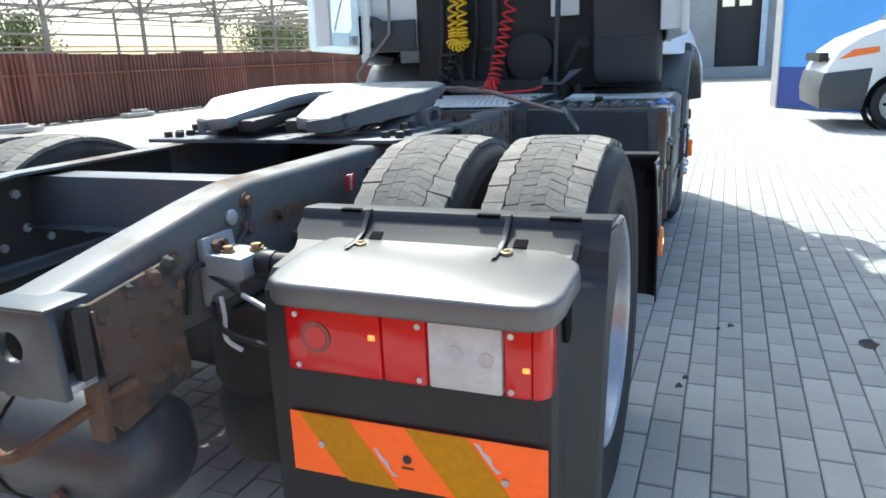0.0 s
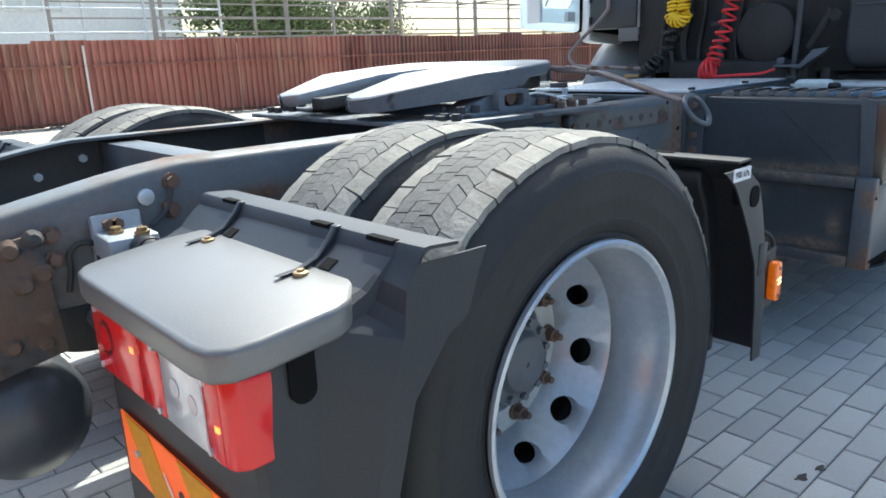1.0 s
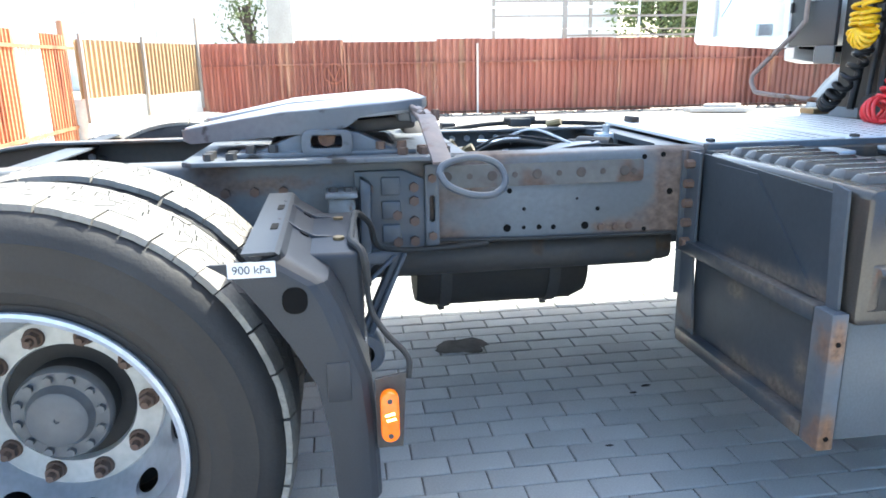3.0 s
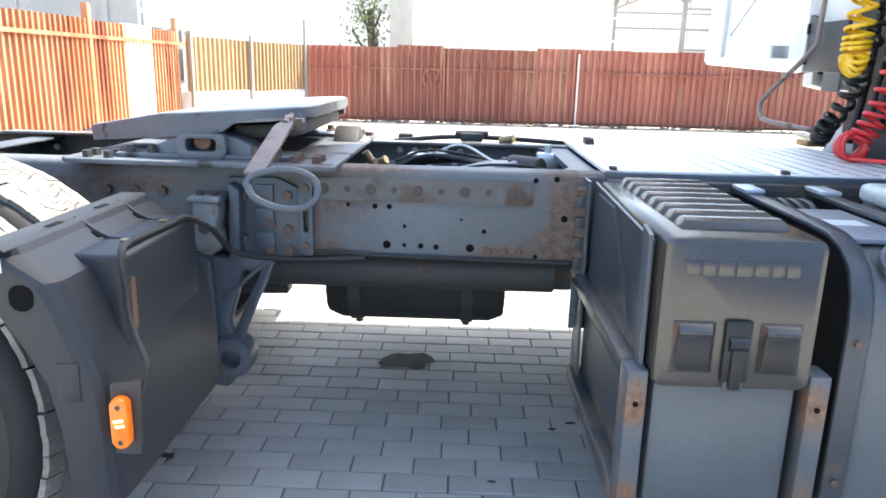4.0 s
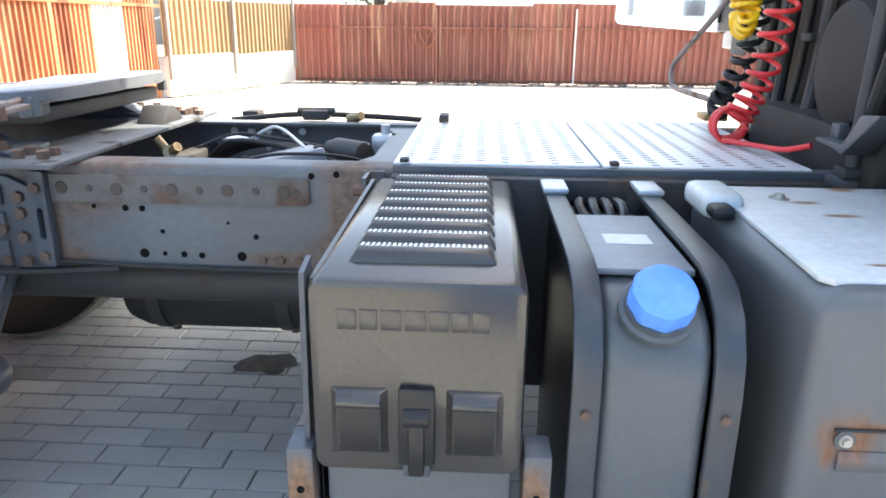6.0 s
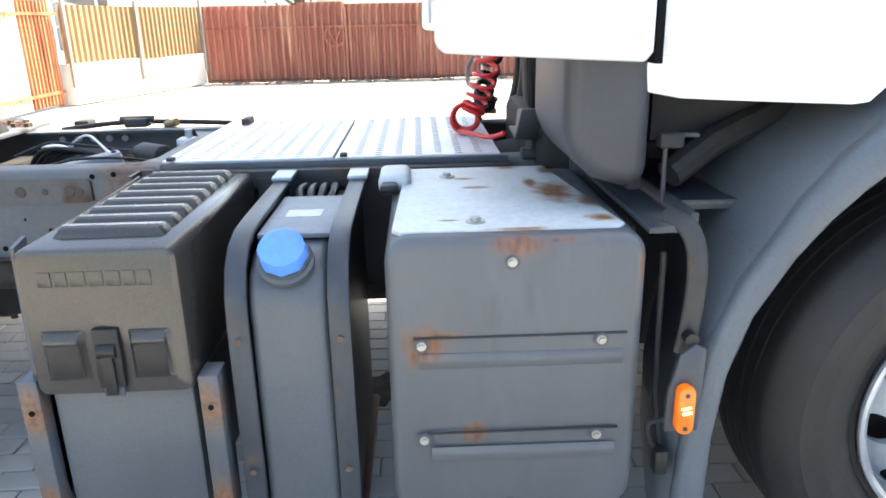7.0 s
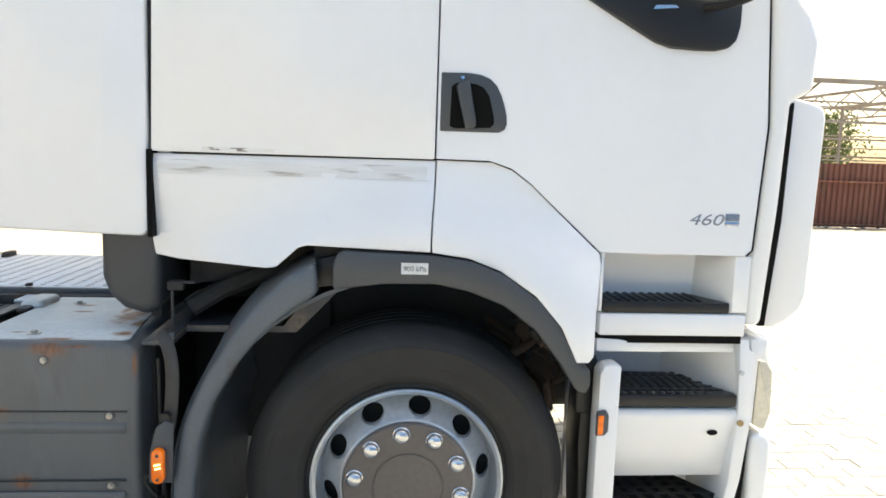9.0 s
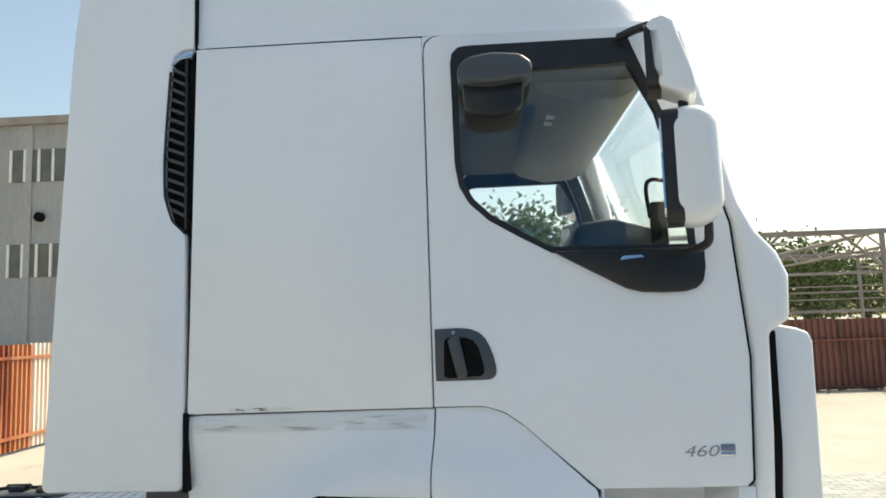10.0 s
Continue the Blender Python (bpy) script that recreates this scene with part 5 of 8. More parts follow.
part("lock_hook", box(0.33, 0.41, 0.795, 0.86, 1.062, 1.112, 0.008), fifth_side, handle)
part("link_bolt", rod((0.56, 0.884, 1.075), (0.56, 0.884, 1.105), 0.012, 6), rusty_bolt, handle)

# -- what lies between the rails
valve_grey = surface("valve_grey", (0.30, 0.33, 0.35), (0.24, 0.26, 0.28), rough=0.5, metal=0.2, patch=9.0)
b = box(-0.10, 0.09, -0.11, 0.11, -0.03, 0.02, 0.010, turn=pose(0.12, 1.38, 0.915, 9, -6, 24))
vb = part("valve_box", b, valve_grey, truck, "grey valve box lying askew between the rails")
for k in range(4):
    part("box_screw", rod(pose(0.12, 1.38, 0.915, 9, -6, 24) @ Vector((-0.08 + 0.15 * (k % 2), -0.09 + 0.18 * (k // 2), 0.018)), pose(0.12, 1.38, 0.915, 9, -6, 24) @ Vector((-0.08 + 0.15 * (k % 2), -0.09 + 0.18 * (k // 2), 0.026)), 0.008, 8), dark_steel, vb)
b = rod((0.03, 1.02, 0.915), (0.10, 1.05, 0.93), 0.020, 12)
b = rod((0.06, 1.03, 0.92), (0.07, 1.00, 0.965), 0.013, 10, bm=b)
b = rod((0.085, 1.045, 0.925), (0.10, 1.075, 0.945), 0.016, 6, bm=b)
part("valve", b, brass, truck, "brass air valve")
b = rod((-0.06, 1.50, 0.915), (0.02, 1.60, 0.915), 0.040, 18, bevel=0.006)
b = rod((-0.08, 1.475, 0.915), (-0.055, 1.505, 0.915), 0.028, 14, bm=b)
part("solenoid", b, dark_steel, truck, "dark round solenoid")
b = box(-0.17, -0.11, 1.60, 1.68, 0.90, 0.955, 0.008)
b = rod((-0.14, 1.64, 0.955), (-0.14, 1.64, 0.985), 0.014, 8, bm=b)
part("clamp", b, galvanised, truck, "bright clamp on the cross member")
b = rod((-0.20, 1.20, 0.93), (-0.02, 1.27, 0.955), 0.006, 8)
part("link_rod", b, galvanised, truck)
part("lever", prism([(-0.16, 1.14), (-0.10, 1.13), (-0.03, 1.24), (-0.05, 1.27), (-0.13, 1.19)], "z", 0.935, 0.943, 0.002), galvanised, truck)
for k, pts in enumerate((((0.02, 1.10, 0.93), (-0.02, 1.20, 0.965), (0.0, 1.32, 0.96), (-0.04, 1.46, 0.93)), ((0.20, 1.30, 0.93), (0.24, 1.42, 0.955), (0.20, 1.56, 0.945), (0.10, 1.66, 0.90)), ((-0.12, 1.22, 0.94), (-0.05, 1.32, 0.985), (0.05, 1.42, 0.95), (0.16, 1.52, 0.90)))):
    part("thin_cable", tube(smooth_path(pts, 6), 0.0045, 7), label_white if k == 2 else grimy_shade_black, truck)
# fittings on the far rail
for y in (0.91, 0.96):
    part("rail_nut", rod((-0.365, y, TOP), (-0.365, y, TOP + 0.030), 0.017, 6), rusty_bolt, left_rail)
for k in range(5):
    part("rail_bolt", rod((2 * XC - RAIL + 0.008, 1.08 + 0.06 * k, 0.925), (2 * XC - RAIL + 0.020, 1.08 + 0.06 * k, 0.925), 0.013, 6), galvanised, left_rail)
b = box(-0.44, -0.37, 1.32, 1.41, TOP, TOP + 0.035, 0.008)
b = rod((-0.40, 1.30, TOP + 0.03), (-0.40, 1.43, TOP + 0.03), 0.013, 10, bm=b)
part("hose_clip", b, dark_steel, left_rail, "dark hose clip")
part("hose_clip", rod((-0.39, 1.48, TOP + 0.006), (-0.36, 1.53, TOP + 0.02), 0.016, 10), brass, left_rail)
part("hose_clip", box(-0.60, -0.52, 1.06, 1.12, TOP - 0.02, TOP + 0.012, 0.006), dark_steel, left_rail)
part("rail_pipe", tube(smooth_path([(-0.44, 1.05, TOP - 0.01), (-0.45, 1.3, TOP + 0.012), (-0.45, 1.6, TOP + 0.006), (-0.46, 2.0, TOP - 0.02)], 6), 0.010, 8), grimy_shade_black, left_rail)
for k in range(5):
    part("air_hose", tube(smooth_path([(-0.25 + 0.03 * k, 1.05, 0.84), (-0.2 + 0.05 * k, 1.2, 0.90 + 0.012 * k), (-0.1 + 0.03 * k, 1.42, 0.92), (-0.2 + 0.09 * k, 1.62, 0.86)], 6), 0.008, 8), grimy_shade_black, truck)
part("prop_shaft", rod((XC, 0.2, 0.60), (XC, 3.2, 0.72), 0.06, 18), dark_steel, truck)
b = lathe([(0.0, 0.86), (0.13, 0.87), (0.15, 0.92), (0.15, 1.44), (0.13, 1.49), (0.0, 1.50)], (0.0, 0, 0.51), "y", 32)
low_tank = part("air_tank", b, grimy_shade_black, truck, "black air tank hung under the frame")
for y in (0.97, 1.36):
    part("tank_strap", lathe([(0.152, y - 0.02), (0.157, y - 0.02), (0.157, y + 0.02), (0.152, y + 0.02)], (0, 0, 0.51), "y", 32, closed=True), dark_steel, low_tank)
    part("strap_bolt", rod((0.0, y, 0.335), (0.0, y, 0.36), 0.014, 6), dark_steel, low_tank)
b = box(-0.30, 0.36, 0.45, 1.70, 0.58, 0.69, 0.03)
part("under_pipe", rod((0.33, 0.2, 0.635), (0.33, 1.62, 0.635), 0.062, 20), dark_steel, truck, "dark grey pipe under the frame")
part("under_tray", b, dark_steel, truck)
part("gearbox", lathe([(0.0, 2.3), (0.16, 2.32), (0.2, 2.6), (0.26, 3.0), (0.34, 3.4), (0.34, 4.6), (0.0, 4.6)], (XC, 0, 0.72), "y", 20), grimy_shade_black, truck)

post = part("perforated_post", prism(rounded(2.265, 2.41, 0.55, 0.957, 0.008), "x", RAIL + 0.012, RAIL + 0.022), brown_plate, truck, "rusty brown perforated post on the rail")
for k in range(7):
    part("post_hole", rod((RAIL + 0.021, 2.34 + 0.025 * (-1) ** k, 0.60 + 0.05 * k), (RAIL + 0.0228, 2.34 + 0.025 * (-1) ** k, 0.60 + 0.05 * k), 0.007, 8), seam_black, post)
# suspension bracket ahead of the rear wheel
b = prism([(0.66, 0.695), (0.66, 0.93), (0.80, 0.93), (0.865, 0.90), (0.865, 0.70)], "x", RAIL + 0.002, RAIL + 0.022, 0.004)
sus = part("suspension_bracket", b, chassis_paint, truck, "cast grey suspension bracket with rusty bolts")
for y, z in ((0.83, 0.88), (0.83, 0.84), (0.83, 0.78), (0.83, 0.72), (0.78, 0.72), (0.78, 0.80), (0.70, 0.88), (0.70, 0.75)):
    part("bracket_bolt", rod((RAIL + 0.02, y, z), (RAIL + 0.037, y, z), 0.015, 6), rusty_bolt, sus)
part("bracket_post", prism(rounded(0.862, 0.902, 0.705, 0.945, 0.008), "x", RAIL + 0.006, RAIL + 0.034, 0.004, 2, holes=[rounded(0.874, 0.890, 0.775, 0.855, 0.0078)]), chassis_paint, sus, "upright post with a long slot")
part("post_bolt", rod((RAIL + 0.033, 0.882, 0.735), (RAIL + 0.045, 0.882, 0.735), 0.013, 6), rusty_bolt, sus)
part("post_bolt", rod((RAIL + 0.033, 0.882, 0.905), (RAIL + 0.045, 0.882, 0.905), 0.013, 6), rusty_bolt, sus)
part("bracket_web", prism([(0.668, 0.70), (0.70, 0.70), (0.705, 0.90), (0.675, 0.92)], "x", RAIL + 0.02, RAIL + 0.075, 0.006), chassis_paint, sus, "upright web of the bracket")
b = prism([(0.55, 0.70), (0.80, 0.70), (0.67, 0.42), (0.70, 0.36), (0.64, 0.29), (0.58, 0.30), (0.57, 0.50)], "x", RAIL + 0.01, RAIL + 0.06, 0.01, holes=[[(0.70, 0.66), (0.75, 0.66), (0.665, 0.47), (0.655, 0.5)]])
part("hanger", b, chassis_paint, sus, "cast triangular suspension hanger")
part("hanger_bush", rod((RAIL - 0.02, 0.605, 0.375), (RAIL + 0.10, 0.605, 0.375), 0.036, 20, bevel=0.006), rivet_brown, sus)
part("hanger_eye", lathe([(0.030, -0.005), (0.058, 0.0), (0.062, 0.012), (0.062, 0.075), (0.058, 0.085), (0.030, 0.088)], (RAIL + 0.01, 0.665, 0.40), "x", 28, closed=True), chassis_paint, sus, "cast bearing eye")
part("hanger_rib", prism([(0.60, 0.70), (0.615, 0.70), (0.63, 0.42), (0.60, 0.38)], "x", RAIL + 0.058, RAIL + 0.085, 0.006), chassis_paint, sus)
part("hanger_rib", prism([(0.79, 0.70), (0.80, 0.695), (0.685, 0.43), (0.67, 0.44)], "x", RAIL + 0.058, RAIL + 0.08, 0.004), chassis_paint, sus)
part("hanger_rib", prism([(0.76, 0.69), (0.775, 0.69), (0.64, 0.56), (0.63, 0.57)], "x", RAIL + 0.058, RAIL + 0.072, 0.004), chassis_paint, sus)
for y0, z0 in ((0.735, 0.86), (0.735, 0.72), (0.735, 0.79)):
    part("bracket_lug", box(RAIL + 0.02, RAIL + 0.034, y0, y0 + 0.055, z0, z0 + 0.052, 0.004), chassis_paint, sus)
part("hanger_bush", rod((RAIL + 0.055, 0.60, 0.59), (RAIL + 0.066, 0.60, 0.59), 0.012, 14), seam_black, sus)
valve_alloy = surface("valve_alloy", (0.22, 0.23, 0.235), (0.13, 0.132, 0.13), rough=0.55, metal=0.3, patch=16.0, bump=0.3, wear=(0.16, 0.11, 0.08), wear_at=0.62, wear_scale=18.0)
b = prism([(0.585, 0.875), (0.655, 0.875), (0.66, 0.85), (0.648, 0.80), (0.662, 0.745), (0.63, 0.715), (0.595, 0.72), (0.58, 0.78)], "x", RAIL + 0.02, RAIL + 0.115, 0.010, 2)
b = box(RAIL + 0.02, RAIL + 0.13, 0.578, 0.665, 0.872, 0.887, 0.004, bm=b)
valve_ob = part("height_valve", b, valve_alloy, truck, "pale cast alloy levelling valve")
for y in (0.60, 0.642):
    part("valve_bolt", rod((RAIL + 0.09, y, 0.886), (RAIL + 0.09, y, 0.898), 0.013, 6), dark_steel, valve_ob)
part("valve_port", rod((RAIL + 0.112, 0.62, 0.80), (RAIL + 0.128, 0.62, 0.80), 0.017, 14), dark_steel, valve_ob)
part("cable", tube(smooth_path([(1.135, 0.664, 0.80), (1.13, 0.655, 0.868), (1.06, 0.635, 0.876), (0.95, 0.64, 0.876), (0.86, 0.645, 0.876), (0.78, 0.655, 0.875), (0.71, 0.69, 0.83), (0.60, 0.72, 0.74), (0.50, 0.86, 0.70), (0.46, 1.05, 0.70)], 8), 0.008, 8), grimy_shade_black, truck)
part("cable", tube(smooth_path([(0.46, 0.9, 0.715), (0.455, 1.2, 0.705), (0.455, 1.65, 0.70)], 6), 0.006, 8), grimy_shade_black, truck)

# -- rear mudguard, tail lamp and marker plate
def moulding(back, front, ledge, x0, x1, radius, turn=1):
    """Back wall, rounded corner, side and top ledge as one moulded shell; turn=-1 faces forwards."""
    own = bmesh.new()
    rows = []
    for z, y in back:
        f = np.interp(z, [p[0] for p in front], [p[1] for p in front])
        r = min(radius, (f - y) * 0.7)
        line = [(x0, y), ((x0 + x1) / 2, y), (x1 - 0.052 - r * 0.2, y)]
        line += [(x1 - r + r * math.sin(radians(a)), y + r - r * math.cos(radians(a))) for a in (15, 35, 55, 75, 90)]
        line += [(x1, (y + r + f) / 2), (x1, f)]
        rows.append([own.verts.new((u, v * turn, z)) for u, v in line])
    for p, q in zip(rows, rows[1:]):
        for i in range(len(p) - 1):
            own.faces.new((p[i], p[i + 1], q[i + 1], q[i]))
    last = [rows[-1][i] for i in range(8)]
    for y, z in ledge:
        line = [own.verts.new((v.co.x, y * turn, z)) for v in last]
        for i in range(7):
            own.faces.new((last[i], last[i + 1], line[i + 1], line[i]))
        last = line
    bmesh.ops.recalc_face_normals(own, faces=own.faces)
    bmesh.ops.solidify(own, geom=list(own.faces), thickness=0.005)
    return own


def guard_rear():
    """Back wall, crisp corner beside the lamp, flared side and the folded top panel, as one shell."""
    back = ((0.20, -0.72), (0.45, -0.72), (0.70, -0.72), (0.80, -0.712), (0.836, -0.68), (0.848, -0.58), (0.858, -0.545), (0.874, -0.520), (0.893, -0.496))
    front = ((0.20, -0.60), (0.45, -0.585), (0.62, -0.55), (0.73, -0.50), (0.82, -0.43), (0.893, -0.365))
    own = bmesh.new()
    rows = []
    for z, y in back:
        f = float(np.interp(z, [p[0] for p in front], [p[1] for p in front]))
        crease = max(-0.60 + 0.229 * (z - 0.5), y + 0.005)
        d = crease - y
        f = max(f, crease + 0.02)
        inner = 0.64 - 0.04 * min(1.0, max(0.0, (z - 0.84) / 0.03))
        line = [(inner, y), (0.92, y), (1.182, y), (1.200, y + 0.05 * d), (1.209, y + 0.16 * d), (1.213, y + 0.52 * d), (1.262, crease), (1.266, (crease + f) / 2), (1.268, f)]
        fall = float(np.interp(z, [0.70, 0.80, 0.836, 0.848, 0.858, 0.874, 0.893], [0, 0.02, 0.042, 0.045, 0.033, 0.014, 0]))
        rows.append([own.verts.new((a, b, z - fall * (0, 0, 0, 0, 0.15, 0.5, 1, 1, 1)[k])) for k, (a, b) in enumerate(line)])
    for p, q in zip(rows, rows[1:]):
        for i in range(len(p) - 1):
            own.faces.new((p[i], p[i + 1], q[i + 1], q[i]))
    last = rows[-1][:7]
    for dy, z in ((0.006, 0.906), (0.012, 0.913), (0.020, 0.914), (0.075, 0.910)):
        line = [own.verts.new((v.co.x, rows[-1][k].co.y + dy, z)) for k, v in enumerate(last)]
        for i in range(6):
            own.faces.new((last[i], last[i + 1], line[i + 1], line[i]))
        last = line
    bmesh.ops.recalc_face_normals(own, faces=own.faces)
    bmesh.ops.solidify(own, geom=list(own.faces), thickness=0.005)
    return own


guard, guard_left = both("mudguard", guard_rear, guard_plastic, label="dark grey plastic rear mudguard", smooth=16)


lens_faint = surface("lens_faint", (0.58, 0.60, 0.60), rough=0.2, bump=0.0)
lens_pink = surface("lens_pink", (0.60, 0.53, 0.52), rough=0.2, bump=0.0)


def guard_details(g, flip):
    fix = mirrored if flip else (lambda bm: bm)
    hood = [(0.668, -0.715), (0.676, -0.748), (0.70, -0.766), (0.74, -0.771), (1.15, -0.776), (1.19, -0.770), (1.213, -0.748), (1.222, -0.71), (1.226, -0.60), (1.218, -0.575), (1.165, -0.528), (0.715, -0.524), (0.69, -0.535), (0.668, -0.60)]
    b = prism(hood, "z", 0.790, 0.836, 0.009, 3)
    for v in b.verts:
        v.co.z += 0.12 * (v.co.y + 0.77) - 0.012 * max(0, (v.co.x - 1.1) * 2)
    part("lamp_hood", fix(b), cap_plastic, g, "light grey hood over the tail lamp")
    for x in (0.76, 1.065):
        r = prism([(-0.478, 0.9165), (-0.49, 0.9165), (-0.503, 0.899), (-0.527, 0.8755), (-0.56, 0.8645), (-0.60, 0.861), (-0.565, 0.852), (-0.50, 0.885)], "x", x - 0.006, x + 0.006, 0.002)
        part("clip_rib", fix(r), guard_plastic, g)
        part("slot", fix(prism([(-0.536, 0.8625), (-0.518, 0.874), (-0.5186, 0.8768), (-0.537, 0.8655)], "x", x + 0.020, x + 0.046)), seam_black, g)
        part("slot", fix(box(x - 0.066, x - 0.020, -0.490, -0.476, 0.9085, 0.9150)), seam_black, g)
        s = rod((x + 0.016, -0.565, 0.856), (x + 0.016, -0.565, 0.8645), 0.012, 16, bevel=0.002)
        s = rod((x + 0.016, -0.565, 0.8635), (x + 0.016, -0.565, 0.868), 0.006, 6, bm=s)
        part("hood_screw", fix(s), brass, g, "brass-coloured screw")
    part("slot", fix(box(1.145, 1.205, -0.490, -0.476, 0.9085, 0.9150)), seam_black, g)
    lamp = part("tail_lamp", fix(box(0.705, 1.20, -0.735, -0.70, 0.66, 0.80, 0.012)), black_plastic, g, "long tail lamp with red and white lenses")
    z0, z1 = 0.664, 0.790
    for x0, x1, mat, lab in ((0.71, 0.905, lens_red, "red tail lens"), (0.907, 0.992, lens_deep, "deep red brake lens"), (0.994, 1.128, lens_white, "white reversing lens"), (1.130, 1.178, lens_red, "red indicator lens")):
        ln = part("lens", fix(box(x0, x1, -0.757, -0.733, z0, z1, 0.007)), mat, lamp, lab)
    part("lens", fix(prism([(1.1785, -0.757), (1.195, -0.75), (1.205, -0.735), (1.205, -0.69), (1.1785, -0.69)], "z", z0, z1, 0.005)), lens_red, lamp)
    part("reflector", fix(rod((0.775, -0.756, 0.735), (0.775, -0.7595, 0.735), 0.030, 28)), lens_dark, lamp, "round dark red reflector")
    part("reflector", fix(rod((0.775, -0.759, 0.735), (0.775, -0.7605, 0.735), 0.022, 28)), lens_red, lamp)
    for x, z, s in ((0.888, 0.745, 0.007), (1.168, 0.718, 0.006)):
        part("lit_bulb", fix(box(x - s, x + s, -0.7585, -0.754, z - s * 0.8, z + s * 0.8, 0.002)), bulb_glow, lamp, "glowing bulb")
    for x, z in ((1.045, 0.735), (1.10, 0.728)):
        part("bulb", fix(rod((x, -0.7565, z), (x, -0.7585, z), 0.014, 16)), lens_faint if x < 1.05 else lens_pink, lamp)
    for x in (0.735, 0.978, 1.143):
        for z in (0.677, 0.776):
            part("lens_screw", fix(rod((x, -0.756, z), (x, -0.7605, z), 0.0055, 10)), galvanised, lamp)
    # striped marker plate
    sign = part("marker_plate", fix(box(0.682, 1.198, -0.7295, -0.7265, 0.432, 0.561, 0.001)), plate_orange_glow, g, "orange and yellow striped marker plate")
    for x, w in ((0.703, 0.108), (0.930, 0.121)):
        b = prism([(x, 0.5605), (x + w, 0.5605), (x + w + 0.10, 0.4285), (x + 0.10, 0.4285)], "y", -0.7312, -0.7294)
        part("stripe", fix(b), plate_yellow, sign)
    for x, z in ((0.862, 0.51), (1.065, 0.555)):
        part("torn_edge", fix(prism([(x, z), (x + 0.010, z - 0.002), (x + 0.018, z - 0.016), (x + 0.030, z - 0.024), (x + 0.034, z - 0.04), (x + 0.05, z - 0.052), (x + 0.040, z - 0.054), (x + 0.024, z - 0.034), (x + 0.014, z - 0.022)], "y", -0.7318, -0.7311)), label_white, sign)
    for x, z in ((0.752, 0.500), (1.122, 0.487)):
        part("rivet", fix(rod((x, -0.731, z), (x, -0.736, z), 0.007, 12)), galvanised, sign)
    part("stamp", fix(rod((0.932, -0.7313, 0.497), (0.932, -0.7322, 0.497), 0.009, 14)), print_dark, sign)
    part("stamp", fix(box(0.920, 0.944, -0.7322, -0.7313, 0.477, 0.481)), print_dark, sign)
    hole = prism(rounded(-0.019, 0.019, -0.048, 0.048, 0.0185, 6), "x", -0.012, 0.002)
    bmesh.ops.transform(hole, matrix=Matrix.Translation((1.2155, -0.656, 0.782)) @ Matrix.Rotation(radians(-4), 4, "Z"), verts=hole.verts)
    part("side_hole", fix(hole), seam_black, g, "oval dark hole in the side")


guard_details(guard, False)
guard_details(guard_left, True)


def guard_front():
    back = ((0.39, -0.672), (0.55, -0.668), (0.65, -0.66), (0.73, -0.635), (0.80, -0.612), (0.845, -0.588), (0.866, -0.556), (0.893, -0.515))
    front = ((0.39, -0.585), (0.59, -0.573), (0.66, -0.555), (0.76, -0.50), (0.86, -0.43), (0.905, -0.36))
    return moulding(back, front, ((-0.506, 0.906), (-0.498, 0.912), (-0.44, 0.911)), 0.66, 1.262, 0.05, -1)


front_guard, front_guard_left = both("front_mudguard", guard_front, guard_plastic, label="dark grey plastic mudguard ahead of the rear wheel", smooth=18)
part("guard_box", prism([(0.53, 0.868), (0.654, 0.868), (0.654, 0.36), (0.618, 0.36), (0.605, 0.60), (0.57, 0.76), (0.53, 0.83)], "x", 0.72, 1.128, 0.012, 3), guard_plastic, front_guard, "boxed front of the mudguard")
part("side_hole", prism(rounded(0.505, 0.550, 0.795, 0.845, 0.02, 6), "x", 1.22, 1.2640), seam_black, front_guard, "oval dark hole in the side")
part("side_pad", box(1.258, 1.2645, 0.575, 0.620, 0.615, 0.695, 0.003), guard_plastic, front_guard)
for x in (0.78, 0.98):
    part("slot", box(x + 0.05, x + 0.10, 0.476, 0.490, 0.906, 0.9135), seam_black, front_guard)
    part("slot", prism([(0.546, 0.871), (0.529, 0.8825), (0.5300, 0.8865), (0.5475, 0.8755)], "x", x - 0.005, x + 0.020), seam_black, front_guard)
    part("clip_rib", prism([(0.484, 0.9155), (0.503, 0.9085), (0.530, 0.888), (0.56, 0.8725), (0.60, 0.8695), (0.56, 0.86), (0.50, 0.89)], "x", x - 0.006, x + 0.006, 0.002), guard_plastic, front_guard)
    part("guard_screw", rod((x + 0.03, 0.61, 0.866), (x + 0.03, 0.61, 0.874), 0.012, 14), brass, front_guard)
part("guard_slot", prism(rounded(1.078, 1.101, 0.70, 0.815, 0.011), "y", 0.650, 0.6552), rusty, front_guard)
part("guard_slot", prism(ring_points(1.088, 0.66, 0.012, 14), "y", 0.645, 0.6562), galvanised, front_guard)
part("pressure_label", box(1.2622, 1.2632, 0.415, 0.498, 0.867, 0.896), label_white, front_guard, "white pressure label")
FACE_X = Matrix(((0, 0, 1, 0), (1, 0, 0, 0), (0, 1, 0, 0), (0, 0, 0, 1)))
writing("900 kPa", 0.021, Matrix.Translation((1.2637, 0.456, 0.881)) @ FACE_X, print_dark, front_guard, "label_print")


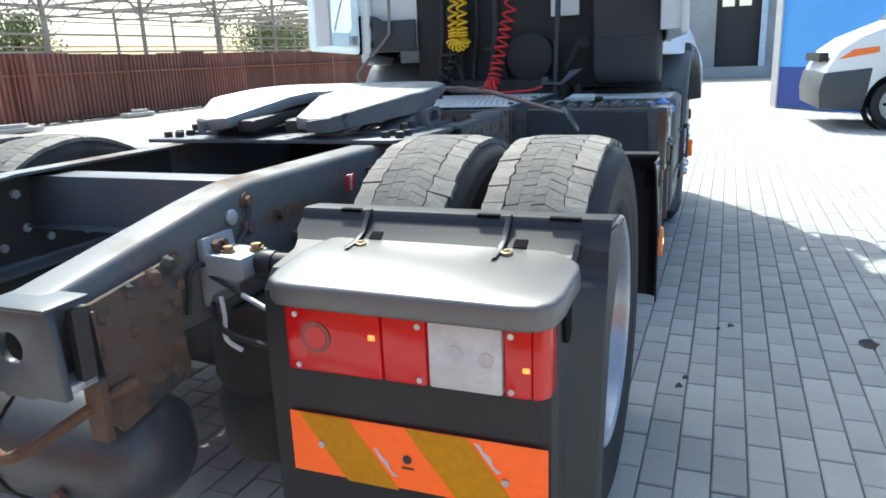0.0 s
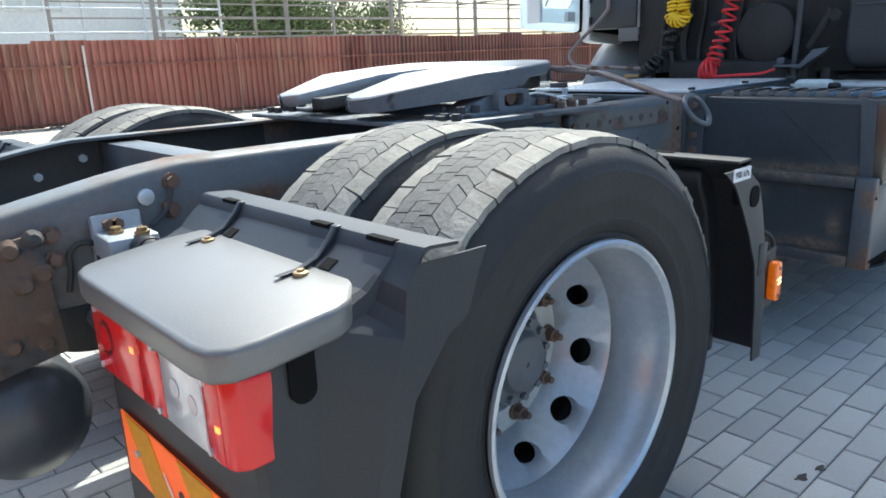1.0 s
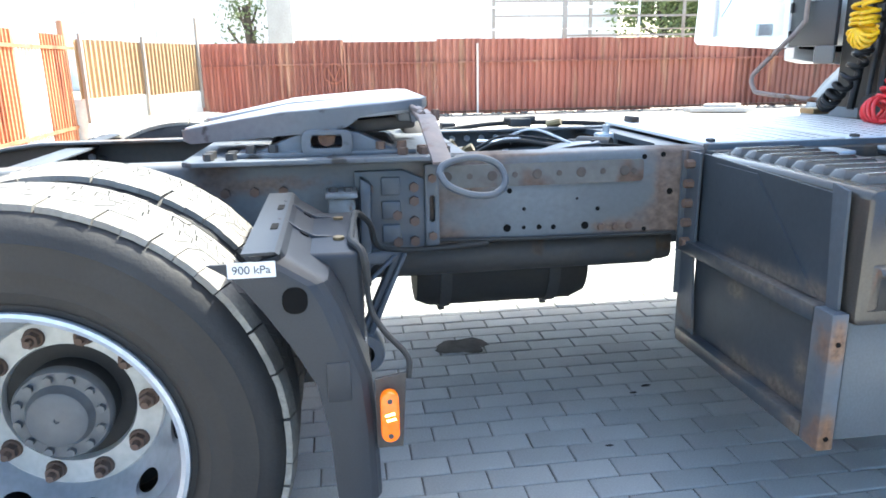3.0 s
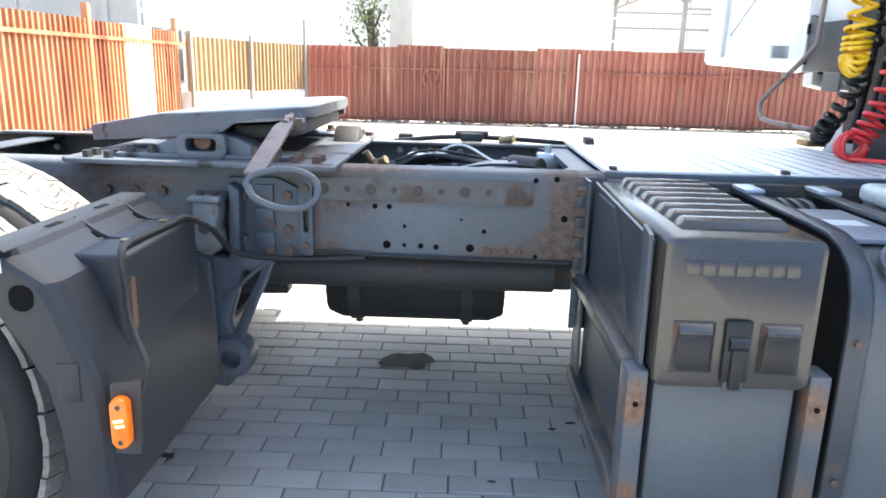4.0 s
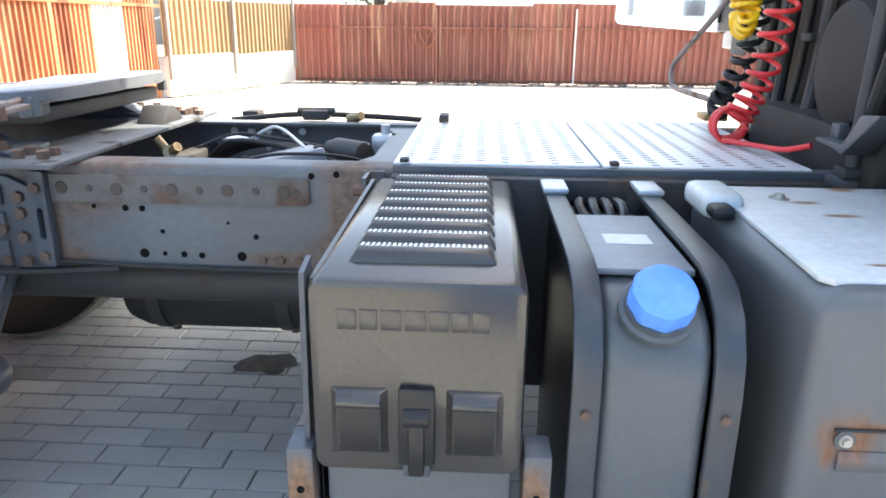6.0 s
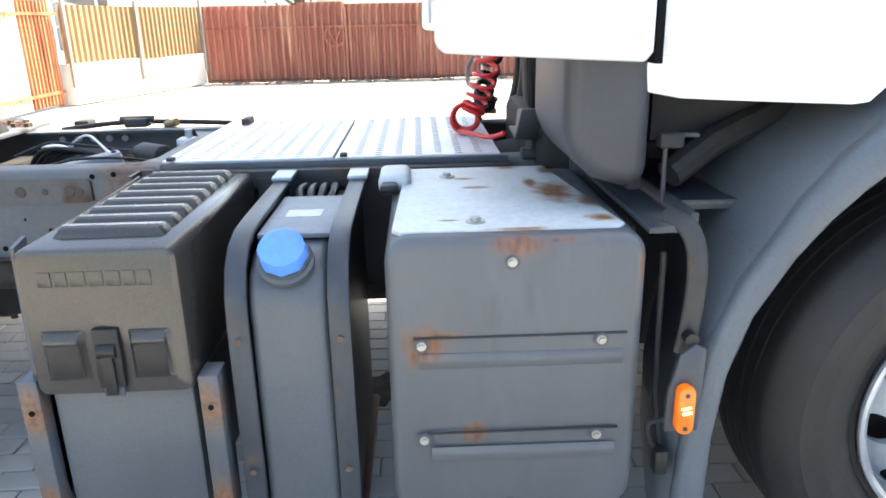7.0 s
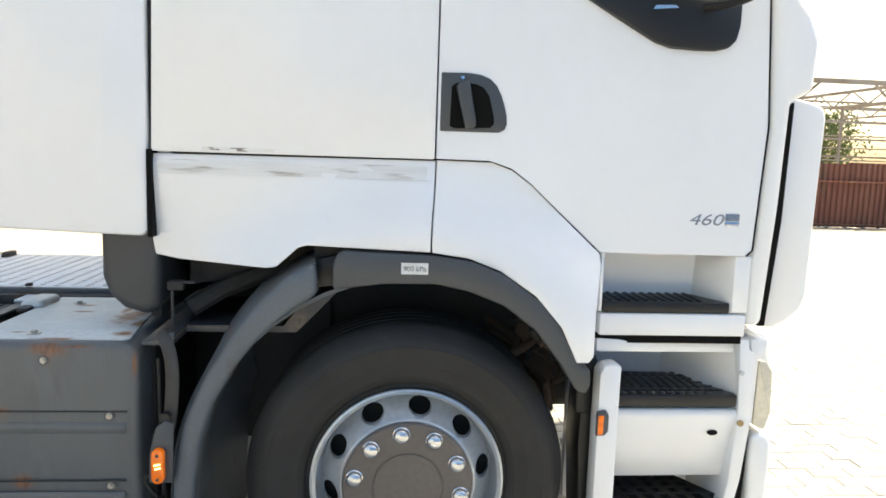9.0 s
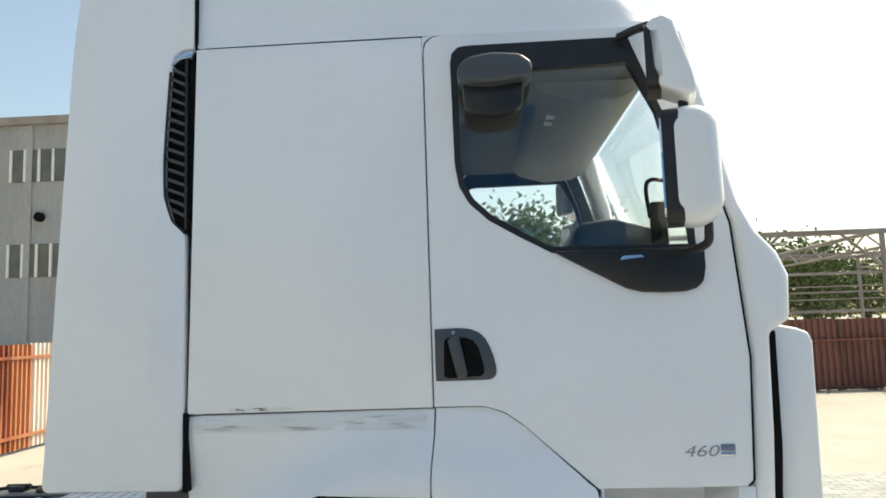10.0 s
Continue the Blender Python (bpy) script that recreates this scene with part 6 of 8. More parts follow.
def side_marker(y, z, x, tall, parent, lean=0.0):
    turn = Matrix.Translation((x, y, z)) @ Matrix.Rotation(lean, 4, "X")
    b = prism(rounded(-0.018, 0.018, -tall / 2, tall / 2, 0.0175, 6), "x", -0.012, 0.012, 0.005)
    bmesh.ops.transform(b, matrix=turn, verts=b.verts)
    lampy = part("side_marker", b, lens_amber, parent, "lit amber side marker lamp")
    for dz, s in ((0.007, 0.004), (-0.004, 0.004)):
        part("lit_bulb", box(0.0122, 0.0132, -0.008, 0.010, dz - s * 0.6, dz + s * 0.6, 0.0003, turn=turn @ pose(0, 0, 0, 12)), surface("led_glow", (1.0, 0.75, 0.25), rough=0.3, bump=0.0, emission=2.5), lampy)
    for dz in (tall * 0.33, -tall * 0.36):
        part("marker_screw", rod(turn @ Vector((0.011, 0, dz)), turn @ Vector((0.0135, 0, dz)), 0.005, 10), dark_steel, lampy)


part("marker_bracket", prism([(0.665, 0.50), (0.665, 0.645), (0.725, 0.655), (0.715, 0.50)], "x", 1.235, 1.243), dark_steel, front_guard)
side_marker(0.69, 0.576, 1.258, 0.105, front_guard)
part("cable", tube(smooth_path([(1.135, 0.662, 0.85), (1.14, 0.665, 0.76), (1.17, 0.69, 0.715), (1.22, 0.73, 0.68), (1.235, 0.73, 0.64)], 6), 0.006, 8), grimy_shade_black, front_guard)

# -- battery box
BY0, BY1, BX = 1.705, 2.010, 1.192
yc = (BY0 + BY1) / 2
b = prism(rounded(BY0, BY1, 0.655, 0.957, 0.022, 4), "x", 0.52, BX, 0.012, 2)
lid = part("battery_lid", b, box_plastic, truck, "dark grey plastic battery box lid with louvres")
slot_light = surface("slot_light", (0.75, 0.77, 0.78), rough=0.4, metal=0.4, bump=0.0)
for k in range(8):
    x = 0.560 + 0.072 * k
    y0, y1 = BY0 + 0.045, BY1 - 0.042
    b = prism([(x, 0.9565), (x + 0.006, 0.974), (x + 0.038, 0.977), (x + 0.046, 0.973), (x + 0.054, 0.9565)], "y", y0, y1, 0.0025)
    for v in b.verts:
        f = (v.co.z - 0.9565) / 0.017
        v.co.y += (0.012 if v.co.y < yc else -0.012) * f
    louvre = part("louvre", b, box_plastic, lid)
    verts, faces = [], []
    for i in range(24):
        y = y0 + 0.018 + (y1 - y0 - 0.036) * i / 23
        n = len(verts)
        verts += [(x + 0.014, y - 0.002, 0.9755), (x + 0.014, y + 0.002, 0.9755), (x + 0.036, y + 0.002, 0.9775), (x + 0.036, y - 0.002, 0.9775)]
        faces.append((n, n + 1, n + 2, n + 3))
    tagged(raw("slot_grille", verts, faces, slot_light, louvre), kind="stuff")
letter = BY0 + 0.042
for w in (0.026, 0.024, 0.028, 0.028, 0.026, 0.022, 0.024):
    part("embossed_block", box(BX - 0.002, BX + 0.0018, letter, letter + w, 0.884, 0.914, 0.001), box_plastic, lid)
    letter += w + 0.0055
for y0, y1 in ((BY0 + 0.028, BY0 + 0.112), (BY1 - 0.112, BY1 - 0.028)):
    # a pressed scoop: a hood on top, then a face that falls back into the lid
    b = prism([(BX - 0.004, 0.797), (BX + 0.010, 0.790), (BX + 0.018, 0.778), (BX + 0.018, 0.772), (BX + 0.012, 0.768), (BX + 0.010, 0.70), (BX + 0.002, 0.690), (BX - 0.004, 0.690)], "y", y0, y1, 0.003)
    for v in b.verts:
        if v.co.x > BX + 0.005:
            v.co.y += 0.010 if v.co.y < (y0 + y1) / 2 else -0.010
    grip = part("grip_scoop", b, box_plastic, lid, "pressed grip scoop")
    # the recess is a flat black plate, its shade given by colour
    part("grip_recess", box(BX + 0.0085, BX + 0.0125, y0 + 0.013, y1 - 0.013, 0.698, 0.766, 0.002), black_plastic, grip)
b = box(BX, BX + 0.012, yc - 0.026, yc + 0.026, 0.675, 0.80, 0.005)
b = rod((BX + 0.008, yc - 0.018, 0.755), (BX + 0.008, yc + 0.018, 0.755), 0.016, 14, bm=b)
b = box(BX + 0.010, BX + 0.020, yc - 0.012, yc + 0.012, 0.662, 0.75, 0.005, bm=b)
part("latch", b, black_plastic, lid, "black rubber lid latch")
part("latch_hook", box(BX + 0.002, BX + 0.01, yc - 0.02, yc + 0.02, 0.655, 0.685, 0.004), chassis_paint, lid)
b = box(0.52, 1.165, BY0 + 0.012, BY1 - 0.012, 0.365, 0.66, 0.008)
body = part("battery_box", b, tank_plastic, truck, "grey steel battery box under the lid")
for y0, y1 in ((BY0 - 0.045, BY0 - 0.004), (BY1 + 0.004, BY1 + 0.045)):
    b = box(1.12, 1.185, y0, y1, 0.355, 0.685, 0.004)
    post = part("box_post", b, post_paint, truck, "angle post of the battery frame, rusted at its ends")
    for z in (0.385, 0.615):
        part("post_hole", rod((1.185, (y0 + y1) / 2, z), (1.1875, (y0 + y1) / 2, z), 0.006, 10), seam_black, post)
# rear side of the battery frame
b = prism([(0.515, 0.952), (1.13, 0.935), (1.13, 0.38), (0.515, 0.38)], "y", BY0 - 0.010, BY0 - 0.002)
side_plate = part("box_side", b, box_paint, truck, "blue-grey side plate of the battery frame with dirt")
part("frame_bar", box(0.46, 1.118, BY0 - 0.045, BY0 - 0.005, 0.645, 0.685, 0.004), box_paint, side_plate)
part("frame_bar", box(0.48, 1.118, BY0 - 0.045, BY0 - 0.005, 0.355, 0.395, 0.004), box_paint, side_plate)
part("frame_bar", box(1.12, 1.15, BY0 - 0.03, BY0 - 0.004, 0.40, 0.645, 0.003), box_paint, side_plate)
part("gusset", prism([(0.60, 0.935), (0.80, 0.935), (1.08, 0.69), (0.98, 0.69)], "y", BY0 - 0.016, BY0 - 0.008), box_paint, side_plate)
b = prism([(0.448, 0.36), (0.448, 0.955), (0.53, 0.955), (0.53, 0.62), (0.56, 0.36)], "y", BY0 - 0.03, BY0 - 0.022)
b = box(0.444, 0.456, BY0 - 0.045, BY0 + 0.01, 0.50, 0.957, 0.002, bm=b)
flange = part("mounting_flange", b, chassis_paint, side_plate, "bolted mounting flange")
for z in (0.92, 0.86, 0.80, 0.74, 0.68):
    part("flange_bolt", rod((0.495, BY0 - 0.03, z), (0.495, BY0 - 0.055, z), 0.014, 6), rusty_bolt, side_plate)
part("rear_stay", prism([(1.10, 0.96), (1.15, 0.95), (1.165, 0.62), (1.13, 0.62)], "y", BY0 - 0.02, BY0 - 0.012), chassis_paint, side_plate)

# -- additive tank with straps
TY0, TY1, TX = 2.100, 2.300, 1.158
b = prism([(0.50, 0.30), (0.50, 0.90), (1.02, 0.912), (1.08, 0.905), (1.128, 0.882), (1.15, 0.845), (TX, 0.80), (TX, 0.36), (TX - 0.03, 0.28), (TX - 0.08, 0.25), (0.55, 0.25)], "y", TY0 + 0.02, TY1 - 0.02, 0.022, 3)
add_tank = part("additive_tank", b, tank_plastic, truck, "grey plastic additive tank with a blue cap")
cap_m = Matrix.Translation((1.122, (TY0 + TY1) / 2 - 0.002, 0.893)) @ Matrix.Rotation(radians(38), 4, "Y")
b = lathe([(0.056, 0.0), (0.056, 0.012), (0.050, 0.016), (0.050, 0.028)], (0, 0, 0), "z", 28)
bmesh.ops.transform(b, matrix=cap_m, verts=b.verts)
part("filler_neck", b, tank_plastic, add_tank)
b = bmesh.new()
rows = []
for r, z in ((0.046, 0.026), (0.047, 0.050), (0.044, 0.060), (0.034, 0.066)):
    rows.append([b.verts.new((r * (1 + (0.035 if z < 0.055 else 0.01) * math.cos(8 * math.tau * i / 48)) * math.cos(math.tau * i / 48), r * (1 + (0.035 if z < 0.055 else 0.01) * math.cos(8 * math.tau * i / 48)) * math.sin(math.tau * i / 48), z)) for i in range(48)])
for p, q in zip(rows, rows[1:]):
    for i in range(48):
        b.faces.new((p[i - 1], p[i], q[i], q[i - 1]))
b.faces.new(rows[-1])
bmesh.ops.transform(b, matrix=cap_m, verts=b.verts)
part("tank_cap", b, cap_blue, add_tank, "bright blue ribbed cap")
for y0, y1 in ((TY0 - 0.022, TY0 + 0.022), (TY1 - 0.022, TY1 + 0.022)):
    part("strap_tab", box(0.50, 0.60, y0 - 0.004, y1 + 0.006, 0.944, 0.957, 0.004), galvanised, add_tank)
    path = [(0.46, 0.945), (0.95, 0.945), (1.03, 0.942), (1.09, 0.926), (1.135, 0.893), (1.160, 0.84), (1.168, 0.78), (1.168, 0.36), (1.13, 0.27), (1.06, 0.235), (0.50, 0.235)]
    s = part("tank_strap", bevelled(sheet(path, "y", y0, y1, -0.014), 0.005), strap_dark, add_tank, "dark steel tank strap")
    plate_in = prism([(0.52, 0.26), (0.52, 0.93), (1.03, 0.93), (1.10, 0.90), (1.145, 0.84), (1.156, 0.78), (1.156, 0.37), (1.12, 0.28), (1.05, 0.25)], "y", (y0 + y1) / 2 - 0.004, (y0 + y1) / 2 + 0.004)
    part("strap_web", plate_in, black_plastic, add_tank, "black rubber strap lining")
    for z in (0.75, 0.45):
        part("strap_bolt", rod((1.168, (y0 + y1) / 2, z), (1.175, (y0 + y1) / 2, z), 0.007, 10), rusty_bolt, s)
part("top_plate", box(0.70, 1.03, TY0 + 0.024, TY1 - 0.024, 0.916, 0.928, 0.003), valve_grey, add_tank, "grey metal plate with a small label")
part("top_label", box(0.84, 0.90, TY0 + 0.06, TY1 - 0.06, 0.9282, 0.9292), label_white, add_tank)
for k in range(4):
    part("tank_hose", tube(smooth_path([(0.47, TY0 + 0.05 + 0.03 * k, 0.86), (0.54, TY0 + 0.06 + 0.025 * k, 0.915), (0.62, TY0 + 0.05 + 0.03 * k, 0.92), (0.70, TY0 + 0.07 + 0.02 * k, 0.89)], 6), 0.011, 8), black_plastic, add_tank)

# added dark panels that hide the sunlit ground behind the tank gaps
part("rear_web", box(0.49, 0.505, BY1 + 0.006, TY0 + 0.03, 0.44, 0.935, 0.002), dark_steel, truck)
part("rear_web", box(0.49, 0.505, TY1 - 0.03, 2.432, 0.62, 0.935, 0.002), dark_steel, truck)

# -- large covered box with a galvanised top
CY0, CY1, CX = 2.394, 2.900, 1.188
shape = [p for p in rounded(CY0, CY1, 0.300, 0.957, 0.05, 6) if p[1] > 0.8] + [p for p in rounded(CY0, CY1, 0.300, 0.957, 0.095, 7) if p[1] < 0.5]
b = prism(shape, "x", 0.56, CX, 0.022, 3)
for v in b.verts:
    if v.co.z < 0.42 and v.co.x > 1.1:
        v.co.x -= 0.18 * (0.42 - v.co.z)
cover = part("side_cover", b, cover_plastic, truck, "grey plastic side cover with rust stains")
b = prism([(0.56, CY0 + 0.035), (1.135, CY0 + 0.015), (1.155, CY0 + 0.03), (1.155, CY1 - 0.05), (1.135, CY1 - 0.035), (0.56, CY1 - 0.10)], "z", 0.952, 0.9615, 0.002)
part("top_sheet", b, worn_top, cover, "galvanised top sheet with rust patches")
bolt_zinc = surface("bolt_zinc", (0.55, 0.54, 0.50), (0.42, 0.40, 0.36), rough=0.4, metal=0.6, bump=0.1)
cover_dull = surface("cover_dull", (0.10, 0.105, 0.11), rough=0.6, bump=0.1)
groove_dark = surface("groove_dark", (0.035, 0.035, 0.037), rough=0.8, bump=0.0)
for z, y0, y1 in ((0.752, 2.445, 2.868), (0.538, 2.465, 2.86)):
    g = prism([(CX - 0.004, z), (CX + 0.0006, z), (CX + 0.0006, z - 0.0035), (CX - 0.004, z - 0.0035)], "y", y0, y1)
    part("groove", g, groove_dark, cover)
    g = prism([(CX - 0.003, z - 0.070), (CX + 0.0012, z - 0.056), (CX + 0.0016, z - 0.048), (CX - 0.003, z - 0.036)], "y", y0 + 0.01, y1 - 0.005, 0.0008)
    part("ridge", g, cover_plastic, cover)
for y, z in ((2.638, 0.905), (2.46, 0.735), (2.817, 0.737), (2.46, 0.522), (2.816, 0.522), (2.64, 0.35)):
    x = CX if z > 0.42 else CX - 0.012
    part("bolt_dimple", rod((x - 0.002, y, z), (x + 0.0008, y, z), 0.015, 18), cover_dull, cover)
    s = rod((x, y, z), (x + 0.003, y, z), 0.0095, 16)
    s = rod((x + 0.002, y, z), (x + 0.009, y, z), 0.0065, 6, bm=s)
    part("cover_bolt", s, bolt_zinc, cover, "dull zinc cover bolt")


for x, y in ((1.10, 2.575), (0.67, 2.535)):
    s = rod((x, y, 0.9605), (x, y, 0.964), 0.020, 16)
    s = rod((x, y, 0.963), (x, y, 0.972), 0.010, 8, bm=s)
    part("cover_bolt", s, bolt_zinc, cover)
part("corner_clamp", box(0.60, 0.75, CY0 - 0.03, CY0 + 0.05, 0.935, 0.985, 0.018, 3), worn_top, truck, "pale cast clamp")
part("corner_clamp", box(0.74, 0.79, CY0 - 0.025, CY0 + 0.02, 0.945, 0.97, 0.01), black_plastic, truck)
# dark sheet added to stand in for the shade behind the cover
part("cover_shadow", box(0.50, 1.06, CY1 - 0.006, CY1 + 0.012, 0.34, 0.93), grimy_shade_black, truck)

# stay with the second marker lamp
b = prism([(2.905, 0.945), (2.995, 0.945), (3.0, 0.955), (3.0, 0.985), (2.985, 0.985), (2.975, 0.962), (2.905, 0.958)], "x", 0.62, 1.165, 0.003)
part("step_bracket", b, box_paint, truck, "grey bracket beside the cover")
part("bracket_tail", prism([(2.99, 0.955), (3.34, 0.955), (3.46, 1.08), (3.40, 1.10), (3.30, 0.975), (2.99, 0.975)], "x", 0.5, 1.03), box_paint, truck)
part("wire_loop", tube(smooth_path([(1.05, 2.965, 0.98), (1.05, 2.965, 1.10), (1.05, 2.98, 1.115), (1.05, 3.03, 1.115)], 5), 0.005, 8), dark_steel, truck)
stay = tube(smooth_path([(1.12, 2.95, 0.972), (1.165, 2.972, 0.965), (1.182, 2.99, 0.93), (1.186, 2.998, 0.87), (1.186, 2.995, 0.78), (1.184, 2.985, 0.70)], 6), 0.020, 12, flat=0.45)
stay_ob = part("marker_stay", stay, dark_steel, truck, "curved dark steel stay carrying a marker lamp")
part("stay_plate", prism([(2.940, 0.55), (2.943, 0.64), (2.962, 0.72), (2.990, 0.74), (3.012, 0.73), (3.008, 0.55)], "x", 1.222, 1.234, 0.003), trim_grey, stay_ob)
part("stay_knob", rod((1.20, 2.985, 0.745), (1.225, 2.985, 0.745), 0.014, 12), black_plastic, stay_ob)
side_marker(2.972, 0.610, 1.248, 0.105, stay_ob)
part("cable", tube(smooth_path([(1.22, 2.95, 0.57), (1.20, 2.92, 0.55), (1.18, 2.93, 0.50), (1.16, 2.96, 0.47), (1.14, 2.95, 0.60), (1.14, 2.945, 0.9)], 6), 0.006, 8), grimy_shade_black, stay_ob)
part("lamp_boot", box(1.16, 1.2, 2.94, 2.97, 0.42, 0.48, 0.01), black_plastic, stay_ob)

# -- tread deck behind the cab
b = prism([(-0.40, 1.735), (0.43, 1.735), (0.43, 2.218), (-0.40, 2.218)], "z", 0.964, 0.976, 0.002)
deck = part("tread_deck", b, deck_metal, truck, "bright perforated metal tread deck")
part("deck_panel", prism([(-0.40, 2.226), (0.43, 2.226), (0.43, 2.70), (-0.40, 2.70)], "z", 0.964, 0.976, 0.002), deck_metal, deck)
verts, faces, slots, slot_faces = [], [], [], []
for j in range(16):
    y = 1.765 + 0.0583 * j
    if abs(y - 2.222) < 0.02:
        continue
    for i in range(25):
        x = -0.38 + 0.0325 * i + (0.016 if j % 2 else 0.0)
        if x > 0.415:
            continue
        k = len(verts)
        w, d, h = 0.011, 0.013, 0.0010
        verts += [(x - w, y - d, 0.976), (x + w, y - d, 0.976), (x + w, y + d, 0.976), (x - w, y + d, 0.976), (x - w * 0.5, y - d * 0.5, 0.976 + h), (x + w * 0.5, y - d * 0.5, 0.976 + h), (x + w * 0.5, y + d * 0.5, 0.976 + h), (x - w * 0.5, y + d * 0.5, 0.976 + h)]
        faces += [(k + 4, k + 5, k + 6, k + 7), (k, k + 1, k + 5, k + 4), (k + 1, k + 2, k + 6, k + 5), (k + 2, k + 3, k + 7, k + 6), (k + 3, k, k + 4, k + 7)]
        k = len(slots)
        slots += [(x + 0.0115, y - 0.010, 0.9768), (x + 0.0210, y - 0.010, 0.9768), (x + 0.0210, y + 0.010, 0.9768), (x + 0.0115, y + 0.010, 0.9768)]
        slot_faces.append((k, k + 1, k + 2, k + 3))
tagged(raw("tread_studs", verts, faces, deck_metal, deck, smooth=60), kind="stuff")
tagged(raw("perforation", slots, slot_faces, grimy_shade_black, deck), kind="stuff")
part("deck_edge", box(0.430, 0.455, 1.735, 2.72, 0.935, 0.972, 0.003), chassis_paint, deck)
part("deck_support", box(0.446, 0.50, 1.735, 2.72, 0.905, 0.955, 0.004), dark_steel, truck)
for y in (1.75, 2.24):
    part("deck_clip", box(0.415, 0.44, y, y + 0.02, 0.976, 0.986, 0.002), dark_steel, deck)
part("deck_stop", box(-0.36, -0.27, 1.80, 1.83, 0.976, 1.0, 0.003), dark_steel, deck)
# left side boxes, seen over the frame
part("left_tank", mirrored(prism([(0.455, 0.43), (0.455, 0.945), (0.75, 0.915), (1.02, 0.87), (1.14, 0.78), (1.18, 0.65), (1.14, 0.50), (1.06, 0.43)], "y", 0.80, 2.85, 0.02)), tank_plastic, truck, "grey fuel tank on the far side")

# -- cab
SX = 1.10  # outer side of the cab


AXIS = Vector((3.2, 3.47, 1.5))  # the line of sight along which the lower cab was laid out


def eased(co, dx):
    """Moves a place outwards by dx, keeping its bearing from AXIS."""
    return co + (AXIS - co) * (dx / (AXIS.x - co.x))


def side_x(y, z):
    """How far out the lower side of the cab stands: it swells round the wheel and draws in at the edges."""
    r = math.hypot(y - 3.70, z - 0.50)
    x = max(float(np.interp(z, [1.20, 1.45, 1.485, 1.51], [1.052, 1.092, 1.090, 1.084])), float(np.interp(y, [3.95, 4.18], [1.052, 1.094])))
    return x + float(np.interp(r, [0.70, 0.76, 0.82, 0.87, 0.93, 0.99], [0.130, 0.128, 0.110, 0.066, 0.022, 0.0])) * float(np.interp(y, [3.65, 4.0, 4.25], [1.0, 1.2, 1.28]))


def swollen(bm):
    """Cuts a flat side panel into strips and lays its outer face on side_x."""
    cuts = [((0, 0, z), (0, 0, 1)) for z in (0.98, 1.06, 1.12, 1.18, 1.23, 1.28, 1.33, 1.38, 1.43, 1.47, 1.49)] + [((0, 2.96 + 0.09 * k, 0), (0, 1, 0)) for k in range(15)]
    for place, way in cuts:
        bmesh.ops.bisect_plane(bm, geom=bm.verts[:] + bm.edges[:] + bm.faces[:], plane_co=place, plane_no=way)
    for v in bm.verts:
        if v.co.x > SX - 0.02:
            v.co = eased(v.co, side_x(v.co.y, v.co.z) - (SX + 0.012))
        else:
            v.co.x -= 0.05
    return bm


def panel(points, x0=SX - 0.04, x1=SX, bevel=0.006, holes=()):
    return lambda: prism(points, "x", x0, x1, bevel, 2, holes)


SLEEPER = [(2.922, 1.5145), (3.7595, 1.516), (3.7595, 2.803), (2.948, 2.800)]
both("sleeper_side", panel(SLEEPER), cab_white, label="white rear side panel of the cab")
LOWER_REAR = [(2.925, 1.508), (2.925, 1.212), (3.00, 1.197), (3.26, 1.174), (3.29, 1.178), (3.355, 1.238), (3.38, 1.246), (3.7595, 1.232), (3.7595, 1.5115)]
both("lower_rear_panel", lambda: swollen(prism(LOWER_REAR, "x", SX - 0.05, SX + 0.012, 0.004)), cab_white, label="white lower panel above the wheel arch")
def scuff(y0, y1, z0, z1, lift_off, n=12, m=3):
    verts, faces = [], []
    for i in range(n + 1):
        for j in range(m + 1):
            y, z = y0 + (y1 - y0) * i / n, z0 + (z1 - z0) * j / m
            x = (side_x(y, z) if z1 < 1.512 else SX) + lift_off
            p = Vector((x, y, z)) if z1 > 1.512 else eased(Vector((SX + 0.012, y, z)), x - SX - 0.012)
            verts.append(tuple(p))
    for i in range(n):
        for j in range(m):
            k = i * (m + 1) + j
            faces.append((k, k + m + 1, k + m + 2, k + 1))
    return verts, faces


verts, faces = scuff(2.945, 3.735, 1.452, 1.494, 0.0012)
scuffs = raw("scuff_strip", verts, faces, cab_scuffed, truck, "scraped strip along the panel edge")
verts, faces = scuff(3.07, 3.28, 1.521, 1.531, 0.0008)
raw("scuff_strip", verts, faces, cab_scratched, scuffs, "dark scratches above the panel seam")
LOWER_FRONT = [(3.764, 1.5135), (3.93, 1.512), (3.995, 1.490), (4.055, 1.4475), (4.288, 1.238), (4.296, 1.20), (4.30, 0.905), (4.285, 0.885), (4.245, 0.885), (4.19, 1.00), (4.10, 1.10), (3.98, 1.178), (3.88, 1.215), (3.764, 1.231)]
both("lower_front_panel", lambda: swollen(prism(LOWER_FRONT, "x", SX - 0.05, SX + 0.012, 0.004)), cab_white, label="white panel between door and wheel arch")
WINDOW = [(3.856, 2.70), (3.862, 2.735), (3.885, 2.758), (3.92, 2.762), (4.475, 2.765), (4.575, 2.50), (4.655, 2.12), (4.66, 2.02), (4.18, 2.018), (4.07, 2.078), (3.97, 2.138), (3.905, 2.20), (3.872, 2.26), (3.860, 2.34)]
DOOR = [(3.764, 1.5185), (3.93, 1.517), (3.999, 1.495), (4.059, 1.4515), (4.292, 1.242), (4.77, 1.240), (4.788, 1.258), (4.806, 1.65), (4.772, 2.10), (4.60, 2.66), (4.545, 2.800), (3.83, 2.806), (3.795, 2.798), (3.772, 2.778), (3.764, 2.745)]
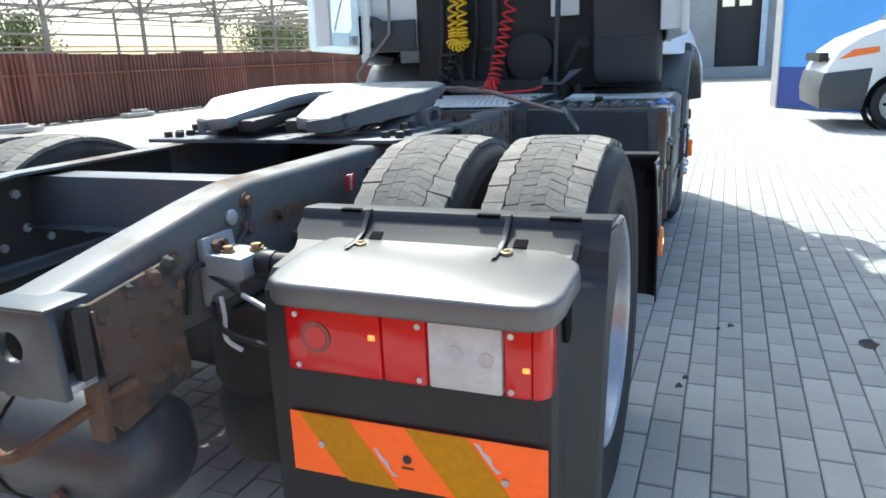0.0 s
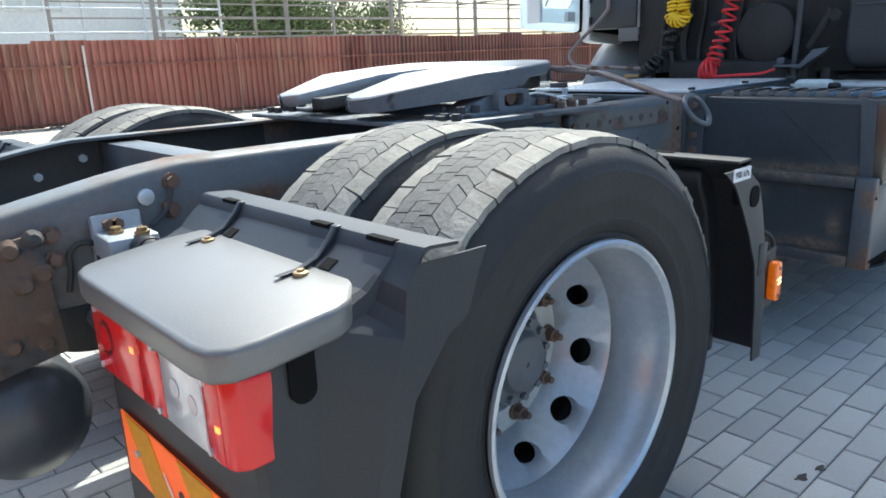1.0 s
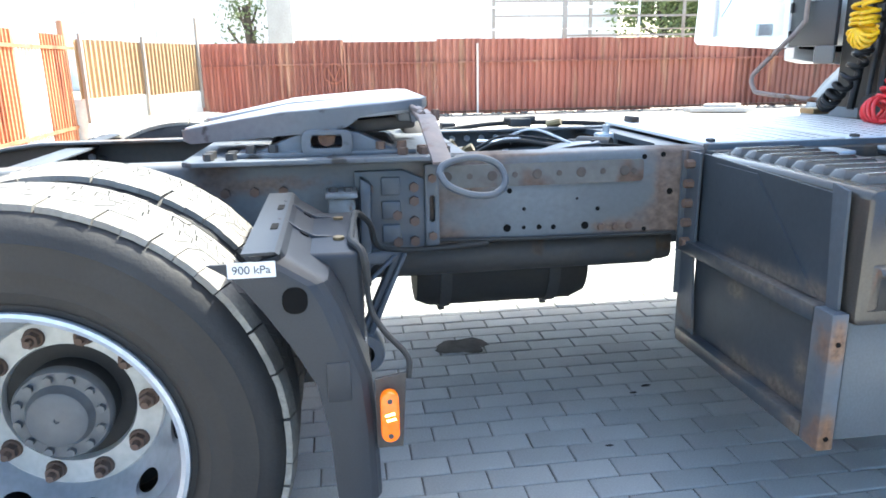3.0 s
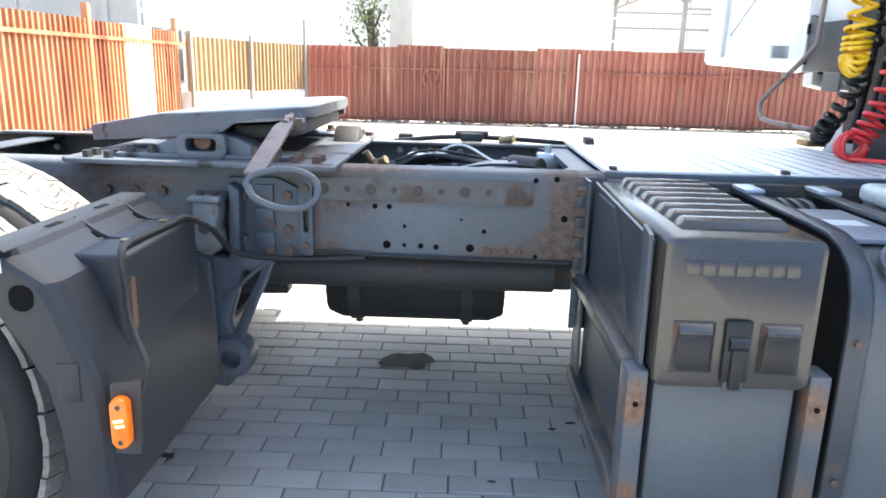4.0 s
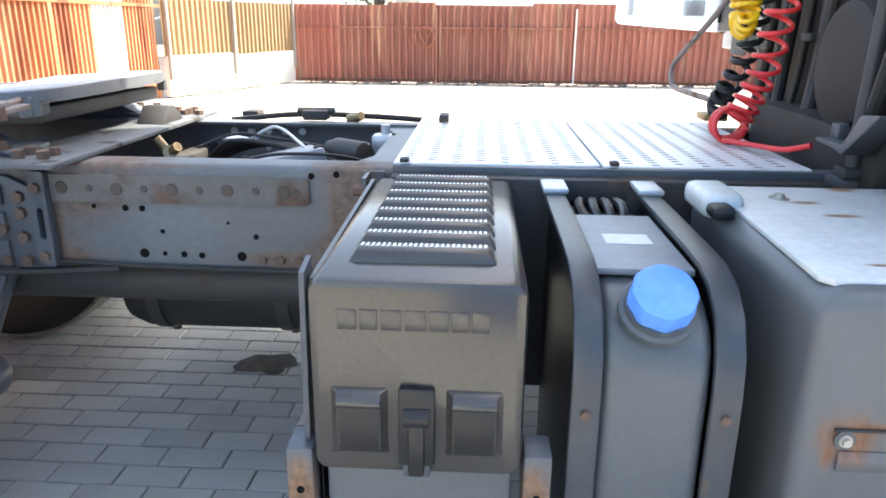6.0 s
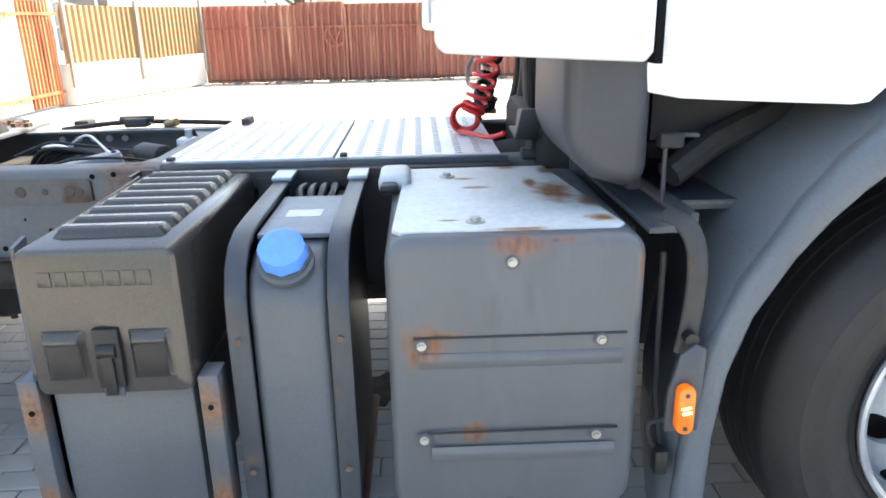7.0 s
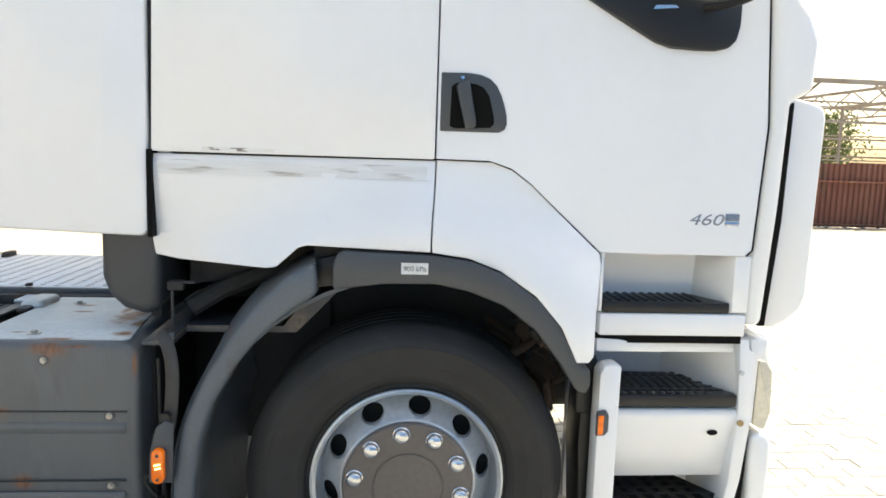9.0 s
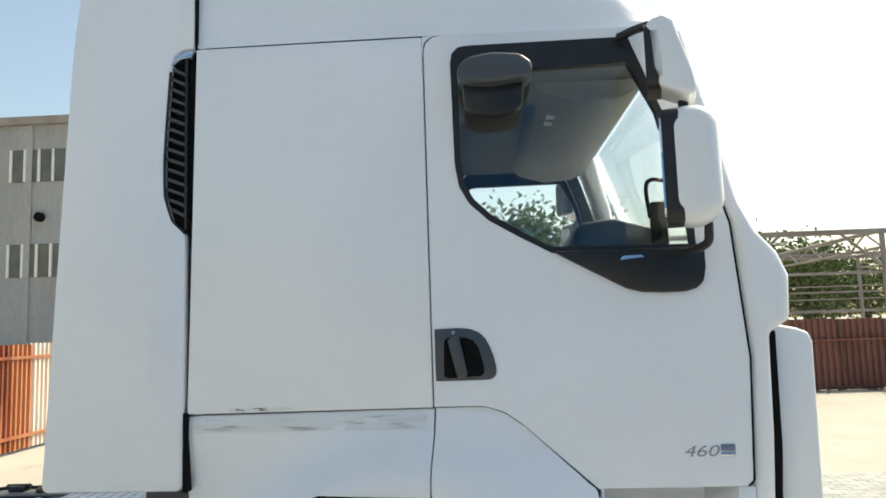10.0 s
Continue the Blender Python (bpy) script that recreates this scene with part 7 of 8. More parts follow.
both("door_corner", panel([(3.7597, 2.735), (3.7597, 2.8045), (3.835, 2.8075), (3.791, 2.803), (3.766, 2.782)], x1=SX - 0.001, bevel=0.0), cab_white)
doors = both("door", panel(DOOR, holes=[WINDOW], bevel=0.0), cab_white, label="white cab door")


def inset(points, d):
    c = Vector((sum(p[0] for p in points) / len(points), sum(p[1] for p in points) / len(points)))
    return [tuple(Vector(p) + (c - Vector(p)).normalized() * d) for p in points]


for flip, door in enumerate(doors):
    fix = mirrored if flip else (lambda bm: bm)
    inner = inset(WINDOW, 0.022)
    inner[0:5] = [(3.882, 2.63), (3.886, 2.648), (3.90, 2.662), (3.925, 2.668), (4.468, 2.672)]
    part("window_frame", fix(prism(WINDOW, "x", SX - 0.03, SX + 0.002, 0.0, holes=[inner])), black_plastic, door, "black window rubber")
    pane = part("window_pane", fix(prism(WINDOW, "x", SX - 0.022, SX - 0.018)), glass, door)
    pane.visible_shadow = False
    trim = [(4.18, 2.022), (4.30, 1.955), (4.42, 1.890), (4.47, 1.876), (4.55, 1.872), (4.61, 1.873), (4.648, 1.882), (4.672, 1.905), (4.682, 1.95), (4.682, 2.022)]
    part("mirror_base", fix(prism(trim, "x", SX - 0.01, SX + 0.022, 0.008)), black_plastic, door, "black trim below the window")
    part("trim_flash", fix(prism([(4.40, 1.985), (4.48, 1.992), (4.47, 2.0), (4.41, 1.998)], "x", SX + 0.022, SX + 0.026)), nut_chrome, door)
    outline = [(3.772, 1.602), (3.772, 1.775), (3.85, 1.777), (3.89, 1.773), (3.92, 1.761), (3.941, 1.741), (3.956, 1.712), (3.967, 1.68), (3.974, 1.65), (3.975, 1.628), (3.969, 1.612), (3.953, 1.603)]
    part("handle_bowl", fix(prism(outline, "x", SX - 0.01, SX + 0.006, 0.003)), trim_grey, door, "dark grey door handle plate")
    part("handle_recess", fix(prism([(3.80, 1.618), (3.803, 1.735), (3.815, 1.745), (3.875, 1.745), (3.90, 1.735), (3.918, 1.71), (3.934, 1.65), (3.935, 1.628), (3.925, 1.616), (3.815, 1.611)], "x", SX + 0.003, SX + 0.0068)), seam_black, door)
    part("door_handle", fix(prism([(3.845, 1.613), (3.815, 1.735), (3.83, 1.752), (3.855, 1.752), (3.88, 1.625), (3.873, 1.613)], "x", SX + 0.006, SX + 0.030, 0.006)), trim_grey, door, "grey pull handle")
    part("door_seam", fix(tube([(SX - 0.002, 4.772, 1.240), (SX - 0.002, 4.791, 1.258), (SX - 0.002, 4.809, 1.65), (SX - 0.002, 4.775, 2.10), (SX - 0.002, 4.603, 2.66)], 0.0042, 6)), seam_black, door)
    part("key_lock", fix(rod((SX + 0.005, 3.835, 1.762), (SX + 0.010, 3.835, 1.762), 0.006, 12)), nut_chrome, door)
SLANT = Matrix(((1.22, 0.30, 0, 0), (0, 0.82, 0, 0), (0, 0, 1, 0), (0, 0, 0, 1)))
badge = writing("460", 0.062, Matrix.Translation((SX + 0.0016, 4.632, 1.352)) @ FACE_X @ SLANT, badge_metal, doors[0], "badge", "chrome number badge")
part("badge_square", box(SX, SX + 0.003, 4.692, 4.738, 1.352, 1.374, 0.001), surface("badge_blue", (0.17, 0.22, 0.30), rough=0.3, bump=0.0), doors[0])
part("badge_square", box(SX, SX + 0.003, 4.692, 4.738, 1.335, 1.349, 0.001), nut_chrome, doors[0])

# dark shell behind the panel gaps, leaving the windows open
SHELL = [(2.94, 1.512), (3.95, 1.512), (4.10, 1.44), (4.34, 1.30), (4.40, 1.25), (4.78, 1.25), (4.79, 1.65), (4.76, 2.1), (4.55, 2.78), (2.96, 2.78)]
both("cab_shell", lambda: prism(SHELL, "x", SX - 0.06, SX - 0.042, holes=[inset(WINDOW, -0.01)]), seam_black)
both("cab_shell", lambda: prism([(2.94, 1.26), (3.30, 1.23), (3.40, 1.27), (3.78, 1.27), (4.0, 1.20), (4.24, 0.98), (4.27, 1.22), (4.05, 1.46), (3.95, 1.515), (2.94, 1.515)], "x", SX - 0.135, SX - 0.115), seam_black)
both("cab_lining", lambda: prism([(2.96, 1.3), (4.78, 1.3), (4.79, 1.65), (4.76, 2.1), (4.55, 2.78), (2.96, 2.78)], "x", SX - 0.075, SX - 0.062, holes=[inset(WINDOW, -0.012)]), liner_grey)
part("cab_back", box(XC - 1.04, XC + 1.04, 2.93, 2.97, 1.27, 3.9, 0.01), cab_white, truck, "white rear wall of the cab")
part("cab_floor", box(XC - 1.03, XC + 1.03, 2.97, 4.85, 1.27, 1.33), liner_grey, truck)
part("headliner", box(XC - 1.02, XC + 1.02, 2.98, 4.56, 2.745, 2.775, 0.01), liner_grey, truck, "grey cab headliner")
part("back_lining", box(XC - 1.02, XC + 1.02, 2.972, 2.99, 1.33, 2.75), liner_grey, truck)
console_grey = surface("console_grey", (0.31, 0.305, 0.285), (0.27, 0.265, 0.25), rough=0.7, grain=150.0)
part("overhead_console", prism([(4.16, 2.745), (4.20, 2.70), (4.36, 2.655), (4.52, 2.665), (4.60, 2.70), (4.61, 2.745)], "x", XC - 0.92, XC + 0.70, 0.012), console_grey, truck, "grey overhead console")
for k in range(2):
    part("console_switch", box(XC + 0.30 + 0.10 * k, XC + 0.345 + 0.10 * k, 4.25, 4.30, 2.676, 2.686, 0.002), label_white, truck)
part("instrument_hood", prism([(4.40, 2.0), (4.36, 2.18), (4.40, 2.235), (4.55, 2.25), (4.74, 2.20), (4.80, 2.0)], "x", XC - 0.80, XC + 0.25, 0.03), black_plastic, truck, "black instrument hood on the dashboard")
part("dashboard", prism([(4.42, 1.5), (4.40, 1.98), (4.46, 2.03), (4.75, 2.05), (4.90, 2.02), (4.88, 1.4)], "x", XC - 1.0, XC + 1.0, 0.03), black_plastic, truck, "black dashboard")
part("phone_holder", box(XC + 0.80, XC + 0.84, 4.575, 4.635, 2.05, 2.22, 0.008), black_plastic, truck)
part("phone_arm", tube(smooth_path([(XC + 0.82, 4.575, 2.16), (XC + 0.82, 4.565, 2.27), (XC + 0.82, 4.585, 2.305), (XC + 0.82, 4.63, 2.30)], 5), 0.008, 8), black_plastic, truck)
both("seat_back", lambda: prism([(3.55, 1.6), (3.50, 2.15), (3.62, 2.17), (3.68, 1.6)], "x", XC + 0.30, XC + 0.78, 0.04), liner_grey, label="grey cab seat")

# roof, windscreen and front
sections = []
for y, half, zs, zt in ((2.46, 1.05, 3.5, 4.04), (2.93, 1.06, 2.806, 4.0), (3.3, 1.065, 2.806, 3.92), (3.75, 1.065, 2.808, 3.72), (4.15, 1.055, 2.808, 3.42), (4.45, 1.04, 2.808, 3.12), (4.60, 1.02, 2.805, 2.95), (4.66, 1.0, 2.80, 2.86), (4.665, 0.99, 2.79, 2.82)):
    h = zt - zs
    half_ring = [(half, zs), (half - 0.012, zs + 0.03), (half - 0.02, zs + 0.30 * h), (half - 0.05, zs + 0.62 * h), (half - 0.14, zs + 0.88 * h), (half - 0.30, zs + 0.97 * h), (half - 0.6, zs + h)]
    sections.append([(XC + u, y, z) for u, z in half_ring] + [(XC - u, y, z) for u, z in half_ring[::-1]])
b = bmesh.new()
rows = [[b.verts.new(p) for p in s] for s in sections]
for p, q in zip(rows, rows[1:]):
    for i in range(len(p) - 1):
        b.faces.new((p[i], p[i + 1], q[i + 1], q[i]))
b.faces.new(rows[0])
b.faces.new(rows[-1])
part("roof", b, cab_white, truck, "high white cab roof", smooth=50)
CORNER = [(4.797, 1.005), (4.850, 1.005), (4.875, 1.40), (4.885, 1.735), (4.955, 1.765), (4.963, 1.92), (4.93, 2.0), (4.865, 2.075), (4.815, 2.18), (4.668, 2.80), (4.556, 2.80), (4.61, 2.66), (4.782, 2.10), (4.815, 1.65), (4.797, 1.25)]
both("corner_panel", lambda: prism(CORNER, "x", SX - 0.22, SX - 0.004, 0.03, 3), cab_white, label="white front corner panel and pillar")
screen = part("windscreen", prism([(4.92, 2.03), (4.685, 2.79), (4.678, 2.788), (4.912, 2.03)], "x", XC - 0.96, XC + 0.88), glass, truck)
screen.visible_shadow = False
part("front_panel", box(XC - 0.88, XC + 0.86, 4.84, 4.985, 1.0, 2.03, 0.03), cab_white, truck, "white front panel")
part("grille", box(XC - 0.7, XC + 0.7, 4.98, 5.0, 1.15, 1.7, 0.006), black_plastic, truck)
DEFLECT = [(4.912, 1.735), (4.92, 1.765), (4.935, 1.755), (5.00, 1.742), (5.045, 1.725), (5.056, 1.69), (5.045, 1.10), (5.03, 1.05), (4.985, 1.01), (4.94, 0.985), (4.885, 0.985), (4.905, 1.35)]
both("corner_deflector", lambda: prism(DEFLECT, "x", XC + 0.72, 1.01, 0.035, 3), cab_white, label="white air deflector at the front corner")
both("deflector_gap", lambda: prism([(4.880, 1.725), (4.915, 1.735), (4.908, 1.35), (4.882, 1.0), (4.858, 1.0), (4.872, 1.35)], "x", 0.85, 1.055, 0.003), seam_black)
BUMPER = [(4.86, 0.30), (4.83, 0.50), (4.82, 0.63), (4.94, 0.64), (4.94, 0.95), (5.03, 0.93), (5.06, 0.80), (5.06, 0.45), (5.02, 0.32)]
part("bumper", prism(BUMPER, "x", XC - 0.84, XC + 0.80, 0.03, 3), cab_white, truck, "white front bumper")
part("bumper_corner", prism([(4.875, 0.29), (4.862, 0.55), (4.868, 0.625), (4.92, 0.632), (4.945, 0.60), (4.94, 0.30)], "x", 0.90, 1.065, 0.02, 3), cab_white, truck, "white bumper corner")
lens_warm = surface("lens_warm", (0.72, 0.66, 0.52), (0.62, 0.58, 0.48), rough=0.15, coat=0.5, bump=0.0, patch=20.0)
part("headlamp", prism([(4.876, 0.88), (4.874, 0.655), (4.90, 0.645), (4.915, 0.645), (4.93, 0.70), (4.925, 0.84), (4.90, 0.875), (4.875, 0.88)], "x", 0.90, 1.055, 0.014, 3), lens_warm, truck, "pale headlamp at the corner")
part("lamp_corner", prism([(4.842, 0.955), (4.90, 0.955), (4.895, 0.90), (4.872, 0.885), (4.868, 0.66), (4.846, 0.66), (4.842, 0.90)], "x", 0.92, 1.06, 0.008, 3), cab_white, truck, "white corner piece beside the headlamp")
part("corner_gap", prism([(4.838, 0.63), (4.858, 0.63), (4.852, 0.40), (4.838, 0.33)], "x", 0.98, 1.06), seam_black, truck)

# steps
part("step_back", prism([(0.90, 1.238), (0.945, 1.238), (0.935, 1.05), (0.90, 1.05)], "y", 4.305, 4.795), cab_white, truck, "white back of the upper step")
part("step_cheek", prism([(0.90, 4.655), (1.075, 4.738), (1.092, 4.746), (1.092, 4.797), (0.90, 4.797)], "z", 1.05, 1.238, 0.004), cab_white, truck)
part("step_cheek", prism([(0.90, 4.302), (1.085, 4.302), (1.085, 4.312), (0.90, 4.33)], "z", 1.05, 1.238, 0.002), cab_white, truck)
part("door_sill", box(0.92, SX - 0.005, 4.305, 4.795, 0.972, 1.045, 0.008), cab_white, truck, "white sill below the upper step")
part("step_recess", box(0.86, 0.90, 4.30, 4.80, 0.97, 1.24), cab_white, truck)
step = part("step_tread", prism([(0.90, 4.315), (SX - 0.012, 4.315), (SX - 0.012, 4.738), (1.07, 4.735), (0.92, 4.665), (0.90, 4.655)], "z", 1.046, 1.082, 0.004), black_plastic, truck, "black ribbed step tread")


def grid(parent, x0, x1, y0, y1, z, n, mat, r=0.006):
    for k in range(n):
        y = y0 + (y1 - y0) * (k + 0.5) / n
        part("tread_rib", box(x0, x1, y - r, y + r, z, z + 0.006, 0.001), mat, parent)


grid(step, 0.93, SX - 0.03, 4.33, 4.66, 1.081, 11, black_plastic)
part("dark_gap", box(0.90, SX - 0.02, 4.305, 4.79, 0.945, 0.973), seam_black, truck)
well = part("step_well", box(0.72, 0.76, 4.31, 4.87, 0.26, 0.95), cab_white, truck, "white lower step well")
part("well_top", box(0.76, 1.03, 4.325, 4.80, 0.90, 0.945, 0.008), cab_white, well)
part("well_rear", prism([(4.318, 0.262), (4.318, 0.85), (4.332, 0.872), (4.365, 0.878), (4.388, 0.875), (4.388, 0.40), (4.40, 0.262)], "x", 1.03, SX + 0.01, 0.008), cab_white, well, "white rear flange of the step well")
part("well_middle", prism([(0.78, 0.72), (1.045, 0.71), (1.055, 0.69), (1.0, 0.45), (0.80, 0.44)], "y", 4.385, 4.835, 0.008), cab_white, well)
part("well_front", prism([(4.80, 0.955), (4.835, 0.955), (4.838, 0.92), (4.862, 0.90), (4.862, 0.64), (4.845, 0.46), (4.815, 0.30), (4.77, 0.30), (4.80, 0.45), (4.815, 0.70)], "x", 0.78, 1.06, 0.008), cab_white, well)
part("well_wedge", prism([(0.76, 4.66), (1.04, 4.81), (1.04, 4.82), (0.76, 4.82)], "z", 0.73, 0.93), cab_white, well)
part("well_lip", box(0.80, 1.08, 4.39, 4.76, 0.262, 0.302, 0.008), cab_white, well)
mid = part("step_tread", prism([(0.78, 4.39), (1.06, 4.39), (1.06, 4.808), (1.03, 4.808), (0.80, 4.66)], "z", 0.722, 0.762, 0.004), black_plastic, truck, "black step tread with diamond grip")
grid(mid, 0.82, 1.05, 4.40, 4.72, 0.7615, 10, black_plastic)
for k in range(5):
    x = 0.85 + 0.04 * k
    part("tread_rib", box(x - 0.005, x + 0.005, 4.40, 4.70 + 0.02 * k, 0.7612, 0.767, 0.001), black_plastic, mid)
verts, faces = [], []
for i in range(12):
    for j in range(8):
        y, x = 4.405 + 0.034 * i + (0.017 if j % 2 else 0), 0.82 + 0.031 * j
        if y > 4.67 + 0.5 * (x - 0.80):
            continue
        n = len(verts)
        verts += [(x - 0.013, y, 0.7622), (x, y + 0.014, 0.7622), (x + 0.013, y, 0.7622), (x, y - 0.014, 0.7622), (x - 0.006, y, 0.768), (x, y + 0.007, 0.768), (x + 0.006, y, 0.768), (x, y - 0.007, 0.768)]
        faces += [(n + 4, n + 5, n + 6, n + 7)] + [(n + k, n + (k + 1) % 4, n + 4 + (k + 1) % 4, n + 4 + k) for k in range(4)]
tagged(raw("diamond_grip", verts, faces, trim_grey, mid), kind="stuff")
cells = []
for i in range(6):
    for j in range(5):
        y, x = 4.44 + 0.058 * i + 0.012 * j, 0.83 + 0.047 * j
        if y < 4.70 + 0.02 * j:
            cells.append([(x - 0.015, y - 0.02), (x + 0.015, y - 0.014), (x + 0.015, y + 0.018), (x - 0.015, y + 0.012)])
low_step = part("step_tread", prism([(0.80, 4.39), (1.07, 4.39), (1.085, 4.46), (1.075, 4.74), (1.03, 4.80), (0.80, 4.67)], "z", 0.345, 0.385, holes=cells), black_plastic, truck, "black open grating step")
part("side_reflector", prism([(4.312, 0.645), (4.312, 0.725), (4.34, 0.732), (4.352, 0.715), (4.352, 0.66), (4.34, 0.645)], "x", SX + 0.008, SX + 0.024, 0.005), trim_grey, well, "grey and amber side reflector")
part("reflector_lens", box(SX + 0.0235, SX + 0.027, 4.316, 4.334, 0.65, 0.715, 0.002), lens_amber, well)
for y, z, r in ((4.825, 0.665, 0.011), (4.815, 0.84, 0.008)):
    part("well_bolt", rod((1.058, y, z), (1.066, y, z), r, 12), brass if z < 0.7 else galvanised, well)
part("well_slot", prism(ring_points(4.74, 0.625, 0.010, 14, ru=0.018), "x", 1.02, 1.045), seam_black, well)

for ob in (well, *well.children, mid, *mid.children, low_step):
    for v in ob.data.vertices:
        if v.co.x > 0.95 and v.co.z < 0.96:
            v.co = eased(v.co, float(np.interp(v.co.y, [4.30, 4.45, 4.86], [0.062, 0.045, 0.012])) * min(1.0, (v.co.x - 0.95) / 0.06))

# wheel arches
cy, cz = 3.70, 0.49
OUTER = [(2.98, 0.20), (2.98, 0.34), (2.992, 0.55), (3.02, 0.70), (3.08, 0.84), (3.18, 1.0), (3.25, 1.085), (3.33, 1.16), (3.41, 1.205)]
INNER = [(3.418, 1.105), (3.36, 1.068), (3.30, 1.02), (3.24, 0.96), (3.18, 0.885), (3.11, 0.765), (3.07, 0.64), (3.052, 0.50), (3.048, 0.34), (3.05, 0.20)]
rear_arch = OUTER + INNER


def arch_rear():
    bm = prism(rear_arch, "x", 1.08, 1.176, 0.022, 3)
    for v in bm.verts:
        if v.co.x > 1.12:
            v.co = eased(v.co, 0.032)
    skin = [(cy + 0.655 * math.cos(radians(a)), cz + 0.655 * math.sin(radians(a))) for a in range(186, 40, -8)]
    bm = sheet(skin, "x", 0.80, 1.11, 0.012, bm=bm)
    # the top, falling away inwards behind the ridge
    own = bmesh.new()
    line = smooth_path([(0, y, z) for y, z in OUTER], 3)
    rows = []
    deep = {1.06: 0.03, 0.96: 0.06, 0.62: 0.15}
    for x, dy, dz in ((1.182, 0.004, -0.004), (1.150, -0.008, 0.004), (1.06, -0.022, 0.010), (0.96, -0.030, 0.012), (0.62, -0.032, 0.012), (0.62, -0.020, 0.0), (1.10, 0.016, -0.012)):
        rows.append([own.verts.new((x, p.y + dy * (1 if p.z < 1.1 else 0.4) + deep.get(x, 0.0) * float(np.interp(p.z, [0.70, 0.95], [1.0, 0.0])), min(p.z + dz, 1.212))) for p in line])
    for p, q in zip(rows, rows[1:] + rows[:1]):
        for i in range(len(p) - 1):
            own.faces.new((p[i], p[i + 1], q[i + 1], q[i]))
    return join(bm, own)


both("wheel_arch", arch_rear, arch_grey, label="grey plastic wheel arch behind the front wheel")
ARCH_FRONT = [(3.462, 1.118), (3.462, 1.195), (3.475, 1.228), (3.50, 1.236), (3.766, 1.228), (3.88, 1.212), (3.98, 1.175), (4.10, 1.097), (4.19, 0.995), (4.245, 0.885), (4.275, 0.875), (4.278, 0.82), (4.262, 0.795), (4.228, 0.81), (4.175, 0.895), (4.09, 1.0), (3.99, 1.075), (3.88, 1.118), (3.77, 1.140), (3.62, 1.138)]
def outward(bm):
    """The arch trim stands proud of the swollen side, most at its front end."""
    for y in (3.6, 3.75, 3.9, 4.0, 4.1, 4.2):
        bmesh.ops.bisect_plane(bm, geom=bm.verts[:] + bm.edges[:] + bm.faces[:], plane_co=(0, y, 0), plane_no=(0, 1, 0))
    for v in bm.verts:
        if v.co.x > SX:
            v.co = eased(v.co, float(np.interp(v.co.y, [3.46, 3.78, 4.0, 4.25], [0.048, 0.050, 0.080, 0.102])))
    return bm


both("arch_link", lambda: prism([(3.39, 1.115), (3.39, 1.20), (3.48, 1.222), (3.48, 1.125)], "x", 1.03, 1.115, 0.006), black_plastic)
both("wheel_arch_trim", lambda: outward(prism(ARCH_FRONT, "x", SX - 0.10, SX + 0.055, 0.010)), trim_grey, label="dark grey wheel arch trim")
part("pressure_label", box(SX + 0.1072, SX + 0.1085, 3.662, 3.742, 1.179, 1.213), label_white, truck, "white pressure label")
writing("900 kPa", 0.021, Matrix.Translation((SX + 0.1090, 3.702, 1.195)) @ FACE_X, print_dark, truck, "label_print")
part("inner_wing", mirrored(box(0.55, 0.58, 3.0, 4.8, 0.55, 1.25)), grimy_shade_black, truck)
part("inner_wing", box(0.50, 0.52, 3.02, 4.75, 0.62, 1.25), dark_steel, truck)
part("arch_filler", box(0.52, 1.09, 3.40, 4.28, 1.17, 1.262), grimy_shade_black, truck)
part("under_cab", prism([(2.98, 1.08), (2.98, 1.25), (3.42, 1.25), (3.42, 1.16)], "x", 0.5, 0.90), grimy_shade_black, truck)
part("front_spring", box(0.42, 0.50, 3.0, 4.5, 0.55, 0.62, 0.01), dark_steel, truck)
part("wing_stay", tube([(0.98, 3.00, 1.02), (0.94, 3.1, 1.08), (0.86, 3.34, 1.17)], 0.032, 10), grimy_shade_black, truck)
part("gap_bracket", box(1.02, 1.06, 2.95, 3.0, 1.09, 1.12, 0.006), grimy_shade_black, truck)
part("wing_mount", box(4.20 - 3.2, 1.08, 4.245, 4.318, 0.70, 0.90, 0.02), black_plastic, truck)
part("wing_flap", prism([(4.285, 0.30), (4.268, 0.60), (4.275, 0.82), (4.315, 0.86), (4.315, 0.26)], "x", 0.90, 1.06, 0.006), black_plastic, truck, "black rubber flap")

# side fairings behind the cab
FAIR = [(2.422, 1.283), (2.437, 1.266), (2.895, 1.262), (2.912, 1.28), (2.914, 2.13), (2.866, 2.18), (2.838, 2.27), (2.835, 2.40), (2.855, 2.72), (2.875, 2.78), (2.905, 2.80), (2.945, 2.80), (2.945, 3.95), (2.62, 3.95), (2.495, 2.80), (2.455, 2.0)]


def fairing():
    return splayed(prism(FAIR, "x", SX - 0.028, SX + 0.014, 0.010))


def splayed(bm, cut=True):
    """The fairing opens outwards towards its rear edge."""
    for k in range(5 if cut else 0):
        bmesh.ops.bisect_plane(bm, geom=bm.verts[:] + bm.edges[:] + bm.faces[:], plane_co=(0, 2.5 + 0.09 * k, 0), plane_no=(0, 1, 0))
    eye = Vector((3.5, 3.9, 1.77))
    for v in bm.verts:
        t = min(1.0, max(0.0, (2.90 - v.co.y) / 0.47))
        v.co = v.co + (eye - v.co) * (0.125 * t / (eye.x - v.co.x)) - Vector((0.008, 0, 0))
    return bm


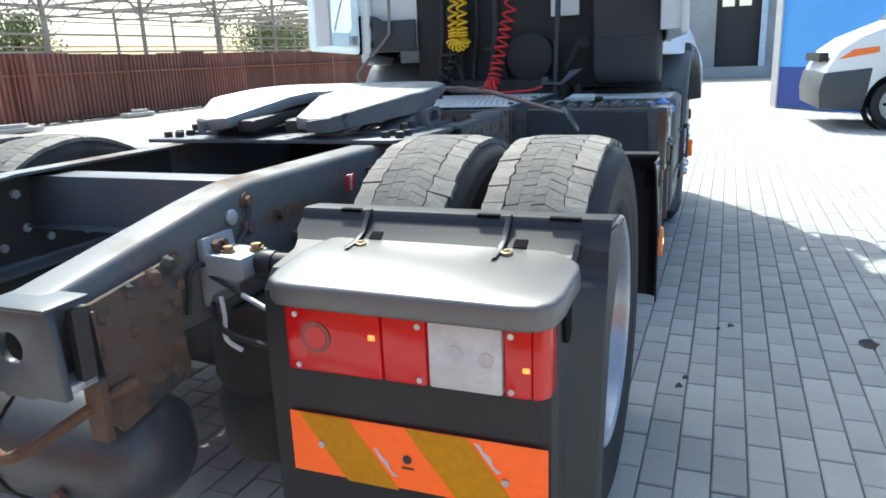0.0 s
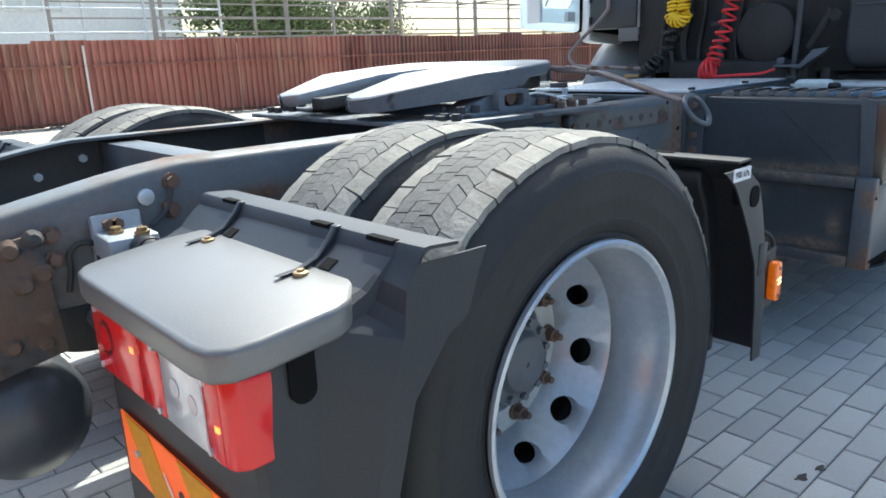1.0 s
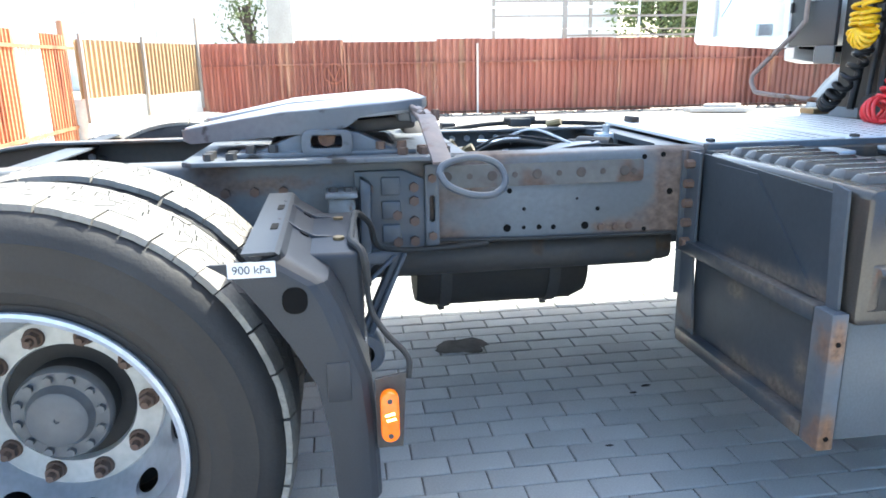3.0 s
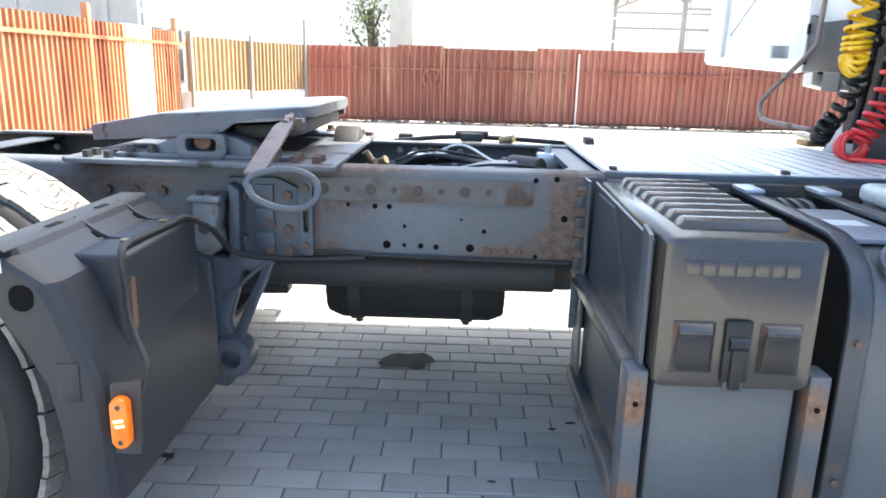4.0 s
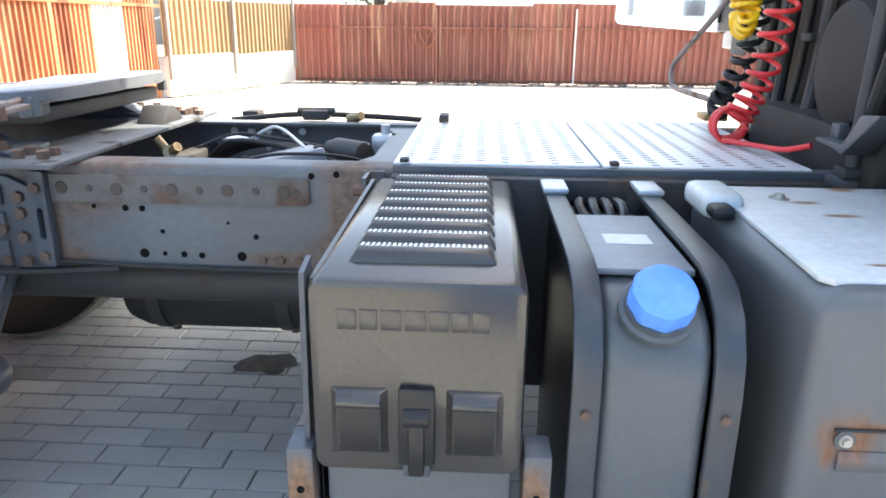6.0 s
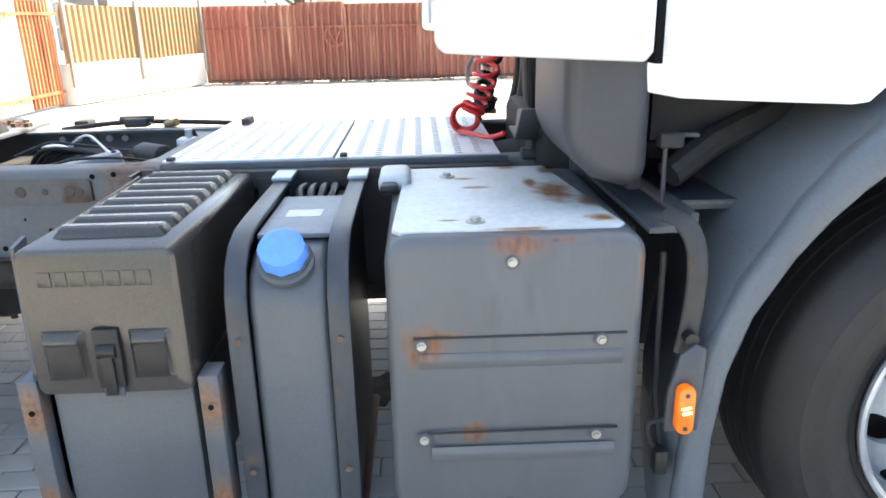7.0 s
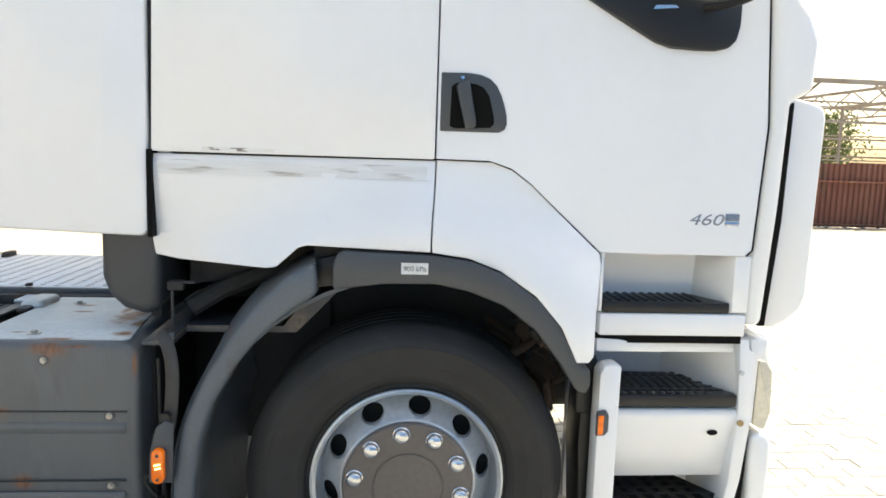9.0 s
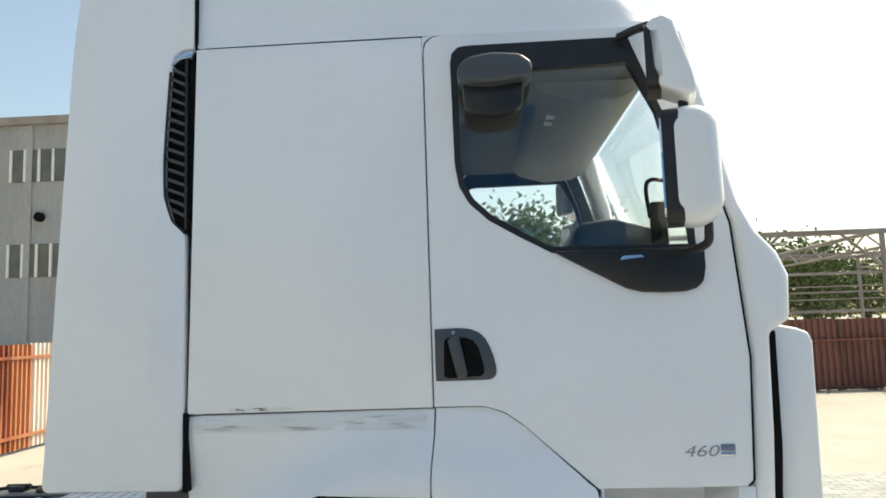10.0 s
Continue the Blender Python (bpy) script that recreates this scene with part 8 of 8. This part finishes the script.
right_fair, left_fair = both("side_fairing", fairing, cab_white, label="white side fairing behind the cab")
thin_white = fibreglass("thin_white", (0.80, 0.82, 0.83), 0.72)
left_fair.data.materials[0] = thin_white
both("fairing_fold", lambda: splayed(prism([(2.455, 1.30), (2.48, 1.30), (2.50, 2.0), (2.54, 2.8), (2.60, 3.55), (2.57, 3.55), (2.49, 2.6), (2.455, 2.0)], "x", SX - 0.13, SX - 0.02, 0.006), False), cab_white)
both("roof_gap", lambda: prism([(2.9452, 2.80), (2.949, 2.80), (2.949, 3.6), (2.9452, 3.6)], "x", SX - 0.04, SX + 0.004), seam_black)
both("fairing_gap", lambda: prism([(2.912, 1.26), (2.926, 1.26), (2.926, 1.52), (2.912, 1.52)], "x", SX - 0.05, SX + 0.008), seam_black)
for flip, fair in enumerate((right_fair, left_fair)):
    fix = mirrored if flip else (lambda bm: bm)
    hole = [(2.914, 2.13), (2.866, 2.18), (2.838, 2.27), (2.835, 2.40), (2.855, 2.72), (2.875, 2.78), (2.945, 2.80), (2.945, 2.10)]
    part("vent_back", fix(splayed(prism(hole, "x", SX - 0.05, SX - 0.016), False)), seam_black, fair)
    part("vent_rim", fix(splayed(tube(smooth_path([(SX + 0.006, y, z) for y, z in ((2.912, 2.135), (2.866, 2.182), (2.839, 2.27), (2.836, 2.40), (2.843, 2.56), (2.855, 2.72))], 5), 0.006, 8), False)), black_plastic, fair)
    part("vent_cap", fix(splayed(prism([(2.852, 2.735), (2.868, 2.775), (2.90, 2.796), (2.94, 2.796), (2.93, 2.77), (2.89, 2.765)], "x", SX - 0.02, SX + 0.012, 0.004), False)), nut_chrome, fair)
    part("vent_edge", fix(splayed(box(SX - 0.016, SX + 0.004, 2.906, 2.916, 2.15, 2.77, 0.002), False)), black_plastic, fair)
    for k in range(15):
        z = 2.215 + 0.0365 * k
        y0 = float(np.interp(z, [2.18, 2.27, 2.40, 2.72], [2.868, 2.842, 2.839, 2.858]))
        part("vent_slat", fix(splayed(prism([(y0, z + 0.016), (2.907, z - 0.010), (2.907, z - 0.022), (y0, z + 0.004)], "x", SX - 0.018, SX + 0.001, 0.002), False)), trim_grey, fair)
# inner side of the far fairing
frame_pts = rounded(2.53, 2.83, 1.40, 2.3, 0.06, 5)
part("fairing_liner", mirrored(splayed(prism(rounded(2.47, 2.88, 1.31, 3.4, 0.04), "x", SX - 0.05, SX - 0.03, 0.004, holes=[frame_pts]))), thin_white, left_fair)
part("fairing_stay", mirrored(tube([(SX - 0.045, 2.55, 1.42), (SX - 0.045, 2.75, 1.75), (SX - 0.045, 2.62, 1.75), (SX - 0.045, 2.8, 2.1)], 0.006, 8)), galvanised, left_fair)
part("fairing_catch", mirrored(box(SX - 0.07, SX - 0.04, 2.74, 2.82, 1.325, 1.385, 0.006)), galvanised, left_fair)
part("fairing_post", mirrored(box(SX - 0.16, SX - 0.13, 2.86, 2.90, 1.28, 3.4, 0.004)), cab_white, left_fair)

# back of the cab: intake, silencer, panels, hoses
intake = prism([(2.755, 3.0), (2.755, 1.13), (2.775, 1.07), (2.82, 1.03), (2.88, 1.012), (2.93, 1.02), (2.93, 3.0)], "x", 0.66, 1.065, 0.035, 3)
intake_ob = part("air_intake", intake, intake_black, truck, "dark grey air intake duct behind the cab")
part("intake_crease", prism([(2.7545, 1.30), (2.750, 1.308), (2.7545, 1.316)], "x", 0.70, 1.03), intake_black, intake_ob)
plate = prism([(-0.885, 1.27), (-0.885, 1.515), (-0.83, 1.50), (-0.79, 1.475), (-0.55, 1.475), (-0.55, 1.27)], "y", 2.855, 2.875, 0.004)
plate_ob = part("back_plate", plate, intake_black, truck, "dark grey notched panel at the cab back")
for z in (1.30, 1.43):
    part("plate_clip", box(-0.885, -0.868, 2.845, 2.856, z, z + 0.045, 0.003), black_plastic, plate_ob)
part("back_upright", box(-0.935, -0.890, 2.85, 2.89, 1.265, 2.6, 0.004), cab_white, truck, "white upright strip at the cab back")
part("back_plate", box(-0.66, -0.52, 2.835, 2.85, 1.19, 1.27, 0.008), liner_grey, truck)
part("back_plate", box(-0.55, XC + 1.0, 2.895, 2.926, 1.0, 1.95, 0.006), grimy_shade_black, truck, "grimy black panel at the cab back")
part("back_white", box(0.38, 0.56, 2.86, 2.893, 1.44, 1.70, 0.008), cab_white, truck)
drum = part("air_drum", lathe([(0.0, 0.0), (0.125, 0.0), (0.150, 0.012), (0.160, 0.035), (0.160, 0.13), (0.0, 0.13)], (0.255, 2.80, 1.20), "y", 40), grimy_shade_black, truck, "round grimy black drum at the cab back")
part("drum_clamp", lathe([(0.160, 0.075), (0.164, 0.075), (0.164, 0.095), (0.160, 0.095)], (0.255, 2.80, 1.20), "y", 40, closed=True), dark_steel, drum)
for k, (x, y, r) in enumerate(((-0.36, 2.86, 0.016), (-0.30, 2.875, 0.011), (-0.22, 2.865, 0.019), (-0.13, 2.875, 0.012), (0.00, 2.87, 0.021), (0.08, 2.88, 0.012))):
    part("back_pipe", tube(smooth_path([(x + 0.02 * (k % 3), y - 0.03, 1.0), (x - 0.012, y, 1.16), (x + 0.014, y, 1.4), (x, y + 0.006, 1.95)], 6), r, 10), (black_plastic, dark_steel, black_plastic)[k % 3], truck)
for x, z in ((-0.33, 1.22), (-0.19, 1.31), (-0.03, 1.25), (0.06, 1.40), (-0.28, 1.48), (0.02, 1.60)):
    part("pipe_clip", box(x - 0.03, x + 0.03, 2.83, 2.85, z, z + 0.022, 0.004), dark_steel, truck)
part("engine_block", box(-0.30, 0.5, 2.80, 3.3, 0.86, 1.07, 0.04), grimy_shade_black, truck)
stand = part("hose_post", rod((0.425, 2.79, 0.96), (0.462, 2.80, 2.2), 0.017, 12), intake_black, truck, "dark upright hose post with a folded step plate")
b = prism([(0.34, 1.030), (0.43, 1.026), (0.475, 1.018), (0.60, 1.112), (0.603, 1.120), (0.53, 1.112), (0.47, 1.040), (0.345, 1.040)], "y", 2.735, 2.80, 0.003)
part("post_plate", b, chassis_paint, stand, "folded grey step plate")
part("plate_lug", box(0.345, 0.385, 2.765, 2.79, 1.038, 1.075, 0.004), chassis_paint, stand)
part("post_foot", box(0.40, 0.455, 2.76, 2.82, 0.957, 0.985, 0.006), dark_steel, stand)
b = rod((0.615, 2.74, 1.27), (0.615, 2.765, 1.27), 0.030, 16, bevel=0.004)
b = rod((0.60, 2.755, 1.30), (0.50, 2.78, 1.12), 0.020, 10, bm=b)
part("duct_elbow", b, grimy_shade_black, truck, "black elbow beside the intake")


def helix(points, r, wire, turns, stretch_end=1.0, name="air_coil", material=None, label=""):
    """A coiled air hose along a line."""
    line = smooth_path(points, 40)
    n = len(line) - 1
    out = []
    total = turns * 18
    last = None
    for i in range(total + 1):
        f = (i / total) ** stretch_end * n
        k = min(int(f), n - 1)
        p = line[k].lerp(line[k + 1], f - k)
        d = (line[k + 1] - line[k]).normalized()
        side = last - d * last.dot(d) if last else d.orthogonal()
        side.normalize()
        last = side
        up = d.cross(side)
        a = math.tau * i / 18
        out.append(p + side * r * math.cos(a) + up * r * math.sin(a))
    return part(name, tube(out, wire, 7), material, truck, label)


for dx in (-0.030, 0.030):
    helix([(-0.19 + dx, 2.712, 1.335), (-0.19 + dx, 2.715, 1.42), (-0.195 + dx * 0.9, 2.73, 1.65), (-0.2 + dx * 0.8, 2.76, 1.98)], 0.030, 0.0074, 11, 1.0, material=coil_yellow, label="yellow coiled air hose")
for k in range(7):
    a = radians(-75 + 25 * k)
    c = Vector((-0.188 + 0.044 * math.sin(a), 2.71, 1.322 - 0.034 * math.cos(a)))
    u = Vector((math.sin(a), 0.0, -math.cos(a)))
    loop = [c + u * 0.034 * math.cos(t) + Vector((0.010 * math.cos(a) * math.sin(t), 0.020 * math.sin(t), 0.010 * math.sin(a) * math.sin(t))) for t in np.linspace(0, math.tau, 19)[:-1]]
    part("air_coil", tube(loop, 0.0078, 7, closed=True), coil_yellow, truck)
helix([(0.055, 2.64, 1.035), (0.062, 2.66, 1.08), (0.078, 2.69, 1.17), (0.115, 2.70, 1.32), (0.15, 2.72, 1.47), (0.185, 2.75, 1.72), (0.19, 2.77, 2.0)], 0.037, 0.0068, 17, 0.86, material=coil_red, label="red coiled air hose")
for k in range(5):
    c = Vector((0.020 + 0.015 * k, 2.632 - 0.003 * k, 1.028))
    loop = [c + Vector((0.014 * math.sin(t + k), 0.044 * math.cos(t), 0.044 * math.sin(t))) for t in np.linspace(0, math.tau, 21)[:-1]]
    part("air_coil", tube(loop, 0.0074, 7, closed=True), coil_red, truck)
part("air_pipe", tube(smooth_path([(0.10, 2.60, 0.99), (0.2, 2.64, 0.995), (0.30, 2.68, 1.0), (0.36, 2.72, 1.02)], 6), 0.007, 8), coil_red, truck)
helix([(-0.40, 2.74, 1.02), (-0.33, 2.72, 1.06), (-0.24, 2.74, 1.18), (-0.2, 2.76, 1.34), (-0.16, 2.8, 1.55)], 0.030, 0.0105, 13, 1.2, material=black_plastic, label="black coiled electric cable")
part("guard_rail", tube(smooth_path([(-0.72, 2.84, 1.9), (-0.73, 2.83, 1.45), (-0.75, 2.82, 1.36), (-0.90, 2.72, 1.17), (-0.925, 2.70, 1.12), (-0.90, 2.70, 1.07), (-0.85, 2.71, 1.05), (-0.55, 2.76, 1.035), (-0.45, 2.78, 1.03)], 8), 0.011, 10), strap_paint, truck, "bent tan steel tube")
part("pipe_clamp", box(-0.52, -0.42, 2.70, 2.78, 0.976, 1.0, 0.005), brass, truck)

# mirrors
def mirror_housing():
    return turned(prism(rounded(4.535, 4.70, 2.065, 2.43, 0.075, 8), "x", 1.21, 1.40, 0.045, 4))


def turned(bm):
    """Turns a mirror's piece in towards the driver."""
    bmesh.ops.transform(bm, matrix=Matrix.Translation((1.30, 4.585, 0)) @ Matrix.Rotation(radians(-14), 4, "Z") @ Matrix.Translation((-1.30, -4.60, 0)), verts=bm.verts)
    return bm


both("mirror_housing", mirror_housing, van_white, label="silver-white door mirror housing")
both("mirror_glass_main", lambda: turned(prism(rounded(1.225, 1.385, 2.09, 2.405, 0.03), "y", 4.528, 4.5335)), mirror_glass)
both("mirror_surround", lambda: turned(prism(rounded(1.212, 1.398, 2.07, 2.425, 0.04), "y", 4.5335, 4.585)), black_plastic)
both("mirror_housing", lambda: turned(prism([(4.508, 2.70), (4.52, 2.722), (4.56, 2.73), (4.59, 2.71), (4.605, 2.65), (4.635, 2.55), (4.648, 2.48), (4.635, 2.462), (4.59, 2.475), (4.54, 2.50), (4.516, 2.56)], "x", 1.22, 1.37, 0.030, 3)), van_white, label="small upper mirror housing")
both("mirror_surround", lambda: turned(prism(rounded(1.20, 1.37, 2.50, 2.71, 0.03), "y", 4.500, 4.55)), black_plastic)
both("mirror_arm", lambda: tube(smooth_path([(1.12, 4.44, 2.755), (1.18, 4.50, 2.76), (1.24, 4.57, 2.75), (1.26, 4.58, 2.70)], 6), 0.015, 10), black_plastic)
both("mirror_arm", lambda: tube(smooth_path([(1.11, 4.56, 2.0), (1.18, 4.61, 2.0), (1.26, 4.645, 2.015), (1.28, 4.648, 2.05), (1.28, 4.648, 2.10)], 6), 0.014, 10), black_plastic)
both("mirror_arm", lambda: tube([(1.27, 4.60, 2.42), (1.27, 4.60, 2.49)], 0.016, 10), black_plastic)
kerb = prism([(3.88, 2.60), (3.885, 2.64), (3.92, 2.668), (4.00, 2.68), (4.09, 2.672), (4.128, 2.645), (4.132, 2.61), (4.11, 2.588), (4.0, 2.575), (3.91, 2.58)], "x", 1.12, 1.25, 0.022, 4)
kerb_ob = part("kerb_mirror", kerb, trim_grey, truck, "grey kerb mirror above the door")
part("kerb_glass", prism([(3.895, 2.60), (3.90, 2.51), (3.925, 2.485), (3.99, 2.475), (4.06, 2.482), (4.095, 2.51), (4.105, 2.60)], "x", 1.13, 1.20, 0.014), black_plastic, kerb_ob)
part("kerb_arm", box(1.09, 1.14, 3.95, 4.05, 2.665, 2.70, 0.004), black_plastic, kerb_ob)

# clutter behind the front wheel
rng = random.Random(77)
for k in range(9):
    y, z = 4.10 + rng.uniform(0, 0.17), 0.72 + rng.uniform(0, 0.30)
    pts = [(0.62 + rng.uniform(0, 0.1), y - 0.1, z + rng.uniform(-0.1, 0.1)), (0.75, y, z), (0.85 + rng.uniform(0, 0.08), y + rng.uniform(-0.06, 0.06), z + rng.uniform(-0.05, 0.05)), (0.80, y + 0.08, z + rng.uniform(-0.14, 0.1))]
    part("engine_hose", tube(smooth_path(pts, 5), rng.uniform(0.008, 0.022), 8), brown_plate if k % 3 else dark_steel, truck)
part("splash_panel", prism([(4.12, 0.98), (4.24, 0.80), (4.28, 0.62), (4.20, 0.60), (4.10, 0.80)], "x", 0.70, 0.72, 0.004), brown_plate, truck)
# lengthened rearwards to block light leaking between cover and wheel arch
part("spring_hanger", box(0.52, 0.57, 2.88, 3.42, 0.42, 1.02, 0.01), dark_steel, truck)


# ---- paving blocks ----
def paver_mesh():
    w, l, i, z = 0.0475, 0.0975, 0.004, 0.0
    low = -0.012
    verts = [(-w, -l, low), (w, -l, low), (w, l, low), (-w, l, low), (-w, -l, z - 0.003), (w, -l, z - 0.003), (w, l, z - 0.003), (-w, l, z - 0.003), (-w + i, -l + i, z), (w - i, -l + i, z), (w - i, l - i, z), (-w + i, l - i, z)]
    faces = [(8, 9, 10, 11)]
    for a, b in ((0, 4), (4, 8)):
        for k in range(4):
            faces.append((a + k, a + (k + 1) % 4, b + (k + 1) % 4, b + k))
    return verts, faces


BLOCK_V, BLOCK_F = paver_mesh()
block = bpy.data.meshes.new("paver")
block.from_pydata(BLOCK_V, [], BLOCK_F)
block.materials.append(paver)
rng = random.Random(77)
verts, faces = [], []
x0, x1, y0, y1 = PAVED
ix = 0
x = x0 + 0.0675
while x < x1 - 0.05:
    y = y0 + 0.1 + (0.1 if ix % 2 else 0.0) + 0.02 * math.sin(ix * 0.7)
    while y < y1 - 0.1:
        z = 0.0 + 0.0015 * rng.uniform(-1, 1)
        m = pose(x, y, z, rng.uniform(-0.5, 0.5), rng.uniform(-0.5, 0.5), rng.uniform(-0.3, 0.3))
        if 0.36 < x < 2.1 and 0.55 < y < 3.9:
            ob = new("paver", block)
            ob.parent = pavement
            ob.matrix_local = m
        else:
            k = len(verts)
            verts += [tuple(m @ Vector(v)) for v in BLOCK_V]
            faces += [tuple(k + i for i in f) for f in BLOCK_F]
        y += 0.2
    x += 0.1
    ix += 1
tagged(raw("paver_field", verts, faces, paver_far, pavement), "the rest of the grey paving blocks", kind="stuff")
